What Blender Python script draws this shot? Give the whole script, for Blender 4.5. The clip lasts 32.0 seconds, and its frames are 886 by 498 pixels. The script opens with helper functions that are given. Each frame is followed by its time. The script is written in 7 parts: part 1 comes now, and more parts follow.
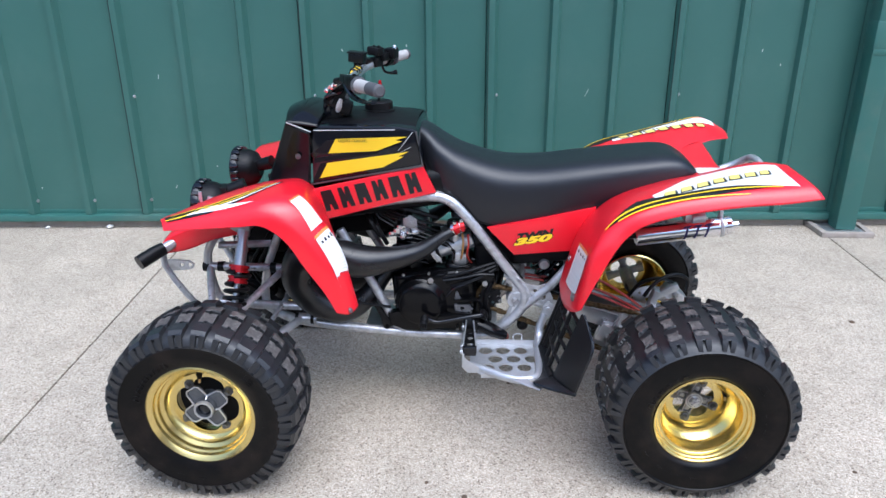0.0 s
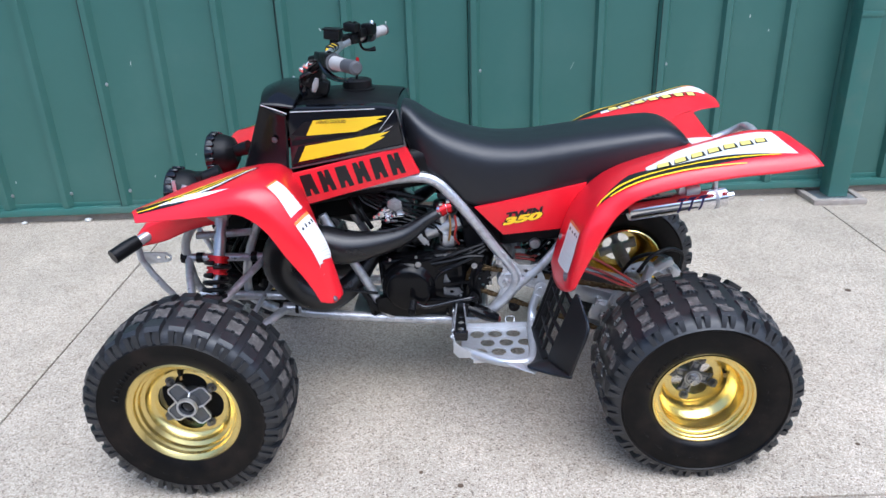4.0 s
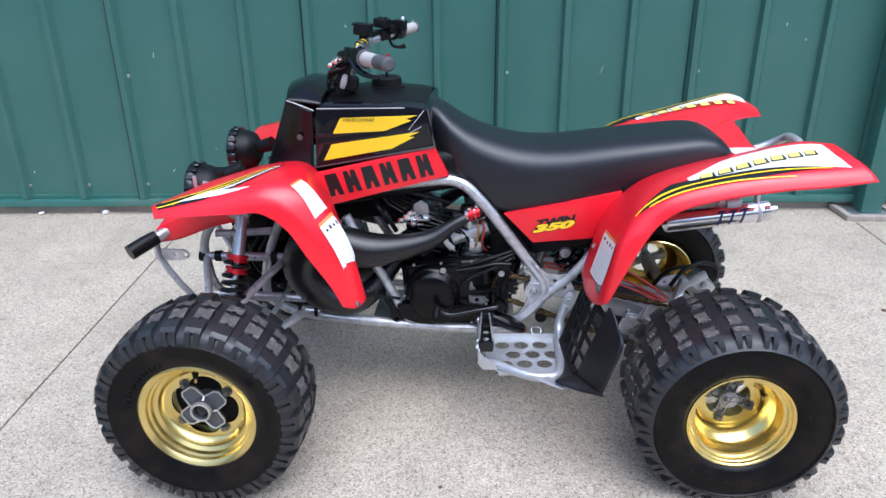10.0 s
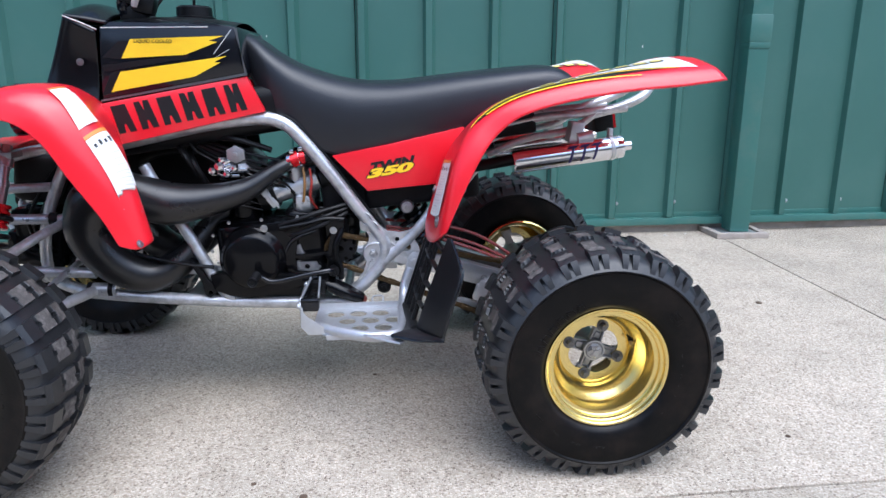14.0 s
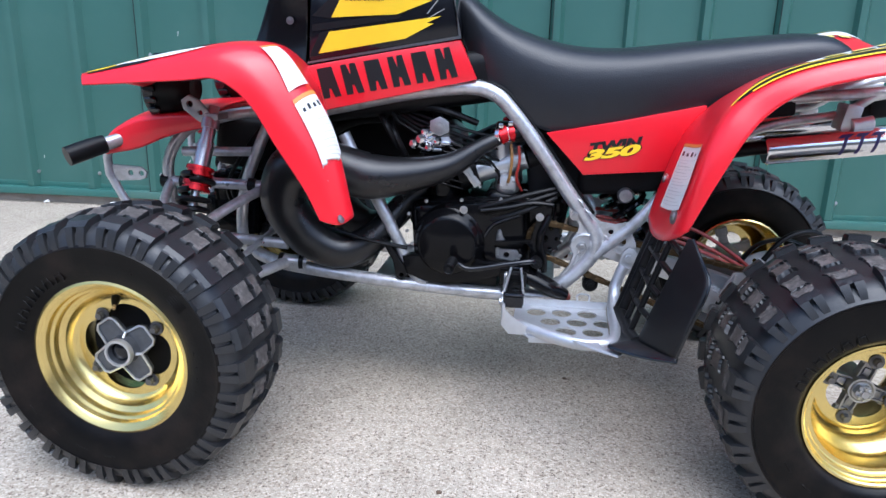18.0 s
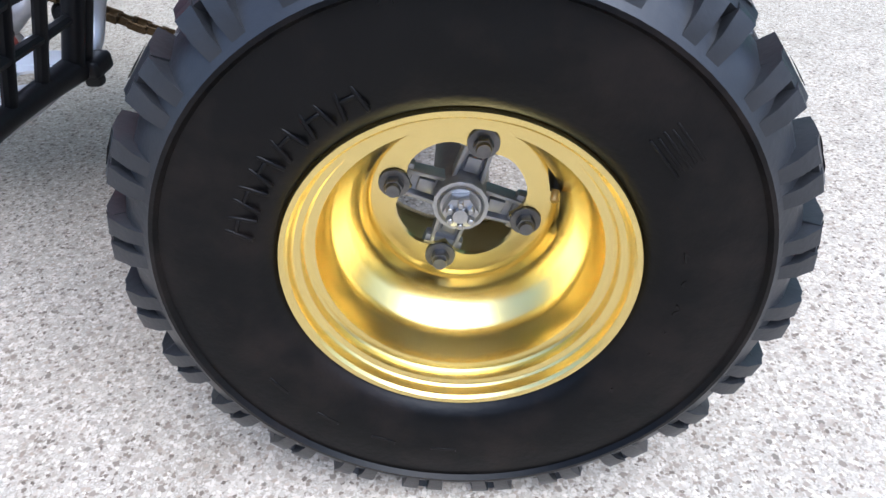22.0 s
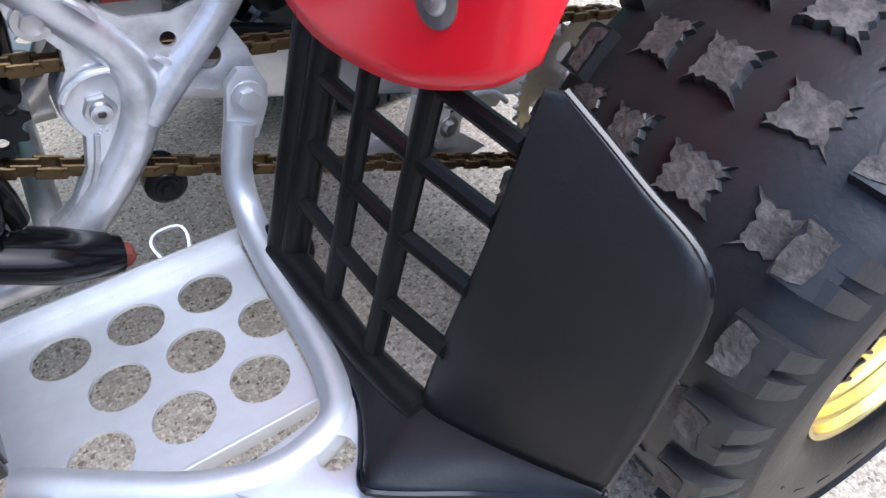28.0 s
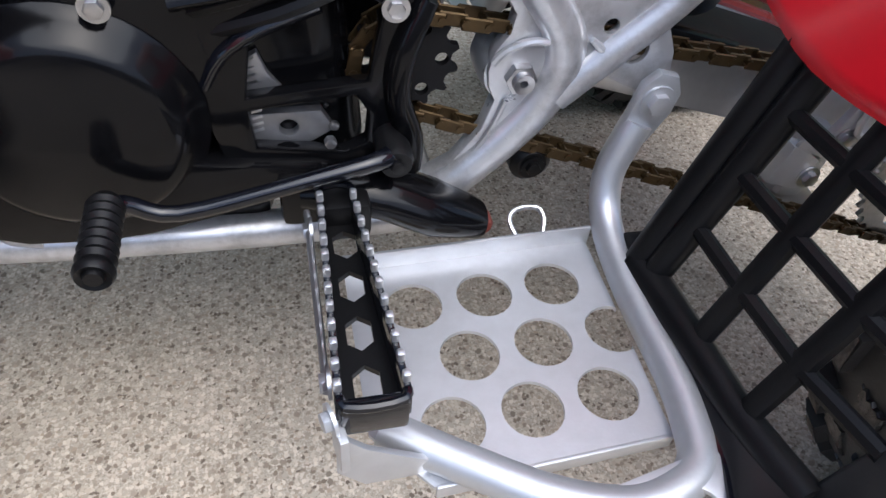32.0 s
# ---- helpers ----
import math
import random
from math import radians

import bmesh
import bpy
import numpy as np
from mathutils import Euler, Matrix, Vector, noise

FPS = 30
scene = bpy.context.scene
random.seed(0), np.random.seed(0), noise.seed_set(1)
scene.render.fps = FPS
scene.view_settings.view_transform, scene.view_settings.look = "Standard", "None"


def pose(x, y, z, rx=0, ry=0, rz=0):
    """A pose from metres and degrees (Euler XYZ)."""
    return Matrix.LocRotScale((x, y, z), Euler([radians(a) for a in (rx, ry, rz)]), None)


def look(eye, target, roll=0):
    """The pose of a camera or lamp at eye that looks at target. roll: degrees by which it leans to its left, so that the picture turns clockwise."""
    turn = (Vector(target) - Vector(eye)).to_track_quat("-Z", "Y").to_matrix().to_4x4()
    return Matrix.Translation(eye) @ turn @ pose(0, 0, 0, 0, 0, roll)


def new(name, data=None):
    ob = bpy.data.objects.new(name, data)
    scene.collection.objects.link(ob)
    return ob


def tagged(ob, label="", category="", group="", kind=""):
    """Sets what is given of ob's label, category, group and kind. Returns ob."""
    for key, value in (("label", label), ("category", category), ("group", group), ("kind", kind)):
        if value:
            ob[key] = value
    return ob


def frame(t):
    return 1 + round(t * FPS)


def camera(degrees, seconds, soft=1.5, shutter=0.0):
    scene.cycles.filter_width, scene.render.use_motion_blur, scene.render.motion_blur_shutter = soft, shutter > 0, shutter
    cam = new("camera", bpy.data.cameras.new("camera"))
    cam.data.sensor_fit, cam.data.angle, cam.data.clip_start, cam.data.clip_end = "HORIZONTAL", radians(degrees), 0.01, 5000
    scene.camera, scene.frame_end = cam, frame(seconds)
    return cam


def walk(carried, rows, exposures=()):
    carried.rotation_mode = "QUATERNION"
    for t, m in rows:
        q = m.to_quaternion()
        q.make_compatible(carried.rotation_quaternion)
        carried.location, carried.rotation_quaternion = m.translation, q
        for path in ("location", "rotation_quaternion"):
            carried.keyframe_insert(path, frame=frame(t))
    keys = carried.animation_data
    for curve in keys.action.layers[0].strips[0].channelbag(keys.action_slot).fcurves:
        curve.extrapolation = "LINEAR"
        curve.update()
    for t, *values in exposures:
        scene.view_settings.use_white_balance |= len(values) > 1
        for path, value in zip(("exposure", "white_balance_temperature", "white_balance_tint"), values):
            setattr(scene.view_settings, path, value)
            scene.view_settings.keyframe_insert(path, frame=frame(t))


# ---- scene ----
cam = camera(64.5, 32.0)
PATH = [
    (0, (0.095, -2.072, 1.295), (-0.028, -0.213, 0.568), -0.3),
    (0.5, (0.098, -2.059, 1.281), (0.039, -0.205, 0.533), -0.2),
    (1, (0.096, -2.038, 1.27), (0.028, -0.206, 0.47), -1.8),
    (1.5, (0.103, -2.018, 1.265), (-0.009, -0.187, 0.467), -2.4),
    (2, (0.111, -2.019, 1.275), (-0.021, -0.183, 0.494), -1.9),
    (2.5, (0.109, -2.02, 1.277), (-0.011, -0.171, 0.525), -2.0),
    (3, (0.1, -2.019, 1.276), (-0.006, -0.173, 0.512), -2.3),
    (3.5, (0.099, -2.01, 1.274), (0.003, -0.171, 0.493), -2.1),
    (5.5, (0.098, -2.0, 1.271), (-0.002, -0.155, 0.506), -1.7),
    (6, (0.098, -2.0, 1.27), (0.005, -0.159, 0.494), -0.7),
    (6.5, (0.093, -1.998, 1.273), (-0.013, -0.159, 0.494), -0.5),
    (7, (0.092, -2.001, 1.272), (-0.02, -0.159, 0.502), -0.2),
    (7.5, (0.095, -2.001, 1.276), (-0.008, -0.16, 0.503), -0.5),
    (8, (0.097, -1.998, 1.279), (-0.009, -0.152, 0.517), -0.8),
    (8.5, (0.099, -1.997, 1.276), (-0.005, -0.147, 0.524), -1.0),
    (9, (0.101, -1.993, 1.272), (-0.002, -0.148, 0.508), -0.9),
    (9.5, (0.081, -1.98, 1.264), (-0.012, -0.134, 0.499), -0.9),
    (10, (0.057, -1.936, 1.256), (-0.073, -0.096, 0.483), -0.6),
    (10.5, (0.116, -1.81, 1.211), (-0.26, 0.009, 0.469), -1.0),
    (11, (0.155, -1.715, 1.056), (-0.181, 0.129, 0.359), 0.3),
    (11.5, (0.175, -1.719, 0.902), (-0.106, 0.171, 0.311), 0.1),
    (12, (0.212, -1.78, 0.859), (-0.071, 0.138, 0.37), -1.1),
    (12.5, (0.232, -1.79, 0.834), (0.078, 0.146, 0.359), -3.1),
    (13, (0.238, -1.802, 0.83), (0.204, 0.138, 0.346), -1.3),
    (13.5, (0.231, -1.804, 0.818), (0.335, 0.134, 0.335), -0.3),
    (15.5, (0.23, -1.802, 0.798), (0.402, 0.113, 0.245), 0.6),
    (16, (0.182, -1.78, 0.787), (0.084, 0.135, 0.218), -0.6),
    (16.5, (0.11, -1.732, 0.792), (-0.262, 0.146, 0.215), -1.2),
    (17, (0.053, -1.704, 0.797), (-0.482, 0.145, 0.252), -1.1),
    (17.5, (0.054, -1.671, 0.8), (-0.512, 0.173, 0.272), -0.7),
    (18, (0.101, -1.62, 0.784), (-0.177, 0.282, 0.231), 1.4),
    (18.5, (0.196, -1.598, 0.768), (0.06, 0.325, 0.233), 1.9),
    (19, (0.274, -1.584, 0.777), (0.241, 0.352, 0.276), -0.2),
    (19.5, (0.353, -1.549, 0.787), (0.328, 0.344, 0.143), -1.9),
    (20, (0.46, -1.448, 1.002), (0.444, 0.363, 0.154), -3.2),
    (20.5, (0.522, -1.254, 0.959), (0.46, 0.531, 0.06), -1.5),
    (21, (0.615, -1.022, 0.685), (0.437, 0.721, -0.28), -3.5),
    (21.5, (0.647, -0.922, 0.567), (0.424, 0.749, -0.51), -4.3),
    (22, (0.656, -0.921, 0.539), (0.593, 0.703, -0.627), -0.6),
    (22.5, (0.656, -0.925, 0.547), (0.658, 0.71, -0.605), 0.4),
    (23, (0.651, -0.937, 0.572), (0.668, 0.697, -0.582), 0.6),
    (23.5, (0.642, -0.928, 0.678), (0.677, 0.706, -0.475), 0.3),
    (24, (0.613, -0.928, 0.708), (0.716, 0.682, -0.476), 2.3),
    (24.5, (0.587, -0.95, 0.749), (0.674, 0.679, -0.407), 2.7),
    (25, (0.499, -0.989, 0.828), (0.391, 0.694, -0.247), 0.2),
    (25.5, (0.393, -1.062, 0.984), (0.153, 0.547, -0.18), -0.1),
    (27.5, (0.165, -0.664, 0.649), (0.791, 0.624, -0.746), -5.6),
    (28, (0.172, -0.648, 0.641), (0.907, 0.613, -0.726), -1.8),
    (28.5, (0.175, -0.646, 0.637), (0.897, 0.64, -0.715), -2.4),
    (29, (0.165, -0.625, 0.671), (0.923, 0.73, -0.589), -2.4),
    (29.5, (0.146, -0.616, 0.666), (0.886, 0.793, -0.545), -3.0),
    (30, (0.097, -0.613, 0.636), (0.776, 0.803, -0.602), -3.0),
    (30.5, (0.09, -0.617, 0.605), (0.667, 0.779, -0.706), -2.4),
    (31, (0.068, -0.595, 0.615), (0.574, 0.737, -0.789), -0.5),
    (31.5, (0.036, -0.582, 0.613), (0.48, 0.783, -0.78), 3.5),
    (32, (0.027, -0.557, 0.64), (0.416, 0.795, -0.782), 5.7),
]
walk(cam, [(t, look(eye, target, roll)) for t, eye, target, roll in PATH], [(0, 0.91, 5330, 9), (13, 0.92, 5330, 9), (19, 1.00, 5230, 9), (20, 1.06, 5230, 9), (21, 1.02, 5200, 9), (22, 1.17, 5150, 9), (24, 1.08, 5180, 9), (25, 1.16, 5250, 9), (25.6, 1.25, 5300, 9), (28, 1.32, 5350, 9), (28.8, 1.52, 5350, 9), (29.5, 1.50, 5350, 9), (31, 1.10, 5600, 8), (32, 0.88, 5760, 9)])

# ---- light ----
world = bpy.data.worlds.new("world")
scene.world = world
world.use_nodes = True
sky = world.node_tree.nodes.new("ShaderNodeTexSky")
sky.sky_type, sky.sun_disc = "NISHITA", False
sky.sun_elevation, sky.sun_rotation = radians(62), radians(155)
sky.air_density, sky.dust_density, sky.ozone_density = 1.0, 4.0, 1.0
back = world.node_tree.nodes["Background"]
back.inputs["Strength"].default_value = 0.13
world.node_tree.links.new(sky.outputs["Color"], back.inputs["Color"])
sun = new("sun", bpy.data.lights.new("sun", "SUN"))
sun.data.energy, sun.data.angle, sun.data.color = 1.50, radians(70), (1.0, 0.97, 0.93)
sun.matrix_world = look((1.0, -2.0, 5.0), (0, 0, 0))


# ---- materials ----
def rgba(c):
    return (c[0], c[1], c[2], 1.0)


def material(name, color, rough=0.5, metal=0.0, vary=0.12, scale=60.0, bump=0.0, bscale=200.0, coat=0.0, dirt=None, dirt_amt=0.0, dscale=6.0, spec=0.5, rvary=0.1):
    m = bpy.data.materials.new(name)
    m.use_nodes = True
    nt = m.node_tree
    b = nt.nodes["Principled BSDF"]
    link = nt.links.new
    b.inputs["Metallic"].default_value = metal
    b.inputs["Coat Weight"].default_value = coat
    b.inputs["Coat Roughness"].default_value = 0.12
    b.inputs["Specular IOR Level"].default_value = spec
    tc = nt.nodes.new("ShaderNodeTexCoord")
    n1 = nt.nodes.new("ShaderNodeTexNoise")
    n1.inputs["Scale"].default_value, n1.inputs["Detail"].default_value = scale, 4.0
    link(tc.outputs["Object"], n1.inputs["Vector"])
    ramp = nt.nodes.new("ShaderNodeMixRGB")
    ramp.inputs[1].default_value = rgba([c * (1 - vary) for c in color])
    ramp.inputs[2].default_value = rgba([min(1, c * (1 + vary)) for c in color])
    link(n1.outputs["Fac"], ramp.inputs[0])
    out = ramp.outputs[0]
    n2 = nt.nodes.new("ShaderNodeTexNoise")
    n2.inputs["Scale"].default_value, n2.inputs["Detail"].default_value, n2.inputs["Roughness"].default_value = dscale, 6.0, 0.65
    link(tc.outputs["Object"], n2.inputs["Vector"])
    if dirt:
        mr = nt.nodes.new("ShaderNodeMapRange")
        mr.inputs["From Min"].default_value, mr.inputs["From Max"].default_value = 0.48, 0.72
        mr.inputs["To Max"].default_value = dirt_amt
        link(n2.outputs["Fac"], mr.inputs["Value"])
        mix = nt.nodes.new("ShaderNodeMixRGB")
        mix.inputs[2].default_value = rgba(dirt)
        link(mr.outputs[0], mix.inputs[0])
        link(out, mix.inputs[1])
        out = mix.outputs[0]
    link(out, b.inputs["Base Color"])
    rr = nt.nodes.new("ShaderNodeMapRange")
    rr.inputs["To Min"].default_value, rr.inputs["To Max"].default_value = max(0.02, rough - rvary), min(1, rough + rvary)
    link(n2.outputs["Fac"], rr.inputs["Value"])
    link(rr.outputs[0], b.inputs["Roughness"])
    if bump:
        n3 = nt.nodes.new("ShaderNodeTexNoise")
        n3.inputs["Scale"].default_value, n3.inputs["Detail"].default_value = bscale, 3.0
        link(tc.outputs["Object"], n3.inputs["Vector"])
        bp = nt.nodes.new("ShaderNodeBump")
        bp.inputs["Strength"].default_value, bp.inputs["Distance"].default_value = bump, 0.002
        link(n3.outputs["Fac"], bp.inputs["Height"])
        link(bp.outputs[0], b.inputs["Normal"])
    return m


RED = material("red plastic", (0.72, 0.008, 0.02), 0.3, vary=0.05, scale=25, rvary=0.06, coat=0.25, bump=0.03, bscale=120)
BLACK_GLOSS = material("gloss black plastic", (0.004, 0.0045, 0.007), 0.14, vary=0.2, coat=0.35, spec=0.35, rvary=0.05)
NOSE = material("polished black cowl", (0.003, 0.003, 0.004), 0.16, vary=0.2, coat=0.1, spec=0.26, rvary=0.05)
BLACK = material("black plastic", (0.0045, 0.0045, 0.005), 0.38, vary=0.3, bump=0.08, bscale=500, spec=0.20, dirt=(0.016, 0.015, 0.014), dirt_amt=0.25, dscale=12)
BLACK_MATT = material("matt black", (0.005, 0.005, 0.006), 0.6, vary=0.3, dirt=(0.03, 0.027, 0.024), dirt_amt=0.25, spec=0.2)
CASE = material("black engine paint", (0.0032, 0.0032, 0.0038), 0.15, vary=0.3, dirt=(0.02, 0.018, 0.016), dirt_amt=0.2, dscale=14, spec=0.20)
SHEET = material("satin black plastic sheet", (0.0065, 0.0066, 0.0075), 0.38, vary=0.25, scale=20, bump=0.10, bscale=380, spec=0.36, dirt=(0.03, 0.029, 0.028), dirt_amt=0.3, dscale=9)
VINYL = material("seat vinyl", (0.010, 0.011, 0.014), 0.34, vary=0.2, scale=30, bump=0.25, bscale=420, rvary=0.06, spec=0.5)
# Near-black for the sidewalls, greyer for the tread band, blocks and lugs.
RUBBER = material("black sidewall rubber", (0.0034, 0.0032, 0.0032), 0.33, vary=0.4, scale=40, bump=0.14, bscale=200, dirt=(0.020, 0.014, 0.011), dirt_amt=0.75, dscale=9, spec=0.17, rvary=0.14)
CROWN = material("grey-black tread rubber", (0.016, 0.0165, 0.018), 0.40, vary=0.35, scale=60, bump=0.15, bscale=240, dirt=(0.032, 0.031, 0.032), dirt_amt=0.5, dscale=14, spec=0.55)
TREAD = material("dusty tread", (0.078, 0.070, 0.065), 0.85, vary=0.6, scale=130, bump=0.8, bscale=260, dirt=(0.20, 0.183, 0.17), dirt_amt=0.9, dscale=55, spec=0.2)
SILVER = material("silver frame paint", (0.55, 0.555, 0.57), 0.32, metal=0.60, vary=0.16, scale=45, bump=0.12, bscale=70, dirt=(0.17, 0.16, 0.15), dirt_amt=0.6, dscale=30, rvary=0.14)
ALLOY = material("bare aluminium", (0.62, 0.63, 0.65), 0.38, metal=0.9, vary=0.1, scale=120, bump=0.05, bscale=300)
PLATE = material("satin aluminium plate", (0.53, 0.54, 0.56), 0.40, metal=0.70, vary=0.08, scale=80, bump=0.06, bscale=350, dirt=(0.40, 0.40, 0.40), dirt_amt=0.35, dscale=24)
CHROME = material("polished steel", (0.75, 0.75, 0.77), 0.12, metal=1.0, vary=0.05)
STEEL = material("zinc bolt steel", (0.45, 0.45, 0.46), 0.32, metal=0.95, vary=0.2, scale=200)
CAST = material("grey cast hub", (0.32, 0.32, 0.33), 0.42, metal=0.75, vary=0.25, scale=90, bump=0.1)
HUBFACE = material("dark grey cast hub", (0.11, 0.115, 0.125), 0.40, metal=0.55, vary=0.25, scale=90, bump=0.1)
GOLD = material("gold anodised rim", (0.83, 0.665, 0.255), 0.25, metal=1.0, vary=0.03, scale=14, rvary=0.03, dirt=(0.80, 0.65, 0.27), dirt_amt=0.2, dscale=7)
PIPE = material("satin black pipe", (0.008, 0.008, 0.009), 0.30, vary=0.3, scale=70, bump=0.05, bscale=120, rvary=0.1, dirt=(0.03, 0.028, 0.026), dirt_amt=0.3, dscale=20, spec=0.5)
NUT = material("dark nut steel", (0.16, 0.16, 0.165), 0.4, metal=0.9, vary=0.3, scale=200)
DARKFILL = material("dark brown filler", (0.020, 0.013, 0.010), 0.6, vary=0.4, scale=40, dirt=(0.07, 0.03, 0.02), dirt_amt=0.6, dscale=18)
RUST = material("rusty paint", (0.14, 0.03, 0.02), 0.6, vary=0.4, scale=150)
BRASS = material("dull brass", (0.45, 0.33, 0.16), 0.4, metal=0.9, vary=0.2, scale=200)
CHAIN = material("gold chain steel", (0.080, 0.053, 0.024), 0.45, metal=0.8, vary=0.4, scale=150, dirt=(0.05, 0.03, 0.015), dirt_amt=0.6, dscale=40)
YELLOW = material("yellow decal", (0.90, 0.60, 0.01), 0.35, vary=0.03)
WHITE = material("white decal", (0.78, 0.77, 0.74), 0.4, vary=0.04)
INK = material("decal black", (0.008, 0.008, 0.009), 0.35, vary=0.1)
PALEYELLOW = material("pale yellow decal", (0.88, 0.70, 0.18), 0.35, vary=0.05)
GREYINK = material("faded print", (0.60, 0.59, 0.57), 0.5, vary=0.3, scale=400)
ORANGE = material("orange warning strip", (0.75, 0.25, 0.05), 0.4, vary=0.05)
REDPART = material("red anodised", (0.55, 0.01, 0.015), 0.25, metal=0.6, vary=0.1)
REDHOSE = material("red clear hose", (0.34, 0.035, 0.025), 0.3, vary=0.3)
GRIP = material("grey grip rubber", (0.42, 0.40, 0.38), 0.7, vary=0.1, bump=0.3, bscale=300)
DARKGRIP = material("dark grip rubber", (0.07, 0.07, 0.075), 0.7, vary=0.2)
PURPLE = material("dark blue print", (0.03, 0.02, 0.10), 0.35, vary=0.1)
BRONZE = material("amber fuel line", (0.30, 0.16, 0.05), 0.3, vary=0.2)
GLASS = material("smoked lens", (0.05, 0.055, 0.06), 0.08, vary=0.2, coat=1.0)
GREEN = material("green painted sheet", (0.042, 0.118, 0.096), 0.42, vary=0.07, scale=3, dirt=(0.070, 0.148, 0.124), dirt_amt=0.5, dscale=1.7, bump=0.02, bscale=30, rvary=0.08)
GREENTRIM = material("green trim", (0.042, 0.135, 0.112), 0.45, vary=0.08, scale=4, dirt=(0.12, 0.16, 0.13), dirt_amt=0.4, dscale=5)
DARKGAP = material("dark gap", (0.02, 0.02, 0.02), 0.9)
BOARD = material("weathered board", (0.33, 0.29, 0.25), 0.8, vary=0.25, scale=25, dirt=(0.15, 0.11, 0.08), dirt_amt=0.6)


def concrete():
    m = bpy.data.materials.new("exposed concrete")
    m.use_nodes = True
    nt = m.node_tree
    link = nt.links.new
    b = nt.nodes["Principled BSDF"]
    geo = nt.nodes.new("ShaderNodeNewGeometry")

    def noisy(scale, detail=4.0, rough=0.6):
        n = nt.nodes.new("ShaderNodeTexNoise")
        n.inputs["Scale"].default_value, n.inputs["Detail"].default_value, n.inputs["Roughness"].default_value = scale, detail, rough
        link(geo.outputs["Position"], n.inputs["Vector"])
        return n.outputs["Fac"]

    def ramped(fac, stops):
        r = nt.nodes.new("ShaderNodeValToRGB")
        while len(r.color_ramp.elements) < len(stops):
            r.color_ramp.elements.new(0.5)
        for e, (p, c) in zip(r.color_ramp.elements, stops):
            e.position, e.color = p, rgba(c)
        link(fac, r.inputs[0])
        return r.outputs[0]

    def mixed(kind, fac, a, c):
        n = nt.nodes.new("ShaderNodeMixRGB")
        n.blend_type = kind
        if isinstance(fac, float):
            n.inputs[0].default_value = fac
        else:
            link(fac, n.inputs[0])
        link(a, n.inputs[1])
        link(c, n.inputs[2])
        return n.outputs[0]

    vor = nt.nodes.new("ShaderNodeTexVoronoi")
    vor.inputs["Scale"].default_value = 225.0
    warp = nt.nodes.new("ShaderNodeTexNoise")
    warp.inputs["Scale"].default_value, warp.inputs["Detail"].default_value = 260.0, 2.0
    link(geo.outputs["Position"], warp.inputs["Vector"])
    bend = nt.nodes.new("ShaderNodeVectorMath")
    bend.operation, bend.inputs[1].default_value = "MULTIPLY_ADD", (0.006, 0.006, 0.006)
    link(warp.outputs["Color"], bend.inputs[0])
    link(geo.outputs["Position"], bend.inputs[2])
    link(bend.outputs[0], vor.inputs["Vector"])
    sep = nt.nodes.new("ShaderNodeSeparateColor")
    link(vor.outputs["Color"], sep.inputs[0])
    stone = ramped(sep.outputs[0], [(0.0, (0.14, 0.112, 0.09)), (0.16, (0.29, 0.243, 0.195)), (0.45, (0.47, 0.42, 0.355)), (0.80, (0.62, 0.57, 0.495)), (1.0, (0.34, 0.275, 0.215))])
    sand = ramped(noisy(420, 3), [(0.3, (0.25, 0.22, 0.182)), (0.7, (0.56, 0.51, 0.44))])
    edge = ramped(vor.outputs["Distance"], [(0.47, (0, 0, 0)), (0.60, (1, 1, 1))])
    base = mixed("MIX", edge, stone, sand)
    # sparse larger dark pebbles
    big = nt.nodes.new("ShaderNodeTexVoronoi")
    big.inputs["Scale"].default_value = 118.0
    link(bend.outputs[0], big.inputs["Vector"])
    bsep = nt.nodes.new("ShaderNodeSeparateColor")
    link(big.outputs["Color"], bsep.inputs[0])
    few = ramped(bsep.outputs[0], [(0.77, (0, 0, 0)), (0.79, (1, 1, 1))])
    core = ramped(big.outputs["Distance"], [(0.36, (1, 1, 1)), (0.44, (0, 0, 0))])
    pick = mixed("MULTIPLY", 1.0, few, core)
    hue = ramped(bsep.outputs[1], [(0.0, (0.18, 0.155, 0.13)), (0.5, (0.285, 0.24, 0.195)), (1.0, (0.42, 0.38, 0.325))])
    base = mixed("MIX", pick, base, hue)
    broad = ramped(noisy(2.2, 6), [(0.3, (0.87, 0.84, 0.78)), (0.7, (1.13, 1.09, 1.02))])
    base = mixed("MULTIPLY", 1.0, base, broad)
    stain = ramped(noisy(9, 5, 0.7), [(0.30, (0.80, 0.78, 0.75)), (0.45, (1, 1, 1))])
    base = mixed("MULTIPLY", 0.7, base, stain)
    link(base, b.inputs["Base Color"])
    b.inputs["Roughness"].default_value = 0.85
    b.inputs["Specular IOR Level"].default_value = 0.3
    bp = nt.nodes.new("ShaderNodeBump")
    bp.inputs["Strength"].default_value, bp.inputs["Distance"].default_value = 0.7, 0.002
    link(sep.outputs[1], bp.inputs["Height"])
    link(bp.outputs[0], b.inputs["Normal"])
    return m


CONCRETE = concrete()


MID = -0.03  # the bike's middle plane


# ---- mesh helpers: a shape is (verts, faces) ----
def join(*shapes):
    vs, fs = [], []
    for v, f in shapes:
        o = len(vs)
        vs += [tuple(p) for p in v]
        fs += [tuple(i + o for i in q) for q in f]
    return vs, fs


def moved(shape, m):
    return [tuple(m @ Vector(p)) for p in shape[0]], list(shape[1])


def mirrored(shape):
    return [(p[0], 2 * MID - p[1], p[2]) for p in shape[0]], [tuple(reversed(f)) for f in shape[1]]


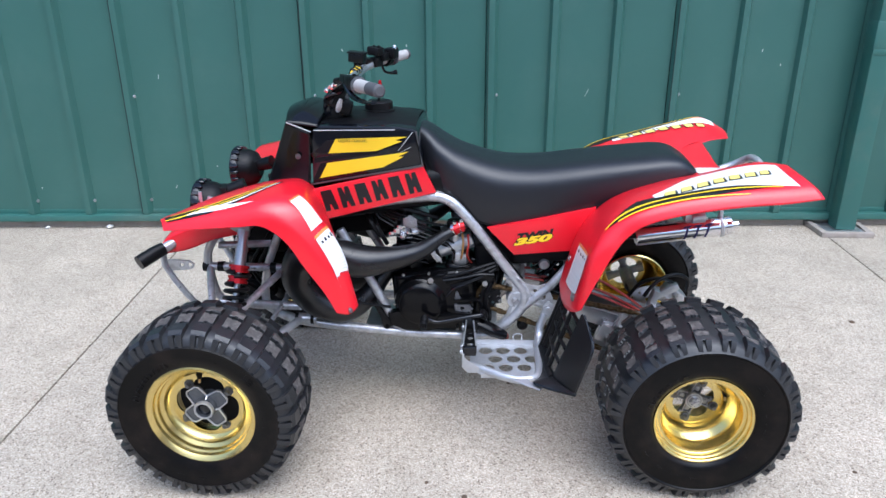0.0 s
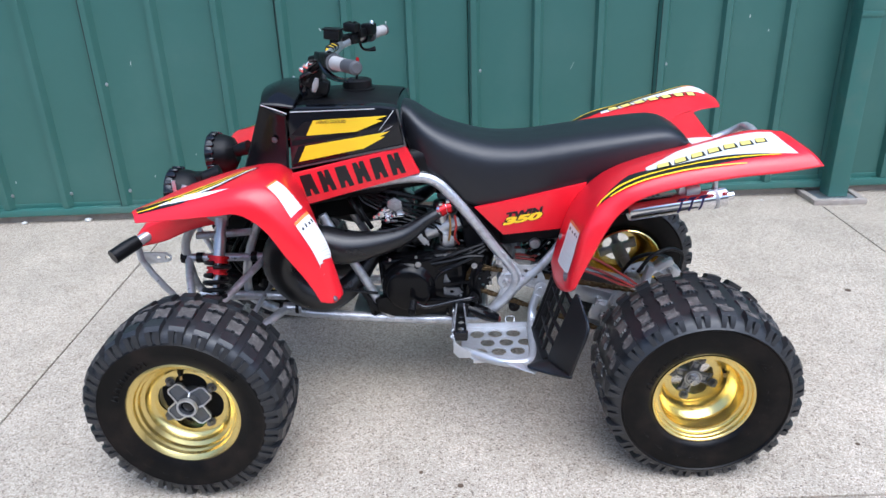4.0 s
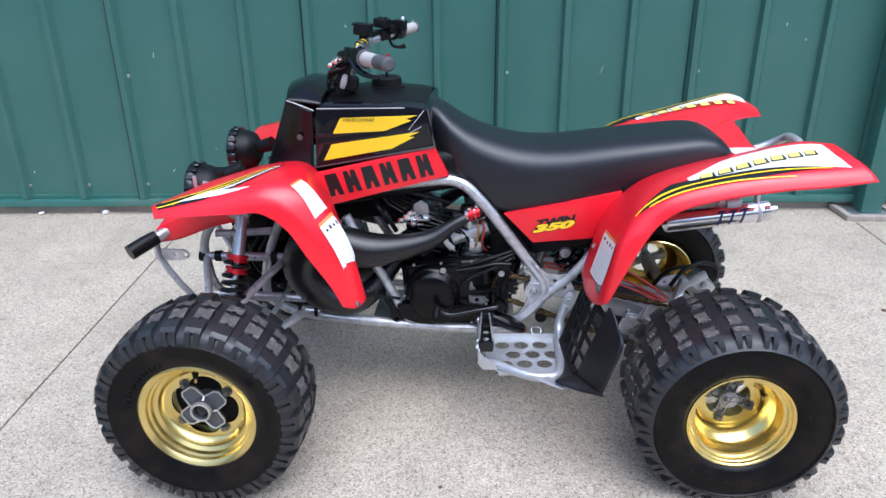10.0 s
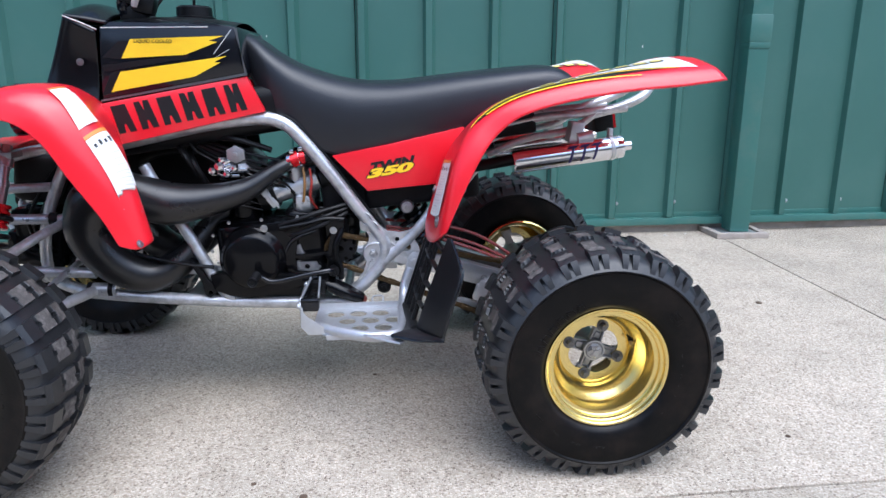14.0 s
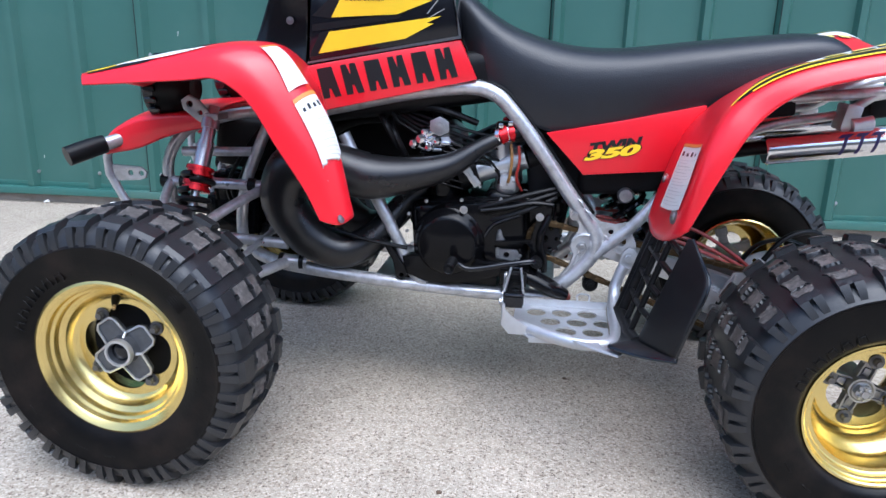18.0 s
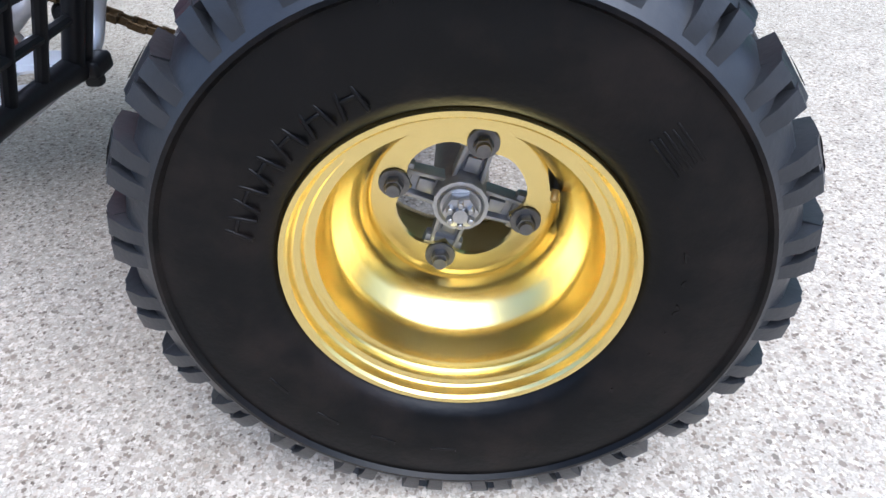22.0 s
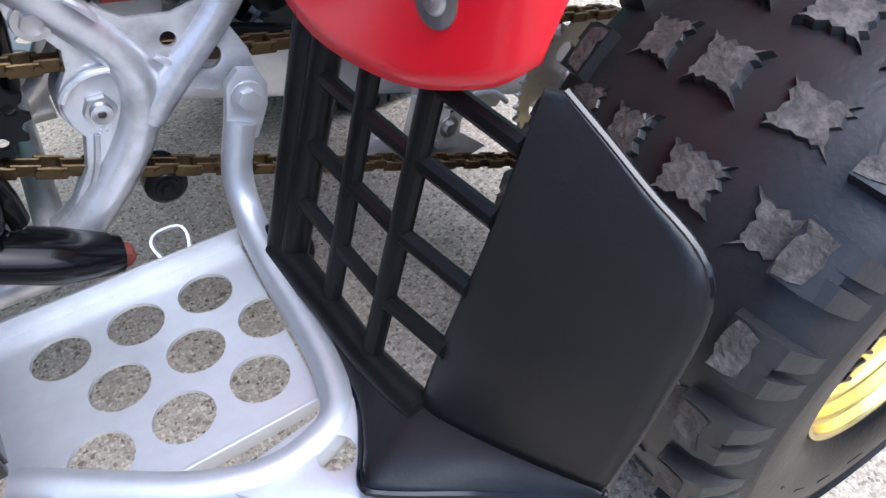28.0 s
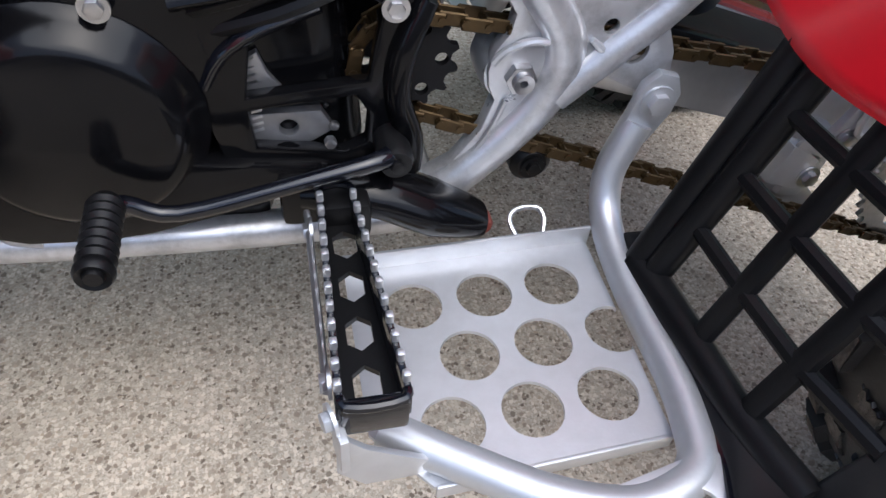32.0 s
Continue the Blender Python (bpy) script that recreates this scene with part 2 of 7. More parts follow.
def as_mesh(name, shape, mat, sharp=38):
    me = bpy.data.meshes.new(name)
    me.from_pydata(shape[0], [], shape[1])
    bm = bmesh.new()
    bm.from_mesh(me)
    bmesh.ops.recalc_face_normals(bm, faces=bm.faces)
    for f in bm.faces:
        f.smooth = True
    lim = radians(sharp)
    for e in bm.edges:
        if len(e.link_faces) == 2 and e.calc_face_angle(0.0) > lim:
            e.smooth = False
    bm.to_mesh(me)
    bm.free()
    me.materials.append(mat)
    return me


def part(name, shape, mat, parent, label="", sharp=38):
    ob = new(name, as_mesh(name, shape, mat, sharp))
    if parent is not None:
        # no deeper than thing, part, sub-part
        ob.parent = parent.parent if parent.parent and parent.parent.parent else parent
    if label:
        ob["label"] = label
    return ob


def shell(ob, t=0.004, offset=-1.0):
    s = ob.modifiers.new("thickness", "SOLIDIFY")
    s.thickness, s.offset = t, offset
    return ob


def bez(pts, n=6):
    """A smooth line through the points."""
    p = [Vector(q) for q in pts]
    if len(p) < 3:
        return p
    out = []
    for i in range(len(p) - 1):
        a, b, c, d = p[max(i - 1, 0)], p[i], p[i + 1], p[min(i + 2, len(p) - 1)]
        for k in range(n):
            t = k / n
            out.append(0.5 * ((2 * b) + (c - a) * t + (2 * a - 5 * b + 4 * c - d) * t * t + (3 * b - a - 3 * c + d) * t ** 3))
    return out + [p[-1]]


def tube(pts, r, n=10, smooth=5, flat=1.0):
    rs = r if isinstance(r, (list, tuple)) else [r] * len(pts)
    line = bez(pts, smooth) if smooth else [Vector(q) for q in pts]
    k = len(line) - 1
    rad = [np.interp(i / k * (len(pts) - 1), range(len(pts)), rs) for i in range(k + 1)]
    vs, fs = [], []
    up = Vector((0, 0, 1))
    for i, p in enumerate(line):
        d = (line[min(i + 1, k)] - line[max(i - 1, 0)]).normalized()
        if i == 0:
            side = d.cross(up if abs(d.z) < 0.9 else Vector((1, 0, 0))).normalized()
        side = (side - d * side.dot(d)).normalized()
        nor = side.cross(d)
        for j in range(n):
            a = 2 * math.pi * j / n
            vs.append(tuple(p + side * (math.cos(a) * rad[i]) + nor * (math.sin(a) * rad[i] * flat)))
        if i:
            fs += [((i - 1) * n + j, (i - 1) * n + (j + 1) % n, i * n + (j + 1) % n, i * n + j) for j in range(n)]
    fs += [tuple(range(n - 1, -1, -1)), tuple(k * n + j for j in range(n))]
    return vs, fs


def rod(a, b, r, n=12, r2=None):
    return tube([a, b], [r, r if r2 is None else r2], n, 0)


def lathe(profile, n=48, axis="y", centre=(0, 0, 0), closed=False):
    """Turns (radius, height) pairs about an axis."""
    vs, fs = [], []
    for r, h in profile:
        for j in range(n):
            a = 2 * math.pi * j / n
            c, s = r * math.cos(a), r * math.sin(a)
            p = {"y": (c, h, s), "x": (h, c, s), "z": (c, s, h)}[axis]
            vs.append((p[0] + centre[0], p[1] + centre[1], p[2] + centre[2]))
    m = len(profile)
    for i in range(m if closed else m - 1):
        i2 = (i + 1) % m
        fs += [(i * n + j, i * n + (j + 1) % n, i2 * n + (j + 1) % n, i2 * n + j) for j in range(n)]
    return vs, fs


def from_bm(bm):
    bm.verts.index_update()
    shape = [tuple(v.co) for v in bm.verts], [tuple(v.index for v in f.verts) for f in bm.faces]
    bm.free()
    return shape


def box(c, size, rot=(0, 0, 0), bevel=0.003, seg=2):
    bm = bmesh.new()
    bmesh.ops.create_cube(bm, size=1.0, matrix=pose(*c, *rot) @ Matrix.Diagonal((*size, 1)))
    if bevel:
        bmesh.ops.bevel(bm, geom=bm.edges[:], offset=min(bevel, min(size) * 0.45), segments=seg, affect="EDGES", profile=0.6)
    return from_bm(bm)


def slab(outline, t, holes=(), m=None, bevel=0.0):
    """A flat plate of thickness t from a 2D outline with holes, laid in the matrix's xy plane."""
    bm = bmesh.new()
    edges = []
    for loop in (outline, *holes):
        v = [bm.verts.new((x, y, 0)) for x, y in loop]
        edges += [bm.edges.new((v[i], v[(i + 1) % len(v)])) for i in range(len(v))]
    if holes:
        bmesh.ops.triangle_fill(bm, edges=edges, use_beauty=True, use_dissolve=False)
    else:
        bm.faces.new(bm.verts[:])
    res = bmesh.ops.extrude_face_region(bm, geom=bm.faces[:])
    bmesh.ops.translate(bm, vec=(0, 0, t), verts=[g for g in res["geom"] if isinstance(g, bmesh.types.BMVert)])
    bmesh.ops.recalc_face_normals(bm, faces=bm.faces)
    if bevel:
        es = [e for e in bm.edges if len(e.link_faces) == 2 and e.calc_face_angle(0) > 0.9]
        bmesh.ops.bevel(bm, geom=es, offset=bevel, segments=2, affect="EDGES", profile=0.6)
    if m is not None:
        bmesh.ops.transform(bm, matrix=m, verts=bm.verts)
    return from_bm(bm)


SIDE = Matrix(((1, 0, 0, 0), (0, 0, 1, 0), (0, 1, 0, 0), (0, 0, 0, 1)))  # plan x, y to the bike's x, z


def sideplate(outline, y, t, holes=(), bevel=0.0):
    """A plate seen from the side: outline in (x, z), from y inwards to y + t."""
    return slab(outline, t, holes, Matrix.Translation((0, y, 0)) @ SIDE, bevel)


def circle(c, r, n=24, squash=1.0, turn=0.0):
    return [(c[0] + r * math.cos(2 * math.pi * i / n + turn), c[1] + squash * r * math.sin(2 * math.pi * i / n + turn)) for i in range(n)]


def hexbolt(c, d, r=0.006, h=0.006, washer=True):
    """A bolt head at c that points along d."""
    q = Vector(d).to_track_quat("Z", "Y").to_matrix().to_4x4()
    m = Matrix.Translation(c) @ q
    s = slab(circle((0, 0), r, 6), h, (), m, 0.0008)
    if washer:
        s = join(s, slab(circle((0, 0), r * 1.55, 16), 0.002, (), m))
    return s


class Loft:
    """A smooth skin over rows of points."""

    def __init__(self, rows):
        self.p = np.array(rows, float)

    @staticmethod
    def spline(p, t):
        n = len(p) - 1
        x = min(max(t, 0.0), 1.0) * n
        i = min(int(x), n - 1)
        f = x - i
        a, b, c, d = p[max(i - 1, 0)], p[i], p[i + 1], p[min(i + 2, n)]
        return 0.5 * (2 * b + (c - a) * f + (2 * a - 5 * b + 4 * c - d) * f * f + (3 * b - a - 3 * c + d) * f ** 3)

    def at(self, u, v):
        return self.spline(np.array([self.spline(r, v) for r in self.p]), u)

    def skin(self, nu, nv):
        vs = [tuple(self.at(i / nu, j / nv)) for i in range(nu + 1) for j in range(nv + 1)]
        w = nv + 1
        return vs, [(i * w + j, i * w + j + 1, (i + 1) * w + j + 1, (i + 1) * w + j) for i in range(nu) for j in range(nv)]

    def strip(self, low, high, lift, n=24, k=3, toward=None):
        """A decal between two lines of (u, v), lifted off the skin."""
        def on(line, t):
            return np.array([np.interp(t, np.linspace(0, 1, len(line)), [q[i] for q in line]) for i in (0, 1)])
        vs = []
        for i in range(n + 1):
            a, b = on(low, i / n), on(high, i / n)
            for j in range(k + 1):
                u, v = a + (b - a) * j / k
                e = 1e-3
                p = self.at(u, v)
                nn = np.cross(self.at(min(u + e, 1), v) - self.at(max(u - e, 0), v), self.at(u, min(v + e, 1)) - self.at(u, max(v - e, 0)))
                nn /= np.linalg.norm(nn) + 1e-12
                if (nn[2] < -0.2 * abs(nn[0]) - 0.05) if toward is None else np.dot(nn, toward) < 0:
                    nn = -nn
                vs.append(tuple(p + nn * lift))
        w = k + 1
        return vs, [(i * w + j, i * w + j + 1, (i + 1) * w + j + 1, (i + 1) * w + j) for i in range(n) for j in range(k)]


def text_shape(word, size, depth, m, shear=0.0, bold=0.0):
    cu = bpy.data.curves.new("word", "FONT")
    cu.body, cu.size, cu.extrude, cu.shear, cu.align_x = word, size, depth, shear, "LEFT"
    cu.offset = bold
    ob = bpy.data.objects.new("word", cu)
    scene.collection.objects.link(ob)
    bpy.context.view_layer.update()
    me = bpy.data.meshes.new_from_object(ob.evaluated_get(bpy.context.evaluated_depsgraph_get()))
    shape = [tuple(m @ v.co) for v in me.vertices], [tuple(p.vertices) for p in me.polygons]
    bpy.data.objects.remove(ob)
    bpy.data.curves.remove(cu)
    bpy.data.meshes.remove(me)
    return shape


# ---- the yard: concrete slabs and the sheet-metal building ----
ground = part("ground", ([(-400, -400, -0.012), (400, -400, -0.012), (400, 400, -0.012), (-400, 400, -0.012)], [(0, 1, 2, 3)]), CONCRETE, None)
tagged(ground, "pale weathered exposed-aggregate concrete yard", "ground", kind="structure")
# joints: (where they cross the axis, slope)
XS = [(-7.856, 0.0), (-4.609, 0.0), (-1.375, -0.080), (1.890, 0.0), (5.132, 0.0), (8.379, 0.0), (11.626, 0.0)]
YS = [(1.78, 0.058), (-0.655, 0.050), (-3.2, 0.03), (-6.0, 0.0), (-9.0, 0.0)]


def crossing(i, j, dx, dy):
    (x0, a), (y0, b) = XS[i], YS[j]
    y = (y0 + b * x0) / (1 - a * b)
    return x0 + a * y + dx, y + dy


for i in range(len(XS) - 1):
    for j in range(len(YS) - 1):
        g = 0.0035
        part("slab", slab([crossing(i, j + 1, g, g), crossing(i + 1, j + 1, -g, g), crossing(i + 1, j, -g, -g), crossing(i, j, g, -g)], 0.0122, (), Matrix.Translation((0, 0, -0.0119)), 0.002), CONCRETE, ground)

WALL_Y, RIB, RIB0 = 1.600, 0.3125, 0.104
YAW = Matrix.Translation((0, WALL_Y, 0)) @ Matrix.Rotation(math.atan(0.058), 4, "Z") @ Matrix.Translation((0, -WALL_Y, 0))
wall = part("wall_north", box((0, WALL_Y + 0.11, 1.72), (24, 0.12, 3.28), (0, 0, 0), 0), DARKGAP, None)
tagged(wall, "dark green ribbed sheet-metal building wall", "wall", kind="structure")


def wall_sheet():
    """One sheet of three ribs, its overlapping seam first."""
    prof = []
    for k in range(3):
        x = k * RIB
        prof += [(x - 0.028, 0.0), (x - 0.017, -0.030), (x + 0.012, -0.030), (x + 0.031, 0.0)]
    prof += [(3 * RIB - 0.032, 0.0)]
    vs, fs = [], []
    for x, y in prof:
        vs += [(x, y, 0.0), (x, y, 3.2), (x, y + 0.003, 3.2), (x, y + 0.003, 0.0)]
    for i in range(len(prof) - 1):
        a, b = 4 * i, 4 * (i + 1)
        fs += [(a + k, b + k, b + (k + 1) % 4, a + (k + 1) % 4) for k in range(4)]
    fs += [(0, 1, 2, 3), (len(vs) - 4, len(vs) - 1, len(vs) - 2, len(vs) - 3)]
    return vs, fs


sheet = as_mesh("sheet", wall_sheet(), GREEN, 20)
screw = as_mesh("screw", join(lathe([(0.0, -0.008), (0.006, -0.006), (0.007, -0.002), (0.010, -0.0015), (0.010, 0.002)], 10)), STEEL)
for k in range(-6, 6):
    x = RIB0 + 3 * RIB * k
    ob = new("sheet", sheet)
    ob.parent, ob.location = wall, (x, WALL_Y + (0.0 if k % 2 else 0.0015), 0.082)
    part("lap_edge", box((x - 0.0185, WALL_Y - 0.0285, 1.68), (0.0022, 0.005, 3.2), (0, 0, 0), 0), DARKGAP, wall)
    for z in (0.717, 1.75, 2.7):
        ob = new("screw", screw)
        ob.parent, ob.location = wall, (x + 0.026, WALL_Y - 0.004, z)
    for r in range(3):
        ob = new("screw", screw)
        ob.parent, ob.location = wall, (x + RIB * r + 0.029, WALL_Y - 0.004, 0.156 + 0.004 * math.sin(5.0 * k + r))
rng = random.Random(8)
for k in range(26):
    x, z, h = rng.uniform(-2.6, 1.7), rng.uniform(0.2, 1.7), rng.uniform(0.008, 0.04)
    if abs((x - RIB0 + RIB / 2) % RIB - RIB / 2) < 0.05:
        continue
    part("scratch", box((x, WALL_Y - 0.001, z), (rng.uniform(0.0015, 0.004), 0.001, h), (0, rng.uniform(-35, 35), 0), 0), GREYINK, wall)
trim = part("trim", join(box((0, WALL_Y - 0.012, 0.061), (24, 0.05, 0.036), (0, 0, 0), 0.004), box((0, WALL_Y + 0.004, 0.088), (24, 0.012, 0.03), (6, 0, 0), 0.002)), GREENTRIM, None)
tagged(trim, "pale green sheet-metal base flashing along the wall", "trim", kind="structure")
footing = part("foundation", box((0, WALL_Y + 0.05, 0.02), (24, 0.09, 0.07), (0, 0, 0), 0.004), BOARD, None)
tagged(footing, "dirty weathered strip under the metal wall", "foundation", kind="structure")

for ob in (wall, trim, footing):
    ob.matrix_world = YAW

# Unseen, made-up wall: it cuts the low light from behind the camera.
south = part("unseen_wall_south", box((0, -8.0, 1.4), (26, 0.15, 2.8), (0, 0, 0), 0.01), BOARD, None)
tagged(south, "unseen plain wall added behind the camera to darken reflections", "wall", kind="structure")

post = tagged(new("post"), "dark green square steel post on a low frame beside the wall", "post")
part("shaft", box((2.0, 1.628, 1.62), (0.100, 0.10, 3.2), (0, 0, 0), 0.006), GREENTRIM, post)
part("sleeve", join(box((2.0, 1.626, 1.015), (0.110, 0.108, 0.13), (0, 0, 0), 0.008), box((2.0, 1.624, 0.94), (0.105, 0.104, 0.03), (4, 0, 0), 0.006)), GREENTRIM, post)
part("base_plate", box((1.99, 1.62, 0.012), (0.2, 0.15, 0.012), (0, 0, 0), 0.002), ALLOY, post)
for c, sz, rz in (((1.985, 1.520, 0.014), (0.27, 0.03, 0.028), 1), ((1.862, 1.625, 0.014), (0.032, 0.19, 0.028), 3), ((2.108, 1.610, 0.014), (0.03, 0.17, 0.026), -4)):
    part("skirt_board", box(c, sz, (0, 0, rz), 0.003), BOARD, post)

# ---- small things on the ground ----
PALESTONE = material("pale stone", (0.62, 0.60, 0.56), 0.8, vary=0.2, scale=120, bump=0.4, bscale=160)
LEAF = material("dry leaf", (0.10, 0.065, 0.04), 0.8, vary=0.4, scale=90)


def stone(x, y, size, mat, label, kind, flat=0.6):
    rng = random.Random(int(1000 * (x + 9)))
    bm = bmesh.new()
    bmesh.ops.create_icosphere(bm, subdivisions=2, radius=size)
    for v in bm.verts:
        v.co *= 1 + rng.uniform(-0.16, 0.16)
        v.co.z *= flat
    s = moved(from_bm(bm), Matrix.Translation((x, y, size * flat * 0.75)))
    tagged(part("pebble" if kind == "stone" else "leaf", s, mat, None), label, kind, "litter on the concrete")


stone(-1.982, 1.462, 0.020, PALESTONE, "pale rounded stone lying beside the wall", "stone")
stone(-2.323, 1.440, 0.014, PALESTONE, "small pale stone at the foot of the wall", "stone")
stone(0.049, -0.571, 0.008, LEAF, "small dark leaf fragment on the concrete", "leaf", 0.3)
stone(-0.056, -0.520, 0.006, LEAF, "tiny brown leaf crumb on the concrete", "leaf", 0.3)
stone(0.177, -0.005, 0.006, LEAF, "dark leaf crumb under the quad bike", "leaf", 0.3)
stone(1.130, -0.409, 0.006, LEAF, "small brown leaf crumb beside the rear tyre", "leaf", 0.35)
stone(1.550, 0.522, 0.011, LEAF, "curled dark brown leaf on the concrete", "leaf", 0.35)
stone(1.62, 1.60, 0.008, PALESTONE, "pale stone chip near the post", "stone", 0.4)
stone(1.74, 1.63, 0.006, PALESTONE, "small grey stone chip near the post", "stone", 0.4)

# ---- the quad bike ----
quad = tagged(new("quad_bike"), "red and black sport quad bike with gold rims, parked on concrete", "quad bike")
NEAR, FAR = -1, 1


def both(s, shape):
    """Shapes are drawn on the near side (y below 0); the far side is their mirror."""
    return shape if s == NEAR else mirrored(shape)


# ---- wheels ----
def tyre_shapes(R, carcass, pitches, rows, lug_w, lug_l, depth, half, star, shoulder, seed):
    """Carcass, tread blocks, their worn faces and shoulder lugs about the y axis; outer side at negative y."""
    rng = random.Random(seed)
    ring = max(i for i, p in enumerate(carcass[:len(carcass) // 2]) if p[1] == min(q[1] for q in carcass)) + 1
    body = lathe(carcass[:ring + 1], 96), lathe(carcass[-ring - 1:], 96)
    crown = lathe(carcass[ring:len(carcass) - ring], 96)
    blocks, faces = [], []
    for k in range(pitches):
        a0 = 2 * math.pi * k / pitches
        for y in rows[k % len(rows)]:
            a = a0
            base = np.interp(y, [-half, 0, half], [R - depth - 0.016, R - depth, R - depth - 0.016])
            l, w = lug_l * 0.5, lug_w * 0.5
            if star:
                side = [(-0.98, -0.95), (-0.74, -0.78), (-0.54, -0.88), (-0.36, -0.70), (-0.06, -0.82), (0.14, -0.68), (0.40, -0.84), (0.66, -0.78)]
                pts = []
                for q in range(4):
                    c, s = (1, 0, -1, 0)[q], (0, 1, 0, -1)[q]
                    for u, v in side:
                        f = 1.0 + rng.uniform(-0.10, 0.10)
                        u, v = u * f + 0.10 * v, v * f - 0.06 * u
                        pts.append(((u * c - v * s) * l, (u * s + v * c) * w))
            else:
                pts = [(-l, -w), (-l * 0.3, -w), (-l * 0.22, -w * 0.75), (l * 0.22, -w * 0.75), (l * 0.3, -w), (l, -w), (l, w), (l * 0.3, w), (l * 0.2, w * 0.8), (-l * 0.2, w * 0.8), (-l * 0.3, w), (-l, w)]
            n = len(pts)
            vs = []
            for lev, grow in ((0, 1.14), (1, 1.02), (2, 0.95)):
                for px, py in pts:
                    yy = y + py * grow
                    rr = (base - 0.006) if lev == 0 else np.interp(abs(yy), [0, half], [R, R - 0.017]) - (0.0014 if lev == 1 else 0.0)
                    aa = a + px * grow / R
                    vs.append((rr * math.cos(aa), yy, rr * math.sin(aa)))
            fs = [(m * n + i, m * n + (i + 1) % n, (m + 1) * n + (i + 1) % n, (m + 1) * n + i) for i in range(n) for m in (0, 1)]
            blocks.append((vs, fs + [tuple(range(2 * n, 3 * n))]))
            lift = 1 + 0.0004 / R
            faces.append(([(p[0] * lift, p[1], p[2] * lift) for p in vs[2 * n:]], [tuple(range(n))]))
    lugs = []
    for side in (-1, 1):
        for k in range(pitches):
            a0 = 2 * math.pi * (k + (0.0 if side < 0 else 0.5)) / pitches
            for da, wd, prof in shoulder:
                vs = []
                wob = rng.uniform(-0.0006, 0.0006)
                for r0, y0, grow in prof:
                    for sgn in (-1, 1):
                        aa = a0 + (da + wob + sgn * wd * grow) / R
                        vs.append((r0 * math.cos(aa), side * y0, r0 * math.sin(aa)))
                m = len(prof)
                fs = [(2 * i, 2 * i + 1, 2 * ((i + 1) % m) + 1, 2 * ((i + 1) % m)) for i in range(m)]
                fs += [tuple(2 * i for i in range(m)), tuple(2 * i + 1 for i in reversed(range(m)))]
                lugs.append((vs, fs))
                if star and da == 0.0:
                    # the pad's worn top
                    ragged = [(u, f) for f, us in ((0.06, (-0.9, -0.5, -0.3, 0.2, 0.45, 0.9)), (0.55, (0.85,)), (0.95, (0.7, 0.3, 0.0, -0.4, -0.75)), (0.5, (-0.9,))) for u in us]
                    (r1, y1, _), (r2, y2, _) = prof[2], prof[1]
                    tops = []
                    for u, f in ragged:
                        f = min(1.0, max(0.02, f + rng.uniform(-0.14, 0.14)))
                        rr, yy, aa = r1 + (r2 - r1) * f + 0.0006, y1 + (y2 - y1) * f, a0 + u * wd / R
                        tops.append((rr * math.cos(aa), side * yy, rr * math.sin(aa)))
                    faces.append((tops, [tuple(range(len(tops)))]))
    return body, crown, join(*blocks), join(*faces), join(*lugs)


def quatrefoil(r, lobe, n=10, turn=0.0):
    pts = []
    for k in range(4):
        a = turn + k * math.pi / 2
        for i in range(n):
            t = i / n - 0.5
            rr = r * (1 - lobe * (2 * abs(t)) ** 3)
            pts.append((rr * math.cos(a + t * math.pi / 2), rr * math.sin(a + t * math.pi / 2)))
    return pts


REAR_CARCASS = [(0.119, -0.112), (0.1255, -0.123), (0.130, -0.132), (0.140, -0.1385), (0.160, -0.1435), (0.184, -0.1445), (0.2015, -0.1430), (0.2040, -0.1468), (0.2070, -0.1462), (0.2110, -0.1430), (0.2195, -0.1380), (0.2280, -0.1275), (0.2350, -0.102), (0.2405, 0.0)]
REAR_CARCASS += [(r, -y) for r, y in reversed(REAR_CARCASS[:-1])]
FRONT_CARCASS = [(0.130, -0.075), (0.141, -0.082), (0.160, -0.094), (0.185, -0.100), (0.205, -0.101), (0.212, -0.1035), (0.216, -0.100), (0.234, -0.0945), (0.2435, -0.082), (0.249, -0.055), (0.2535, 0.0)]
FRONT_CARCASS += [(r, -y) for r, y in reversed(FRONT_CARCASS[:-1])]


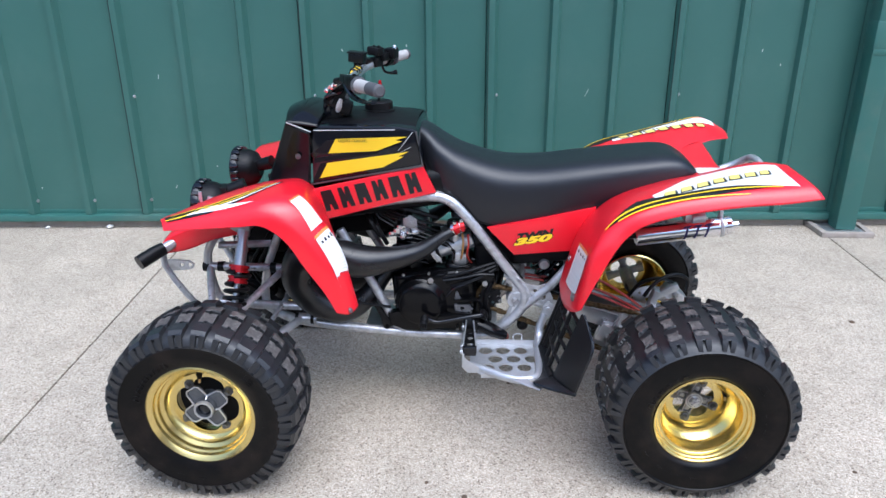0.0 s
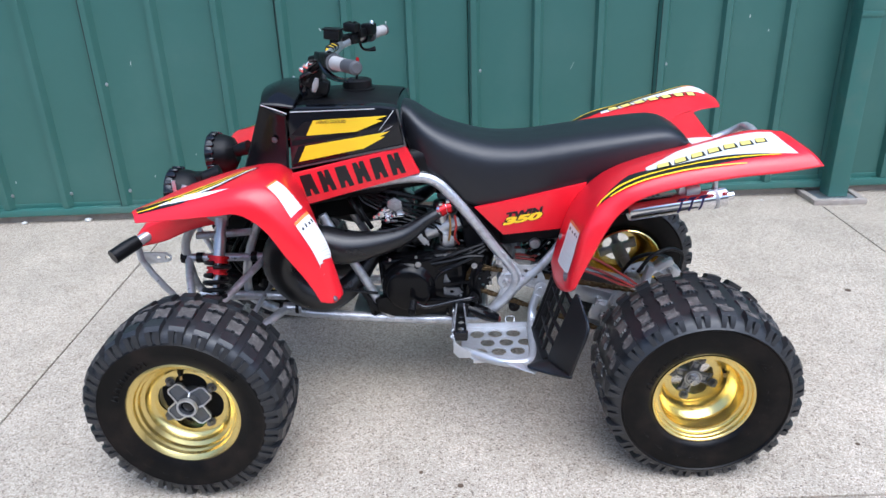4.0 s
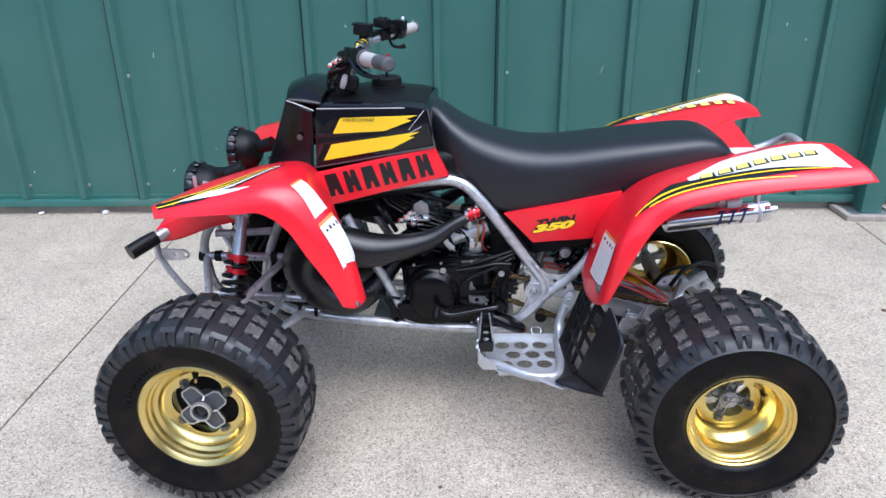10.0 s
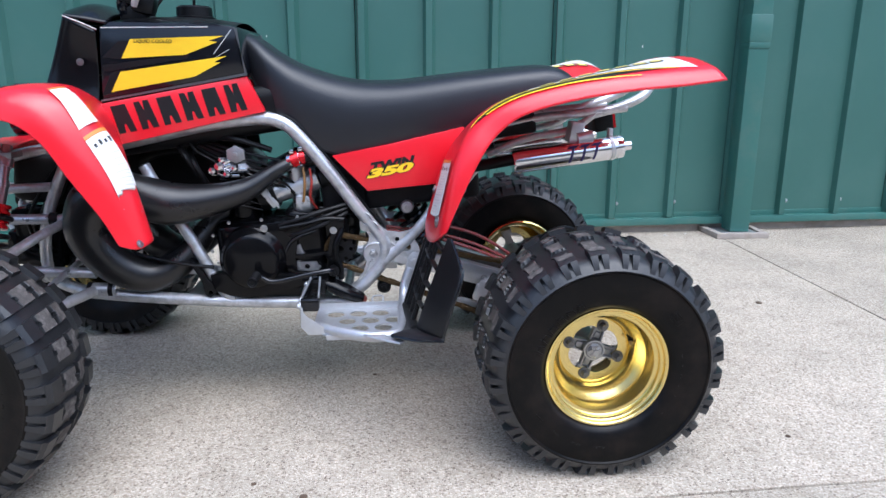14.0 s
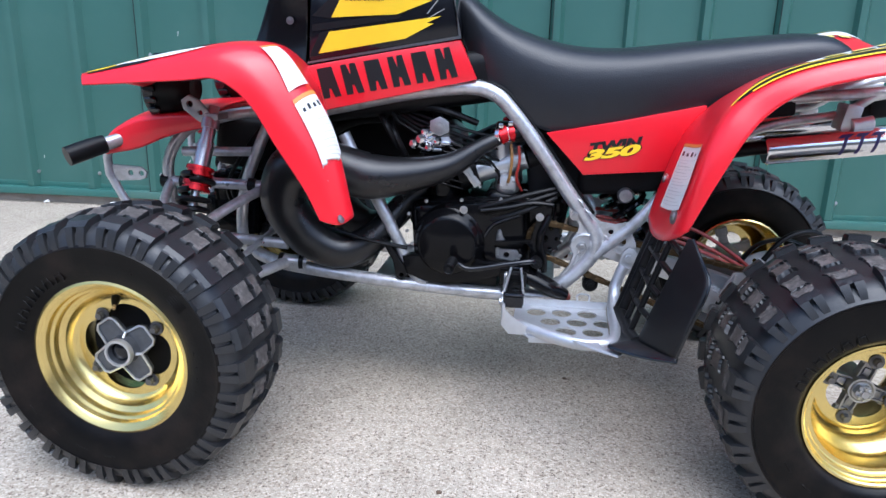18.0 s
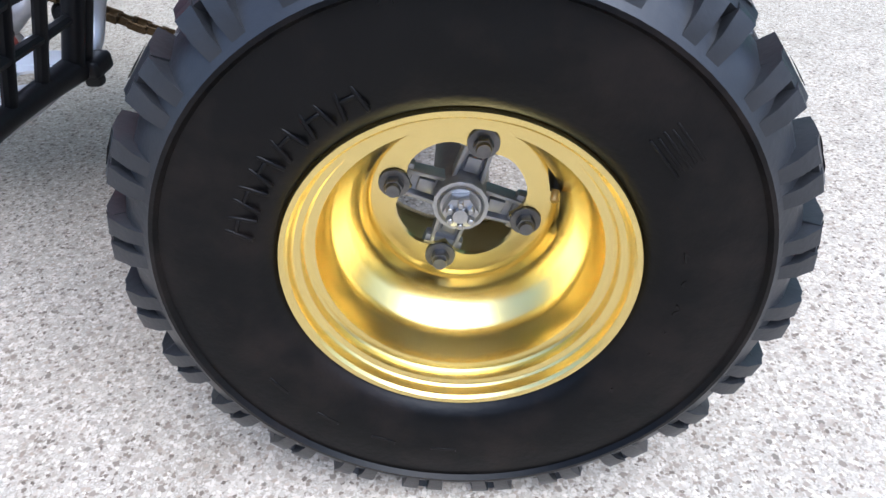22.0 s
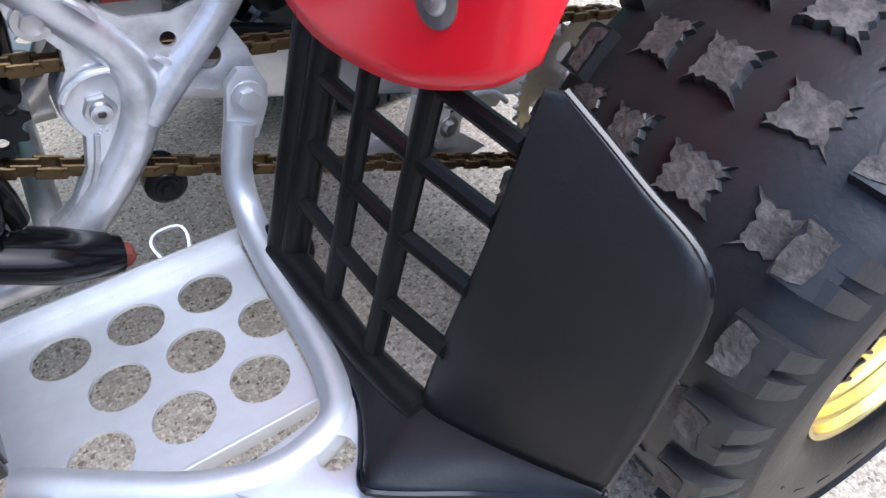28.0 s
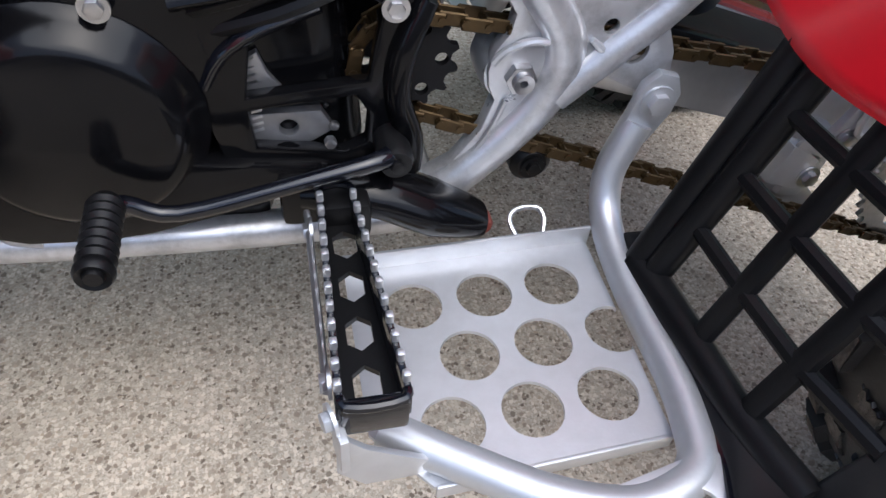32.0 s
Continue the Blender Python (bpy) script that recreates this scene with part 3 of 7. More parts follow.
def wheel(s, x, z, yc, front):
    """Rim with tyre, hub, nuts and valve; yc is the tyre's middle plane."""
    m = Matrix.Translation((x, yc, z)) @ (Matrix.Identity(4) if s == NEAR else Matrix.Rotation(math.pi, 4, "Z")) 
    put = lambda sh: moved(sh, m)
    if front:
        rim = [(0.090, -0.030), (0.098, -0.034), (0.104, -0.040), (0.108, -0.052), (0.117, -0.058), (0.119, -0.068), (0.124, -0.071), (0.126, -0.080), (0.131, -0.084), (0.138, -0.088), (0.1425, -0.086), (0.143, -0.080), (0.135, -0.074), (0.124, -0.056), (0.112, -0.03), (0.108, 0.0), (0.112, 0.05), (0.128, 0.07), (0.140, 0.076), (0.142, 0.082), (0.134, 0.082), (0.120, 0.06), (0.104, 0.03), (0.100, -0.01), (0.088, -0.024)]
        disc_r, hole_r, disc_y, lug_r = 0.094, 0.074, -0.032, 0.073
    else:
        rim = [(0.0727, -0.0340), (0.0742, -0.0325), (0.0752, -0.0350), (0.0768, -0.0430), (0.0795, -0.0535), (0.0880, -0.0630), (0.0965, -0.0725), (0.0990, -0.0765), (0.1005, -0.084), (0.1012, -0.102), (0.1030, -0.1090), (0.1092, -0.1096), (0.1108, -0.1110), (0.1118, -0.1185), (0.1162, -0.1195), (0.1176, -0.1210), (0.1188, -0.1285), (0.1208, -0.1308), (0.1245, -0.1312), (0.1268, -0.127), (0.1250, -0.119), (0.117, -0.110), (0.1065, -0.09), (0.1045, -0.05), (0.1045, 0.05), (0.108, 0.09), (0.118, 0.12), (0.124, 0.126), (0.121, 0.129), (0.112, 0.115), (0.100, 0.085), (0.098, 0.03), (0.0965, -0.060), (0.085, -0.044), (0.0740, -0.0285)]
        disc_r, hole_r, disc_y, lug_r = 0.0745, 0.0545, -0.0300, 0.0555
    name = "front_wheel" if front else "rear_wheel"
    lug_turn = radians(-18) if not front else radians(35)
    lobes = quatrefoil(0.083, 0.33, 12, lug_turn + math.pi / 4) if front else quatrefoil(hole_r, 0.24, 14, lug_turn + math.pi / 4)
    disc = moved(slab(circle((0, 0), disc_r, 64), 0.005, [lobes]), Matrix.Translation((0, disc_y, 0)) @ SIDE)
    w = part(name, put(join(lathe(rim, 96, closed=True), disc)), GOLD, quad, "gold anodised aluminium rim", 30)
    car = FRONT_CARCASS if front else REAR_CARCASS
    if front:
        leg = [(0.2135, 0.1025, 0.8), (0.228, 0.1020, 0.9), (0.2470, 0.0965, 1.0), (0.2510, 0.087, 1.0), (0.236, 0.076, 1.1), (0.220, 0.094, 1.1)]
        pad = [(0.247, 0.0950, 0.96), (0.2555, 0.085, 1.0), (0.2595, 0.056, 1.0), (0.245, 0.052, 1.12), (0.234, 0.080, 1.12)]
        sh = [(0.0, 0.0200, pad), (-0.0122, 0.0080, leg), (0.0122, 0.0080, leg)]
        body, crown, blocks, faces, lugs = tyre_shapes(0.264, car, 26, ((-0.024, 0.026), (-0.026, 0.024)), 0.036, 0.040, 0.014, 0.09, False, sh, 3)
    else:
        leg = [(0.2095, 0.1432, 0.82), (0.2240, 0.1405, 0.92), (0.2385, 0.1330, 1.0), (0.2420, 0.122, 1.0), (0.2250, 0.112, 1.2), (0.2150, 0.130, 1.15)]
        pad = [(0.2380, 0.1312, 0.96), (0.2435, 0.122, 1.0), (0.2462, 0.101, 1.0), (0.2260, 0.097, 1.15), (0.2200, 0.120, 1.15)]
        sh = [(0.0, 0.0190, pad), (-0.0110, 0.0074, leg), (0.0110, 0.0074, leg)]
        body, crown, blocks, faces, lugs = tyre_shapes(0.249, car, 24, ((-0.061, 0.0, 0.061), (-0.090, -0.031, 0.031, 0.090)), 0.042, 0.037, 0.0085, 0.125, True, sh, 5)
    slim = Matrix.Diagonal((0.967, 1, 0.967, 1) if front else (0.990, 1, 0.990, 1))
    # the rear tyre's inner half is narrower than its outer half
    inner = lambda sh_: sh_ if front else ([(x, y if y < 0 else 0.80 * y, z) for x, y, z in sh_[0]], sh_[1])
    put_tyre = lambda sh_: put(moved(inner(sh_), slim @ Matrix.Rotation(radians(0.0 if front else -7.3), 4, "Y")))
    put_side = lambda sh_: put(moved(sh_, slim))
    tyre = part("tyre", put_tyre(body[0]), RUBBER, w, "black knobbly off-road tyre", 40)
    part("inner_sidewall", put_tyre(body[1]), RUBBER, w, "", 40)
    part("tread_band", put_tyre(crown), CROWN, tyre, "grey-black tread band", 40)
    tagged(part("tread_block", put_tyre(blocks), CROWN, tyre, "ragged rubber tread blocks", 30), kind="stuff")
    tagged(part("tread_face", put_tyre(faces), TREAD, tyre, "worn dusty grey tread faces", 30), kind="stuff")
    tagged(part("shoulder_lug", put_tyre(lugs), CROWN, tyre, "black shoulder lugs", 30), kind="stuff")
    # raised sidewall marks: plain bars for the maker's word, the size in figures
    yside = lambda r: np.interp(r, [p[0] for p in car[:7]], [p[1] for p in car[:7]])

    def on_side(r, a):
        """A frame on the sidewall whose y axis points outwards along the radius."""
        up, out = Vector((math.cos(a), 0, math.sin(a))), Vector((0, -1, 0))
        side = up.cross(out)
        mm = Matrix((side, up, out)).transposed().to_4x4()
        mm.translation = Vector((r * math.cos(a), yside(r), r * math.sin(a)))
        return mm

    grow = 1.13 if front else 1.0
    for k in range(6):
        a = radians(161 - 9.2 * k)
        marks = [moved(box((dx, 0.0, 0.0), sz, (0, 0, rz), 0.0005, 1), on_side(0.152 * grow, a)) for dx, sz, rz in ((-0.0062, (0.0026, 0.024, 0.0036), -8), (0.0062, (0.0026, 0.024, 0.0036), 8), (0.0, (0.010, 0.0026, 0.0036), 0))]
        part("sidewall_bar", put_side(join(*marks)), RUBBER, tyre, "raised rubber bar on the sidewall")
    word = "20x11-9" if not front else "21x7-10"
    glyphs = [moved(text_shape(ch, 0.019, 0.0009, Matrix.Translation((-0.006, 0, 0))), on_side(0.150 * grow, radians(10 - 8.4 * k))) for k, ch in enumerate(word)]
    part("size_marking", put_side(join(*glyphs)), RUBBER, tyre, "raised tyre size figures")
    for k in range(5):
        bars = [moved(box((0, -0.0045 * k, 0), (0.032 - 0.004 * (k % 2), 0.0016, 0.0012), (0, 0, 0), 0.0003, 1), on_side(0.176 * grow, radians(40)))]
        part("sidewall_print", put_side(join(*bars)), RUBBER, tyre)
    for a in (215, 232, 249, 266):
        part("sidewall_print", put_side(moved(box((0, 0, 0), (0.020, 0.003, 0.0012), (0, 0, 0), 0.0003, 1), on_side(0.168 * grow, radians(a)))), RUBBER, tyre)
    # hub
    hub = []
    if front:
        star = []
        for k in range(4):
            a = lug_turn + k * math.pi / 2
            star += [(r * math.cos(a + d), r * math.sin(a + d)) for r, d in ((0.058, -0.36), (0.063, -0.22), (0.063, 0.22), (0.058, 0.36), (0.0335, math.pi / 4))]
        face = moved(slab(star, 0.008, (), None, 0.0012), Matrix.Translation((0, disc_y - 0.009, 0)) @ SIDE)
        part("hub", put(join(face, lathe([(0.019, disc_y - 0.004), (0.0190, disc_y - 0.030), (0.0255, disc_y - 0.030), (0.0270, disc_y - 0.012), (0.030, disc_y), (0.030, 0.03)], 32))), HUBFACE, w, "dark grey cast star-shaped wheel hub")
        for k in range(4):
            loop = [star[5 * k - 1]] + star[5 * k:5 * k + 5]
            part("hub_rim", put(tube([(x, disc_y - 0.011, z) for x, z in loop], 0.0023, 8, 0)), ALLOY, w, "bright machined hub edge")
            c, d = math.cos(lug_turn + (k + 0.5) * math.pi / 2), math.sin(lug_turn + (k + 0.5) * math.pi / 2)
            part("hub_rib", put(rod((0.0335 * c, disc_y - 0.011, 0.0335 * d), (0.025 * c, disc_y - 0.018, 0.025 * d), 0.0026, 8)), ALLOY, w)
        part("hub_ring", put(lathe([(0.0200, disc_y - 0.030), (0.0205, disc_y - 0.033), (0.0245, disc_y - 0.033), (0.0262, disc_y - 0.029), (0.0262, disc_y - 0.024)], 32)), ALLOY, w, "bright machined hub ring")
        # Made-up black disc gives the hub openings their dark shade.
        part("hub_backing", put(lathe([(0.0, -0.006), (0.082, -0.006), (0.086, 0.0), (0.086, 0.03), (0.0, 0.03)], 36)), BLACK_MATT, w, "added black backing behind the hub openings")
        part("hub_cap", put(lathe([(0.0, disc_y - 0.025), (0.012, disc_y - 0.025), (0.0170, disc_y - 0.022), (0.0188, disc_y - 0.016)], 24)), BLACK_GLOSS, w, "black hub cap")
    else:
        for k in range(4):
            a = lug_turn + k * math.pi / 2
            m2 = Matrix.Translation((0, disc_y, 0)) @ Matrix.Rotation(-a, 4, "Y")
            web = [moved(box((0.040, 0.018, 0), (0.056, 0.012, 0.020), (0, 0, 0), 0.003), m2), moved(box((0.056, 0.013, 0), (0.026, 0.012, 0.034), (0, 0, 0), 0.004), m2), moved(box((0.030, 0.010, 0), (0.014, 0.006, 0.012), (0, 0, 0), 0.002), m2)]
            web += [moved(box((0.036, 0.013, e * 0.0105), (0.052, 0.016, 0.0035), (0, e * 3, 0), 0.0012), m2) for e in (-1, 1)]
            part("hub_arm", put(join(*web)), CAST, w, "grey cast hub arm")
        hub.append(lathe([(0.0, disc_y - 0.006), (0.014, disc_y - 0.006), (0.0185, disc_y - 0.010), (0.0205, disc_y - 0.004), (0.022, disc_y + 0.01), (0.024, disc_y + 0.05), (0.024, 0.12)], 32))
        part("hub", put(join(*hub)), CAST, w, "grey cast wheel hub")
        nut = join(hexbolt((0, disc_y - 0.006, 0), (0, -1, 0), 0.0145, 0.012, True))
        for k in range(6):
            a = k * math.pi / 3 + 0.5
            nut = join(nut, box((0.0095 * math.cos(a), disc_y - 0.020, 0.0095 * math.sin(a)), (0.005, 0.008, 0.005), (0, -math.degrees(a), 0), 0.0008, 1))
        nut = join(nut, rod((0, disc_y - 0.01, 0), (0, disc_y - 0.024, 0), 0.0062))
        part("axle_nut", put(nut), STEEL, w, "castellated steel axle nut")
    for k in range(4):
        a = lug_turn + k * math.pi / 2
        c = (lug_r * math.cos(a), disc_y - 0.001, lug_r * math.sin(a))
        part("lug_nut", put(join(lathe([(0.0, c[1] - 0.0015), (0.0125, c[1] - 0.0015), (0.0128, c[1])], 24, "y", (c[0], 0, c[2])), lathe([(0.0, c[1] - 0.014), (0.0055, c[1] - 0.014), (0.0062, c[1] - 0.012), (0.0062, c[1] - 0.008)], 12, "y", (c[0], 0, c[2])), hexbolt((c[0], c[1], c[2]), (0, -1, 0), 0.0080, 0.010, True))), NUT, w, "dark steel lug nut")
    av = radians(26) if not front else radians(95)
    ve = radians(15) if not front else av - 0.1
    vr, vo, vd = (0.0835, 0.073, 0.030) if not front else (0.096, 0.084, 0.030)
    p0, p1 = Vector((vr * math.cos(av), disc_y - 0.006, vr * math.sin(av))), Vector((vo * math.cos(ve), disc_y - vd, vo * math.sin(ve)))
    vs = part("valve", put(tube([p0, p0.lerp(p1, 0.25), p0.lerp(p1, 0.7)], [0.0082, 0.0075, 0.0042], 14, 0)), BLACK, w, "black rubber tyre valve")
    part("valve_cap", put(tube([p0.lerp(p1, 0.68), p0.lerp(p1, 0.97), p1], [0.0030, 0.0034, 0.0028], 10, 0)), BRASS, vs, "dull brass valve end")
    return w


wheel(NEAR, -0.6246, 0.2515, -0.518, True)
wheel(FAR, -0.640, 0.2515, 0.440, True)
wheel(NEAR, 0.652, 0.2405, -0.409, False)
wheel(FAR, 0.622, 0.2430, 0.405, False)

# ---- seat ----
SX = [-0.115, -0.075, -0.030, 0.030, 0.130, 0.240, 0.380, 0.510, 0.600, 0.650, 0.682, 0.695]
STOP = [0.900, 0.885, 0.853, 0.822, 0.794, 0.790, 0.806, 0.820, 0.826, 0.812, 0.780, 0.755]
SLOW = [0.865, 0.770, 0.705, 0.650, 0.618, 0.640, 0.674, 0.716, 0.738, 0.746, 0.750, 0.752]
SWID = [0.085, 0.120, 0.142, 0.158, 0.168, 0.170, 0.168, 0.166, 0.160, 0.150, 0.125, 0.090]
rows = []
for x, t, l, w in zip(SX, STOP, SLOW, SWID):
    h = t - l
    half = [(w * 0.96, l), (w, l + h * 0.22), (w * 1.0, l + h * 0.52), (w * 0.93, l + h * 0.80), (w * 0.70, t - h * 0.045), (w * 0.35, t)]
    w -= 0.03
    half = [(y * w / (w + 0.03), z) for y, z in half]
    rows.append([(x, MID - y, z) for y, z in half] + [(x, MID, t + 0.001)] + [(x, MID + y, z) for y, z in reversed(half)])
seat_loft = Loft(rows)
seat_skin = seat_loft.skin(66, 36)
w = 37
seat_skin = (seat_skin[0], seat_skin[1] + [tuple(range(36, -1, -1)), tuple(66 * w + j for j in range(37))])
seat = part("seat", seat_skin, VINYL, quad, "long black vinyl seat with a soft side crease", 60)
part("seat_base", box((0.30, MID, 0.655), (0.56, 0.20, 0.05), (0, -8, 0), 0.01), BLACK_MATT, quad)
for s in (NEAR, FAR):
    line = [seat_loft.at(u, 0.012 if s == NEAR else 0.988) for u in np.linspace(0.06, 0.97, 16)]
    part("piping", tube([tuple(p) for p in line], 0.0035, 6, 3), BLACK, seat)

# ---- tank cover and nose ----
tank = part("tank_cover", sideplate([(-0.392, 0.899), (-0.366, 0.914), (-0.150, 0.912), (-0.100, 0.905), (-0.086, 0.802), (-0.40, 0.742)], -0.184, 0.308, (), 0.012), BLACK_GLOSS, quad, "gloss black fuel tank cover with yellow flashes", 50)
top = Loft([[(x, MID + 0.95 * y, z + dz) for y, dz in ((-0.150, -0.004), (-0.11, 0.010), (0, 0.018), (0.11, 0.010), (0.150, -0.004))] for x, z in ((-0.385, 0.905), (-0.30, 0.913), (-0.20, 0.912), (-0.105, 0.900))])
part("top_panel", top.skin(12, 16), BLACK, tank, "satin black top panel")
hood = Loft([[(-0.455, -0.197, 0.925), (-0.470, -0.124, 0.940), (-0.478, -0.030, 0.945), (-0.470, 0.064, 0.940), (-0.455, 0.137, 0.925)],
             [(-0.416, -0.192, 0.918), (-0.424, -0.124, 0.950), (-0.428, -0.030, 0.958), (-0.424, 0.064, 0.950), (-0.416, 0.132, 0.918)],
             [(-0.372, -0.184, 0.911), (-0.368, -0.122, 0.930), (-0.368, -0.030, 0.936), (-0.368, 0.062, 0.930), (-0.372, 0.124, 0.911)]])
shell(part("nose_hood", hood.skin(12, 16), NOSE, quad, "gloss black nose hood"), 0.006)
nose_rows = []
for t in np.linspace(0, 1, 5):
    xf, zf = -0.455 - 0.080 * t, 0.923 - 0.211 * t
    xb, zb = -0.395 - 0.008 * t, 0.893 - 0.150 * t
    wy = 0.164 - 0.010 * math.sin(3.14 * t)
    nose_rows.append([(a, MID + 0.98 * b, c) for a, b, c in [(xb, -wy, zb), (0.5 * (xf + xb), -wy - 0.003, 0.5 * (zf + zb)), (xf + 0.006, -wy + 0.001, zf), (xf - 0.010, -wy * 0.86, zf), (xf - 0.022, 0, zf), (xf - 0.010, wy * 0.86, zf), (xf + 0.006, wy - 0.001, zf), (0.5 * (xf + xb), wy + 0.003, 0.5 * (zf + zb)), (xb, wy, zb)]])
nose = shell(part("nose", Loft(nose_rows).skin(16, 40), NOSE, quad, "gloss black front nose cowl"), 0.004)
for s in (NEAR, FAR):
    part("fastener", both(s, hexbolt((-0.431, -0.193, 0.828), (0, -1, 0), 0.005, 0.003)), NUT, nose)
    # vents and flashes on the cover's side
    vy = -0.1855
    for o, nm in (([(-0.388, 0.838), (-0.350, 0.872), (-0.322, 0.874), (-0.346, 0.834)], "vent"), ([(-0.396, 0.758), (-0.372, 0.806), (-0.345, 0.812), (-0.366, 0.763)], "vent"), ([(-0.388, 0.822), (-0.20, 0.846), (-0.21, 0.836), (-0.388, 0.808)], "vent")):
        part(nm, both(s, sideplate(o, vy, 0.003)), BLACK_MATT, tank, "matt black air vent")
    for o in ([(-0.347, 0.836), (-0.325, 0.876), (-0.128, 0.884), (-0.160, 0.874), (-0.142, 0.871), (-0.212, 0.844)], [(-0.375, 0.765), (-0.352, 0.808), (-0.124, 0.842), (-0.152, 0.829), (-0.138, 0.828), (-0.196, 0.798)]):
        part("yellow_flash", both(s, sideplate(o, vy - 0.0012, 0.003)), YELLOW, tank, "yellow flash decal")
    if s == NEAR:
        part("lettering", text_shape("LIQUID COOLED", 0.0105, 0.0004, Matrix.Translation((-0.318, vy - 0.0018, 0.8685)) @ Matrix.Rotation(math.pi / 2, 4, "X"), 0.1), INK, tank, "small black lettering")
    part("grey_edge", both(s, sideplate([(-0.105, 0.90), (-0.099, 0.90), (-0.088, 0.806), (-0.40, 0.748), (-0.40, 0.744), (-0.082, 0.801)], vy, 0.002)), NUT, tank)
    for o in ([(-0.112, 0.897), (-0.152, 0.846), (-0.1512, 0.8455), (-0.1105, 0.896)], [(-0.118, 0.856), (-0.150, 0.838), (-0.1497, 0.8373), (-0.1172, 0.8553)], [(-0.385, 0.9005), (-0.16, 0.9035), (-0.16, 0.9015), (-0.383, 0.8985)]):
        part("pinstripe", both(s, sideplate(o, vy - 0.0006, 0.003)), GREYINK, tank, "thin silver pinstripe")
    part("hood_stripe", both(s, tube([(-0.455, -0.1985, 0.9225), (-0.420, -0.1935, 0.9085), (-0.392, -0.1880, 0.8955)], 0.0014, 6, 2)), GREYINK, nose, "thin silver edge line")
    # red logo panel under the tank
    flare = Matrix(((1, 0, 0, 0), (0.15, 1, 0, 0.0135), (0, 0, 1, 0), (0, 0, 0, 1)))  # the panel stands out towards the front
    panel = part("side_panel", both(s, moved(sideplate([(-0.44, 0.742), (-0.40, 0.739), (-0.086, 0.799), (-0.050, 0.722), (-0.362, 0.652), (-0.40, 0.672)], -0.178, 0.018, (), 0.004), flare)), RED, quad, "red side panel with a black word mark")
    for k in range(6):
        u = k * 0.0466
        bx, bz = -0.355 + u, 0.677 + 0.187 * u
        h, wd, sl = 0.058, 0.0350, 0.187
        q = lambda fx, fz: (bx + fx * wd - 0.017 * fz, bz + sl * fx * wd + fz * h)
        notch = [q(0.60, 1.0), q(0.5, 0.62), q(0.40, 1.0)] if k % 2 else [q(0.62, 1.0), q(0.38, 1.0)]
        low = [q(0.36, 0.0), q(0.44, 0.30), q(0.56, 0.30), q(0.64, 0.0)]
        part("word_mark_bar", both(s, moved(sideplate([q(0.0, 0.0)] + low + [q(1.0, 0.0), q(0.92, 1.0)] + notch + [q(0.08, 1.0)], -0.1795, 0.003), flare)), INK, panel)
cap = part("fuel_cap", join(lathe([(0.0, 0.957), (0.034, 0.957), (0.040, 0.953), (0.041, 0.930), (0.035, 0.925)], 28, "z", (-0.225, MID, 0)), lathe([(0.047, 0.922), (0.047, 0.932), (0.040, 0.934)], 28, "z", (-0.225, MID, 0))), BLACK, quad, "black screw fuel cap")
part("vent_hose", tube([(-0.225, MID, 0.955), (-0.223, MID - 0.002, 0.976), (-0.219, MID - 0.004, 0.996)], 0.0035, 8), BLACK, cap)
part("vent_valve", lathe([(0.0, 1.016), (0.004, 1.014), (0.0052, 1.006), (0.004, 0.992), (0.0, 0.990)], 12, "z", (-0.219, MID - 0.004, 0)), REDPART, cap, "red vent valve")

# ---- front fenders ----
FF = [[(-0.718, -0.20, 0.684), (-0.730, -0.33, 0.704), (-0.730, -0.43, 0.719), (-0.714, -0.464, 0.721), (-0.706, -0.478, 0.706)],
      [(-0.640, -0.19, 0.719), (-0.642, -0.31, 0.738), (-0.640, -0.425, 0.744), (-0.635, -0.465, 0.734), (-0.632, -0.480, 0.711)],
      [(-0.530, -0.17, 0.747), (-0.532, -0.30, 0.765), (-0.530, -0.425, 0.768), (-0.525, -0.465, 0.752), (-0.520, -0.480, 0.719)],
      [(-0.450, -0.165, 0.757), (-0.450, -0.290, 0.780), (-0.444, -0.415, 0.783), (-0.445, -0.465, 0.763), (-0.456, -0.481, 0.722)],
      [(-0.408, -0.168, 0.742), (-0.398, -0.300, 0.773), (-0.380, -0.420, 0.770), (-0.392, -0.467, 0.736), (-0.402, -0.480, 0.684)],
      [(-0.368, -0.220, 0.700), (-0.356, -0.330, 0.732), (-0.334, -0.425, 0.728), (-0.346, -0.466, 0.677), (-0.358, -0.478, 0.614)],
      [(-0.318, -0.300, 0.630), (-0.298, -0.370, 0.638), (-0.275, -0.428, 0.632), (-0.292, -0.462, 0.590), (-0.313, -0.475, 0.544)],
      [(-0.270, -0.352, 0.486), (-0.249, -0.394, 0.486), (-0.240, -0.430, 0.485), (-0.258, -0.457, 0.477), (-0.286, -0.471, 0.487)]]
ff_loft = Loft(FF)


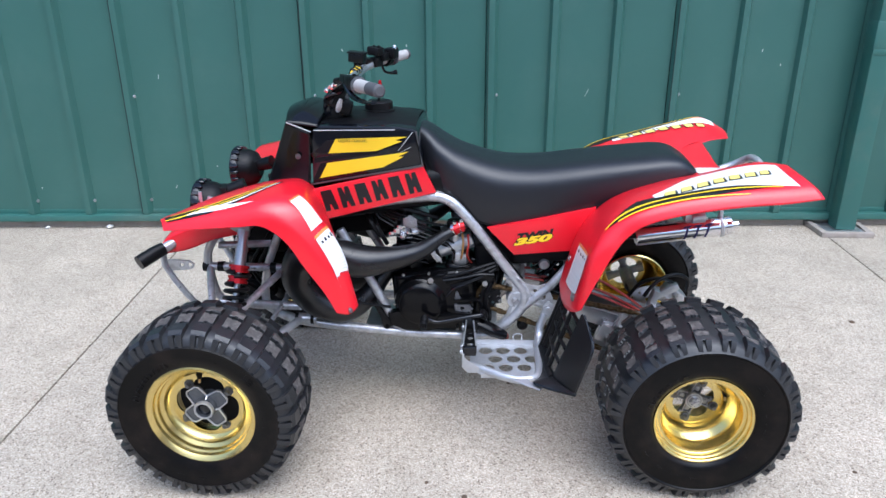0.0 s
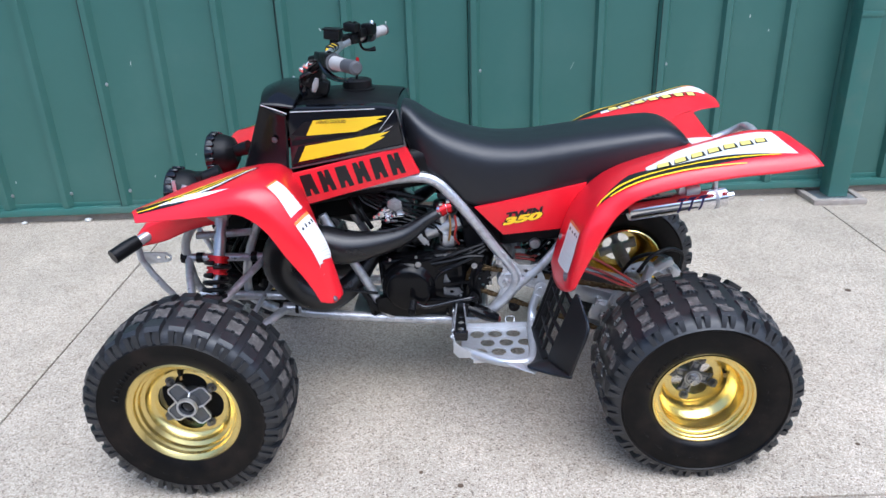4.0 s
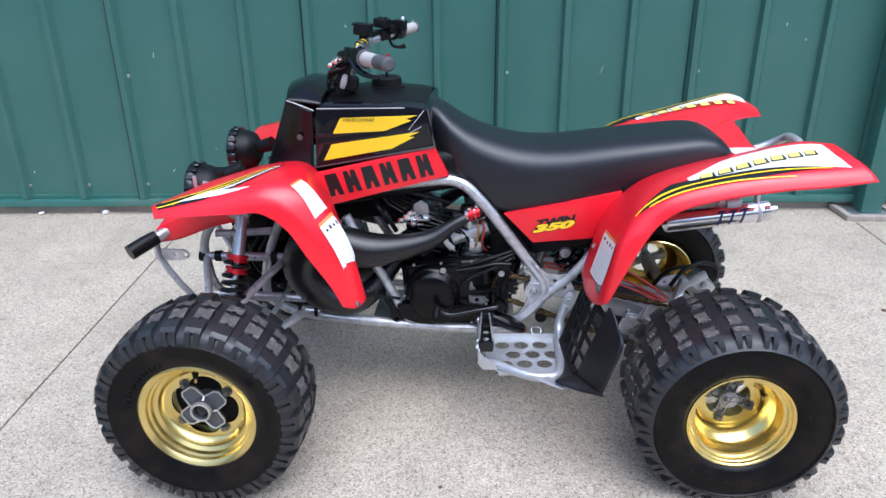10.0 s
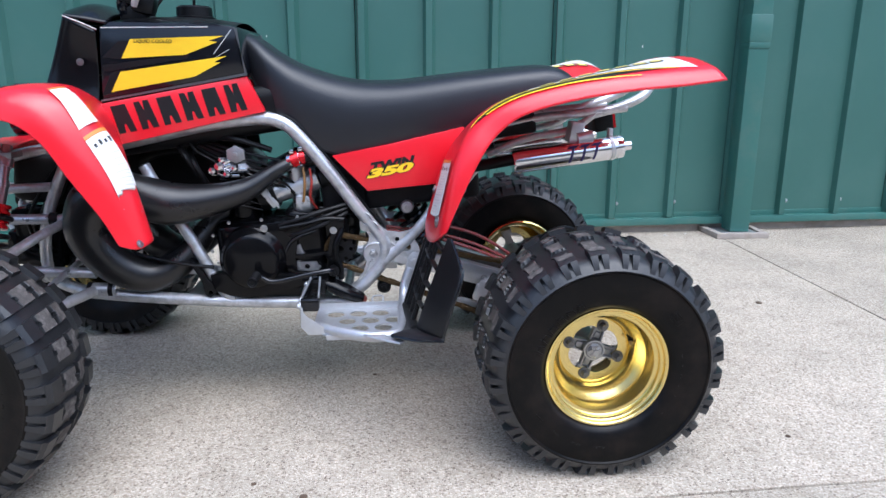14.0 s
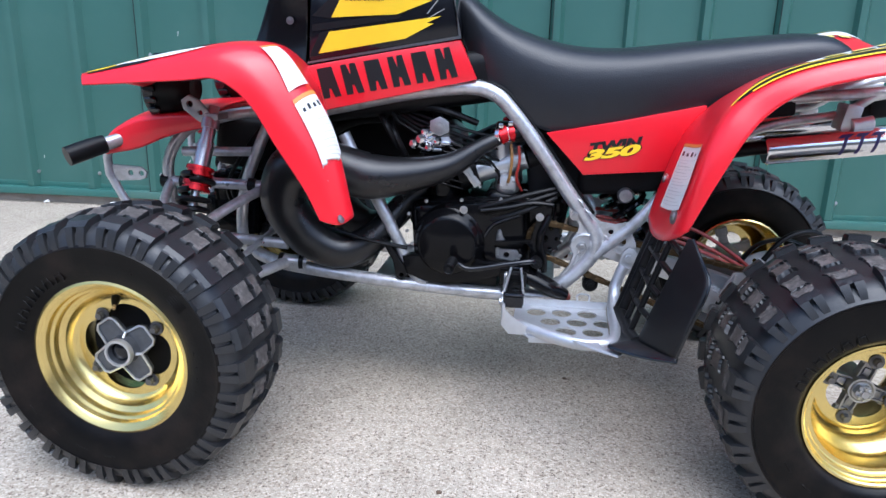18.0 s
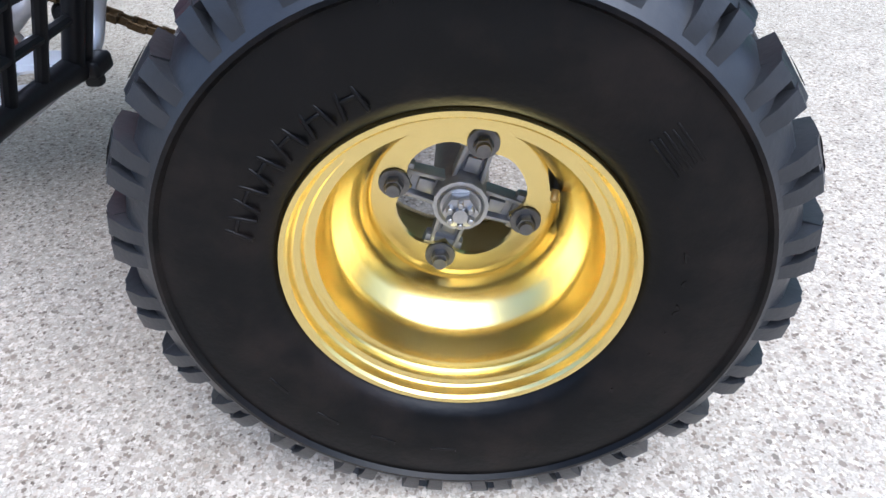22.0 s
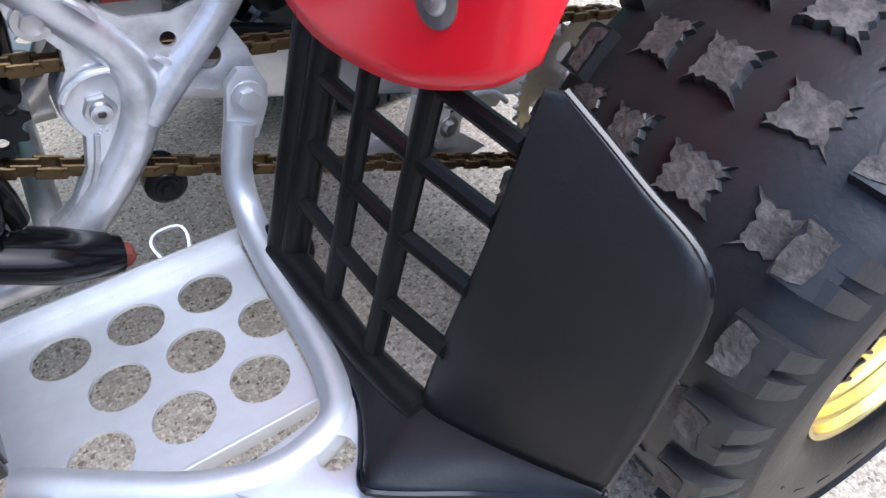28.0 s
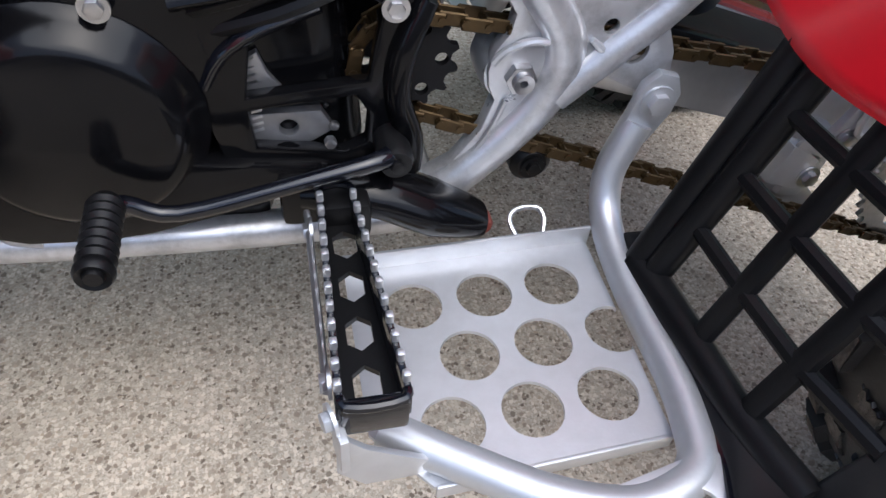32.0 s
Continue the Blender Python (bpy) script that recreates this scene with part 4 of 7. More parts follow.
def label_on(loft, s, u0, u1, v0, v1, parent, lines=7, toward=None, skew=0.0):
    """A white sticker from u0 to u1; v0 and v1 are its two long edges, each (start, end); skew shifts the v1 edge along u."""
    def area(a0, a1, e0, e1, lift, n, k):
        pt = lambda a, e: (u0 + (u1 - u0) * a + skew * e, (v0[0] + (v0[1] - v0[0]) * a) * (1 - e) + (v1[0] + (v1[1] - v1[0]) * a) * e)
        return both(s, loft.strip([pt(a0, e0), pt(a1, e0)], [pt(a0, e1), pt(a1, e1)], lift, n, k, toward)), pt
    st = part("warning_label", area(0, 1, 0, 1, 0.0060, 24, 14)[0], WHITE, parent, "white warning sticker with faded print")
    part("label_strip", area(0.0, 0.055, 0, 1, 0.0068, 4, 10)[0], ORANGE, st)
    for k in range(4):
        if lines > 4:
            part("label_picture", area(0.13 + 0.02 * (k % 2), 0.20, 0.10 + 0.21 * k, 0.20 + 0.21 * k, 0.0066, 3, 3)[0], INK, st, "small black pictogram")
    n = lines * 3
    for k in range(n):
        a = 0.26 + 0.68 * (k + 0.4 * (k % 3)) / n
        part("label_print", area(a, a + 0.14 / n, 0.10, 0.90 - 0.13 * ((k * 7) % 4), 0.0066, 2, 10)[0], GREYINK, st)
    for u, v in ((0.95, 0.92), (0.95, 0.08)):
        c = area(0, 1, 0, 1, 0.006, 1, 1)[1](u, v)
        part("label_rivet", both(s, moved(box((0, 0, 0), (0.004, 0.004, 0.004), (20, 20, 0), 0.0016, 2), Matrix.Translation(loft.at(*c)))), STEEL, st)


for s in (NEAR, FAR):
    f = part("front_fender", both(s, ff_loft.skin(84, 40)), RED, quad, "red plastic front fender", 60)
    shell(f, 0.004, 0.0)
    # black, yellow and white flashes on top
    part("black_flash", both(s, ff_loft.strip([(0.035, 0.78), (0.20, 0.70), (0.43, 0.28)], [(0.03, 0.55), (0.2, 0.46), (0.43, 0.25)], 0.0032, 20)), INK, f, "black flash decal")
    part("yellow_flash", both(s, ff_loft.strip([(0.03, 0.745), (0.10, 0.70), (0.40, 0.28)], [(0.03, 0.715), (0.1, 0.655), (0.40, 0.265)], 0.0040, 20)), YELLOW, f)
    part("yellow_flash", both(s, ff_loft.strip([(0.06, 0.58), (0.18, 0.52), (0.36, 0.28)], [(0.06, 0.56), (0.18, 0.49), (0.36, 0.265)], 0.0040, 20)), YELLOW, f)
    part("white_flash", both(s, ff_loft.strip([(0.12, 0.66), (0.24, 0.66), (0.36, 0.60)], [(0.12, 0.64), (0.20, 0.52), (0.25, 0.55)], 0.0040, 20)), WHITE, f, "white flash decal")
    part("white_flash", both(s, ff_loft.strip([(0.14, 0.66), (0.28, 0.52), (0.42, 0.30)], [(0.14, 0.64), (0.28, 0.48), (0.42, 0.28)], 0.0042, 20)), WHITE, f)
    label_on(ff_loft, s, 0.565, 0.745, (0.44, 0.48), (0.56, 0.65), f, lines=3, skew=-0.035)
    label_on(ff_loft, s, 0.765, 0.945, (0.47, 0.50), (0.665, 0.735), f, lines=9, skew=-0.035)
    part("fender_screw", both(s, hexbolt(tuple(ff_loft.at(0.985, 0.72) + np.array([0.004, 0, 0.003])), (0.8, -0.3, 0.4), 0.005, 0.003)), STEEL, f)
apron = Loft([[(x, MID + sg * w, zz) for sg, w, zz in ((-1, 0.205, lo), (-1, 0.206, 0.35 * lo + 0.65 * hi), (-1, 0.190, hi), (-1, 0.08, hi + 0.012), (1, 0.08, hi + 0.012), (1, 0.190, hi), (1, 0.206, 0.35 * lo + 0.65 * hi), (1, 0.205, lo))] for x, hi, lo in ((-0.60, 0.640, 0.612), (-0.68, 0.638, 0.594), (-0.76, 0.628, 0.562), (-0.815, 0.602, 0.550), (-0.838, 0.578, 0.545))])
shell(part("front_apron", apron.skin(18, 34), RED, quad, "drooping red front apron between the fenders", 60), 0.004, 0.0)

# ---- rear fenders ----
RF = [[(0.309, -0.200, 0.466), (0.308, -0.272, 0.450), (0.314, -0.362, 0.460), (0.326, -0.425, 0.483), (0.338, -0.446, 0.500)],
      [(0.328, -0.190, 0.535), (0.330, -0.285, 0.546), (0.335, -0.385, 0.560), (0.345, -0.438, 0.574), (0.373, -0.449, 0.580)],
      [(0.360, -0.168, 0.622), (0.358, -0.285, 0.640), (0.362, -0.380, 0.650), (0.367, -0.430, 0.657), (0.408, -0.443, 0.650)],
      [(0.406, -0.172, 0.684), (0.402, -0.280, 0.702), (0.402, -0.370, 0.714), (0.410, -0.418, 0.714), (0.442, -0.434, 0.694)],
      [(0.472, -0.160, 0.725), (0.472, -0.270, 0.748), (0.472, -0.360, 0.758), (0.478, -0.416, 0.756), (0.490, -0.434, 0.728)],
      [(0.580, -0.150, 0.758), (0.580, -0.260, 0.782), (0.580, -0.360, 0.788), (0.580, -0.414, 0.785), (0.580, -0.434, 0.754)],
      [(0.690, -0.160, 0.785), (0.690, -0.260, 0.808), (0.690, -0.350, 0.812), (0.695, -0.412, 0.804), (0.700, -0.434, 0.774)],
      [(0.785, -0.230, 0.832), (0.788, -0.285, 0.832), (0.790, -0.350, 0.826), (0.800, -0.412, 0.813), (0.805, -0.433, 0.784)],
      [(0.848, -0.287, 0.842), (0.852, -0.315, 0.840), (0.855, -0.360, 0.836), (0.876, -0.410, 0.818), (0.893, -0.428, 0.796)]]
# the far fender's tail is bent: it leans inwards
RF_FAR = RF[:6] + [[(0.690, -0.160, 0.778), (0.690, -0.260, 0.806), (0.690, -0.350, 0.818), (0.695, -0.412, 0.818), (0.700, -0.434, 0.798)],
                   [(0.790, -0.250, 0.796), (0.792, -0.300, 0.815), (0.795, -0.350, 0.830), (0.800, -0.412, 0.842), (0.805, -0.433, 0.832)],
                   [(0.872, -0.300, 0.796), (0.876, -0.325, 0.800), (0.880, -0.360, 0.804), (0.882, -0.410, 0.806), (0.885, -0.428, 0.798)]]
near_loft, far_loft = Loft(RF), Loft(RF_FAR)
for s in (NEAR, FAR):
    rf_loft = near_loft if s == NEAR else far_loft
    low = 0.0 if s == NEAR else 0.19
    f = part("rear_fender", both(s, rf_loft.skin(48, 20)), RED, quad, "red plastic rear fender with a white and black graphic", 60)
    shell(f, 0.004, 0.0)
    part("black_flash", both(s, rf_loft.strip([(0.36, 0.70), (0.50, 0.74), (0.66, 0.76), (0.85, 0.70)], [(0.36, 0.67), (0.50, 0.48), (0.66, 0.55), (0.85, 0.66)], 0.0032, 24)), INK, f, "black swoosh decal")
    part("white_flash", both(s, rf_loft.strip([(0.55, 0.52), (0.66, 0.56), (0.80, 0.64), (0.935, 0.72)], [(0.55, 0.44), (0.66, 0.26 + low), (0.80, 0.14 + 2 * low), (0.935, 0.16 + 2 * low)], 0.0034, 24, 5)), WHITE, f, "white graphic decal")
    part("yellow_flash", both(s, rf_loft.strip([(0.34, 0.69), (0.45, 0.66), (0.60, 0.655), (0.88, 0.715)], [(0.34, 0.67), (0.45, 0.615), (0.60, 0.62), (0.88, 0.70)], 0.0044, 24)), YELLOW, f)
    part("yellow_flash", both(s, rf_loft.strip([(0.40, 0.73), (0.52, 0.75), (0.64, 0.765), (0.78, 0.80)], [(0.40, 0.71), (0.52, 0.72), (0.64, 0.74), (0.78, 0.79)], 0.0044, 24)), YELLOW, f)
    for k in range(7):
        a = 0.575 + 0.046 * k
        c = 0.50 - 0.016 * k + 0.03 * low * k
        for nm, grow, lift, mat in (("graphic_shadow", 0.012, 0.0044, INK), ("graphic_bar", 0.0, 0.0054, PALEYELLOW)):
            part(nm, both(s, rf_loft.strip([(a - grow * 0.4, c + 0.045 + grow), (a + 0.028 + grow * 0.6, c + 0.045 + grow)], [(a + 0.006, c - 0.050), (a + 0.034 + grow * 0.4, c - 0.050)], lift, 5)), mat, f)
    label_on(rf_loft, s, 0.225, 0.078, (0.27, 0.27), (0.64, 0.64), f, lines=7, toward=(-1, -0.3, 0.3))
    for u, v, r in ((0.066, 0.555, 0.0135), (0.140, 0.100, 0.0100)):
        c = Vector(rf_loft.at(u, v)) + Vector((-0.0025, -0.0006, 0.0004))
        d = Vector((-1.0, -0.22, 0.16))
        mm = Matrix.Translation(c) @ d.to_track_quat("Z", "Y").to_matrix().to_4x4()
        part("fender_screw", both(s, join(moved(lathe([(0.0, 0.0046), (0.4 * r, 0.0042), (0.50 * r, 0.0030), (0.55 * r, 0.0022), (r, 0.0016), (r, -0.002)], 28, "z"), mm), moved(box((0, 0, 0.0046), (0.7 * r, 0.0016, 0.0012), (0, 0, 30), 0.0003, 1), mm))), STEEL, f, "flat zinc washer-head screw")
    # panel under the seat
    pn = part("seat_side_panel", both(s, sideplate([(0.095, 0.622), (0.235, 0.650), (0.40, 0.688), (0.395, 0.640), (0.362, 0.558), (0.175, 0.540)], -0.178, 0.012, (), 0.003)), RED, quad, "red panel under the seat with a 350 badge")
    if s == NEAR:
        tilt = Matrix.Rotation(math.pi / 2, 4, "X") @ Matrix.Rotation(radians(10), 4, "Z")
        part("badge_shadow", text_shape("TWIN", 0.027, 0.0004, Matrix.Translation((0.181, -0.1792, 0.5850)) @ tilt @ Matrix.Diagonal((1.40, 1.0, 1, 1)), 0.3, 0.0016), INK, pn, "black slanted TWIN lettering")
        part("badge_back", text_shape("350", 0.036, 0.0004, Matrix.Translation((0.173, -0.1794, 0.5705)) @ tilt @ Matrix.Diagonal((1.90, 0.70, 1, 1)), 0.3, 0.0034), INK, pn)
        part("badge", text_shape("350", 0.036, 0.0012, Matrix.Translation((0.173, -0.1800, 0.5705)) @ tilt @ Matrix.Diagonal((1.90, 0.70, 1, 1)), 0.3, 0.0020), YELLOW, pn, "yellow 350 numerals")
tail = Loft([[(0.63, MID + y, 0.765) for y in (-0.17, -0.08, 0, 0.08, 0.17)], [(0.70, MID + y, 0.788 - 0.1 * (0.17 - abs(y))) for y in (-0.18, -0.09, 0, 0.09, 0.18)], [(0.765, MID + y, 0.800 - 0.15 * (0.2 - abs(y))) for y in (-0.20, -0.1, 0, 0.1, 0.20)]])
tp = shell(part("tail_panel", tail.skin(10, 16), RED, quad, "red tail panel behind the seat", 60), 0.004, 0.0)
part("warning_label", tail.strip([(0.35, 0.1), (0.35, 0.38)], [(0.85, 0.1), (0.85, 0.38)], 0.004, 6), WHITE, tp, "white warning sticker")

# ---- frame ----
main_tube = [(-0.50, -0.115, 0.625), (-0.36, -0.140, 0.655), (-0.20, -0.150, 0.690), (-0.075, -0.152, 0.706), (-0.015, -0.154, 0.696), (0.030, -0.155, 0.655), (0.090, -0.154, 0.580), (0.151, -0.153, 0.496), (0.192, -0.152, 0.443), (0.211, -0.153, 0.414), (0.214, -0.153, 0.386), (0.202, -0.153, 0.357), (0.176, -0.153, 0.325), (0.144, -0.154, 0.295), (0.122, -0.155, 0.277)]
low_rail = [(-0.60, -0.105, 0.330), (-0.53, -0.130, 0.303), (-0.44, -0.150, 0.292), (-0.20, -0.160, 0.275), (0.00, -0.162, 0.267), (0.150, -0.158, 0.268)]
for s in (NEAR, FAR):
    fr = part("frame_rail", both(s, tube(main_tube, 0.0160, 12, 5)), SILVER, quad, "silver painted tubular frame rail")
    part("rail_cable", both(s, tube([(x + 0.012, y - 0.004, z + 0.0135) for x, y, z in main_tube[3:9]], 0.0032, 8, 4)), BLACK, fr, "thin black cable along the rail")
    part("lower_rail", both(s, tube(low_rail, 0.0145, 12, 4)), SILVER, quad, "silver lower frame rail")
    part("front_downtube", both(s, tube([(-0.335, -0.150, 0.60), (-0.30, -0.152, 0.53), (-0.235, -0.156, 0.415), (-0.175, -0.160, 0.300), (-0.145, -0.162, 0.284)], 0.0135, 12, 3)), SILVER, quad)
    part("downtube_bracket", both(s, join(sideplate([(-0.247, 0.380), (-0.236, 0.378), (-0.216, 0.350), (-0.205, 0.330), (-0.187, 0.318), (-0.190, 0.296), (-0.202, 0.286), (-0.214, 0.292), (-0.222, 0.330), (-0.240, 0.362)], -0.176, 0.016, [circle((-0.202, 0.298), 0.005, 12)], 0.003))), BLACK, quad)
    part("rear_strut", both(s, tube([(0.212, -0.157, 0.366), (0.245, -0.158, 0.398), (0.284, -0.158, 0.435), (0.326, -0.158, 0.488), (0.376, -0.156, 0.562), (0.46, -0.150, 0.665)], 0.0125, 12, 4)), SILVER, quad, "silver rear frame strut")
    gus = [(0.165, 0.500), (0.195, 0.466), (0.220, 0.447), (0.250, 0.443), (0.286, 0.452), (0.276, 0.430), (0.240, 0.396), (0.222, 0.374), (0.205, 0.405)]
    g = part("gusset", both(s, sideplate([(x - 0.001, z - 0.006) for x, z in gus], -0.161, 0.005, [circle((0.242, 0.420), 0.0055, 16)], 0.001)), SILVER, quad, "silver welded gusset plate")
    pv = [(0.156, 0.498), (0.149, 0.484), (0.153, 0.468), (0.153, 0.453), (0.158, 0.443), (0.168, 0.440), (0.175, 0.429), (0.173, 0.416), (0.164, 0.403), (0.161, 0.388), (0.163, 0.375), (0.168, 0.365), (0.161, 0.341), (0.142, 0.314), (0.113, 0.297), (0.116, 0.289), (0.148, 0.288), (0.180, 0.310), (0.205, 0.345), (0.212, 0.386), (0.208, 0.420), (0.190, 0.446)]
    piv = part("pivot_plate", both(s, sideplate(pv, -0.158, 0.014, (), 0.003)), SILVER, quad, "silver swingarm pivot plate")
    part("pivot_boss", both(s, lathe([(0.0, -0.155), (0.017, -0.155), (0.024, -0.153), (0.026, -0.141), (0.026, -0.12)], 28, "y", (0.184, 0, 0.384))), SILVER, piv)
    part("pivot_nut", both(s, join(hexbolt((0.184, -0.155, 0.384), (0, -1, 0), 0.0115, 0.010), lathe([(0.003, -0.169), (0.0075, -0.170), (0.008, -0.163)], 16, "y", (0.184, 0, 0.384)))), STEEL, piv, "steel pivot bolt and nut")
    part("pivot_lip", both(s, tube([(0.163, -0.160, 0.396), (0.171, -0.161, 0.406), (0.186, -0.162, 0.412), (0.199, -0.162, 0.411)], 0.0028, 8, 3)), SILVER, piv)
    part("plate_seam", both(s, tube([(0.176, -0.160, 0.366), (0.166, -0.160, 0.338), (0.148, -0.160, 0.311), (0.126, -0.160, 0.294)], 0.0022, 8, 3)), SILVER, piv)
    part("bolt_boss", both(s, lathe([(0.0, -0.161), (0.011, -0.161), (0.0125, -0.158), (0.0125, -0.15)], 20, "y", (0.166, 0, 0.452))), SILVER, piv)
    for c in ((0.196, -0.170, 0.458), (0.178, -0.168, 0.480), (0.238, -0.163, 0.404)):
        part("weld_bead", both(s, tube([(c[0] - 0.009, c[1], c[2] + 0.008), c, (c[0] + 0.006, c[1], c[2] - 0.010)], [0.002, 0.0034, 0.002], 7, 2)), SILVER, piv)
    part("frame_bolt", both(s, hexbolt((0.166, -0.160, 0.452), (0, -1, 0), 0.0075, 0.006)), STEEL, piv)
    part("stay_plate", both(s, sideplate([(0.256, 0.430), (0.275, 0.441), (0.295, 0.398), (0.301, 0.348), (0.279, 0.348), (0.274, 0.368), (0.244, 0.382), (0.240, 0.396)], -0.160, 0.005, [circle((0.265, 0.400), 0.010, 16)], 0.001)), SILVER, quad, "silver nerf bar stay plate")

for x in (-0.44, -0.14, 0.12):
    part("cross_tube", rod((x, -0.155, 0.29 if x > -0.3 else 0.305), (x, 0.095, 0.29 if x > -0.3 else 0.305), 0.012), SILVER, quad)
part("cross_tube", rod((-0.36, -0.14, 0.655), (-0.36, 0.08, 0.655), 0.012), SILVER, quad)
part("skid_plate", box((-0.10, MID, 0.268), (0.36, 0.20, 0.006), (0, 0, 0), 0.002), ALLOY, quad, "flat aluminium skid plate")

# ---- engine ----
eng = part("engine", join(box((-0.055, MID - 0.005, 0.385), (0.26, 0.235, 0.175), (0, -4, 0), 0.03, 4), box((0.045, MID, 0.435), (0.16, 0.20, 0.10), (0, 8, 0), 0.025, 3), box((-0.10, -0.135, 0.300), (0.22, 0.05, 0.05), (0, 3, 0), 0.012, 2)), CASE, quad, "black twin-cylinder engine case")
part("flywheel_cover", join(lathe([(0.0, -0.199), (0.056, -0.198), (0.064, -0.194), (0.070, -0.182), (0.077, -0.176), (0.081, -0.150)], 44, "y", (-0.098, 0, 0.379)), box((-0.060, -0.160, 0.432), (0.10, 0.03, 0.07), (0, -8, 0), 0.012)), CASE, eng, "round black flywheel cover")
for x, z in ((-0.186, 0.438), (-0.178, 0.372), (-0.073, 0.474), (-0.148, 0.468), (0.010, 0.480), (0.062, 0.474), (0.052, 0.352), (-0.035, 0.335), (-0.19, 0.40)):
    part("case_bolt", hexbolt((x, -0.172, z), (0, -1, 0), 0.0042, 0.006, False), STEEL, eng)
for i, dx in enumerate((0.0, 0.014, 0.028)):
    part("hose", tube([(-0.055 + dx, -0.165, 0.452 - 0.012 * i), (0.00 + dx, -0.176, 0.470 - 0.012 * i), (0.06 + dx, -0.172, 0.490 - 0.010 * i), (0.125, -0.150, 0.505 - 0.01 * i)], 0.0055, 8, 4), BLACK, eng)
cover_edge = [(-0.030, 0.468), (0.060, 0.480), (0.118, 0.478), (0.116, 0.452), (0.104, 0.425), (0.098, 0.395), (0.106, 0.360), (0.110, 0.328), (0.088, 0.318), (0.060, 0.332), (-0.015, 0.336), (-0.030, 0.40)]
upper_gap = [(0.002, 0.388), (0.012, 0.446), (0.070, 0.456), (0.088, 0.446), (0.082, 0.420), (0.078, 0.396)]
lower_gap = [(0.004, 0.350), (0.002, 0.379), (0.070, 0.386), (0.078, 0.372), (0.076, 0.350), (0.062, 0.342)]
sg = part("sprocket_cover", join(sideplate(cover_edge, -0.174, 0.012, [upper_gap, lower_gap], 0.002), tube([(-0.030, -0.176, 0.455), (0.030, -0.178, 0.466), (0.075, -0.176, 0.477), (0.118, -0.170, 0.474)], [0.010, 0.010, 0.009, 0.008], 12, 4, 0.6), tube([(0.113, -0.172, 0.450), (0.098, -0.176, 0.415), (0.096, -0.176, 0.385), (0.104, -0.174, 0.355), (0.104, -0.172, 0.330)], [0.010, 0.012, 0.012, 0.014, 0.015], 12, 4, 0.7)), CASE, eng, "black open sprocket cover")
part("gearbox_plate", sideplate([(-0.001, 0.377), (0.000, 0.405), (0.011, 0.411), (0.016, 0.396), (0.024, 0.384), (0.022, 0.377)], -0.158, 0.008, (), 0.001), CAST, sg, "bare cast gearbox plate")
part("case_rib", tube([(-0.020, -0.168, 0.398), (-0.008, -0.171, 0.419), (0.014, -0.172, 0.434), (0.050, -0.172, 0.448)], 0.0085, 12, 3, 0.6), BLACK_GLOSS, sg, "gloss black case rib")
part("gearbox_plate", sideplate([(0.001, 0.344), (-0.001, 0.367), (0.048, 0.367), (0.056, 0.352), (0.036, 0.340)], -0.160, 0.010, [circle((0.026, 0.355), 0.0065, 16)], 0.001), CAST, sg, "bare cast gearbox plate with a drilled hole")
for k in range(4):
    part("cast_mark", box((0.0065, -0.1600, 0.355 + 0.005 * k), (0.007, 0.001, 0.0018), (0, -15, 0), 0), ALLOY, sg)
    part("cast_mark", box((0.0060, -0.1575, 0.390 + 0.0055 * k), (0.006, 0.001, 0.0018), (0, -15, 0), 0), ALLOY, sg)
part("gap_bolt", hexbolt((0.056, -0.160, 0.356), (0, -1, 0), 0.0035, 0.004, False), STEEL, sg)
for p in ((-0.067, -0.182, 0.455), (0.093, -0.180, 0.448), (0.104, -0.180, 0.332)):
    part("case_bolt", hexbolt(p, (0, -1, 0), 0.0055, 0.005), STEEL, sg)
# cylinders and heads
for y in (-0.085, 0.025):
    cy = [box((-0.125, y, 0.500 + 0.014 * k), (0.105 - 0.002 * k, 0.10, 0.006), (0, 12, 0), 0.002, 1) for k in range(6)]
    part("cylinder", lathe([(0.040, 0.47), (0.040, 0.585)], 24, "z", (-0.125, y, 0)), CASE, eng, "black finned cylinder")
    for fin in cy:
        part("fin", fin, CASE, eng)
    part("cylinder_head", join(lathe([(0.0, 0.622), (0.020, 0.622), (0.034, 0.612), (0.048, 0.600), (0.050, 0.580)], 28, "z", (-0.135, y, 0))), ALLOY, eng)
    part("spark_plug_cap", join(rod((-0.135, y, 0.62), (-0.145, y - 0.01, 0.652), 0.010), rod((-0.145, y - 0.01, 0.652), (-0.19, y - 0.012, 0.66), 0.007)), BLACK, eng)
for k, (p, r) in enumerate((((-0.168, -0.135, 0.596), 0.013), ((-0.150, -0.138, 0.578), 0.010), ((-0.185, -0.130, 0.585), 0.011), ((-0.160, -0.140, 0.612), 0.008), ((-0.132, -0.138, 0.592), 0.008))):
    part("chrome_fitting", join(lathe([(0.0, p[1] - 0.016), (r * 0.7, p[1] - 0.015), (r, p[1] - 0.008), (r * 1.2, p[1]), (r * 1.2, p[1] + 0.02)], 16, "y", (p[0], 0, p[2])), box((p[0] + 0.01, p[1] + 0.005, p[2] - 0.006), (0.035, 0.016, 0.009), (0, 30 * (k % 3 - 1), 0), 0.003)), CHROME, eng, "bright chrome head fitting")
part("sump_cover", sideplate([(-0.200, 0.345), (-0.190, 0.305), (-0.150, 0.290), (-0.103, 0.287), (-0.073, 0.290), (-0.030, 0.300), (0.010, 0.312), (0.055, 0.322), (0.050, 0.338), (-0.020, 0.345), (-0.10, 0.365)], -0.184, 0.030, (), 0.006), CASE, eng, "black lower engine cover")
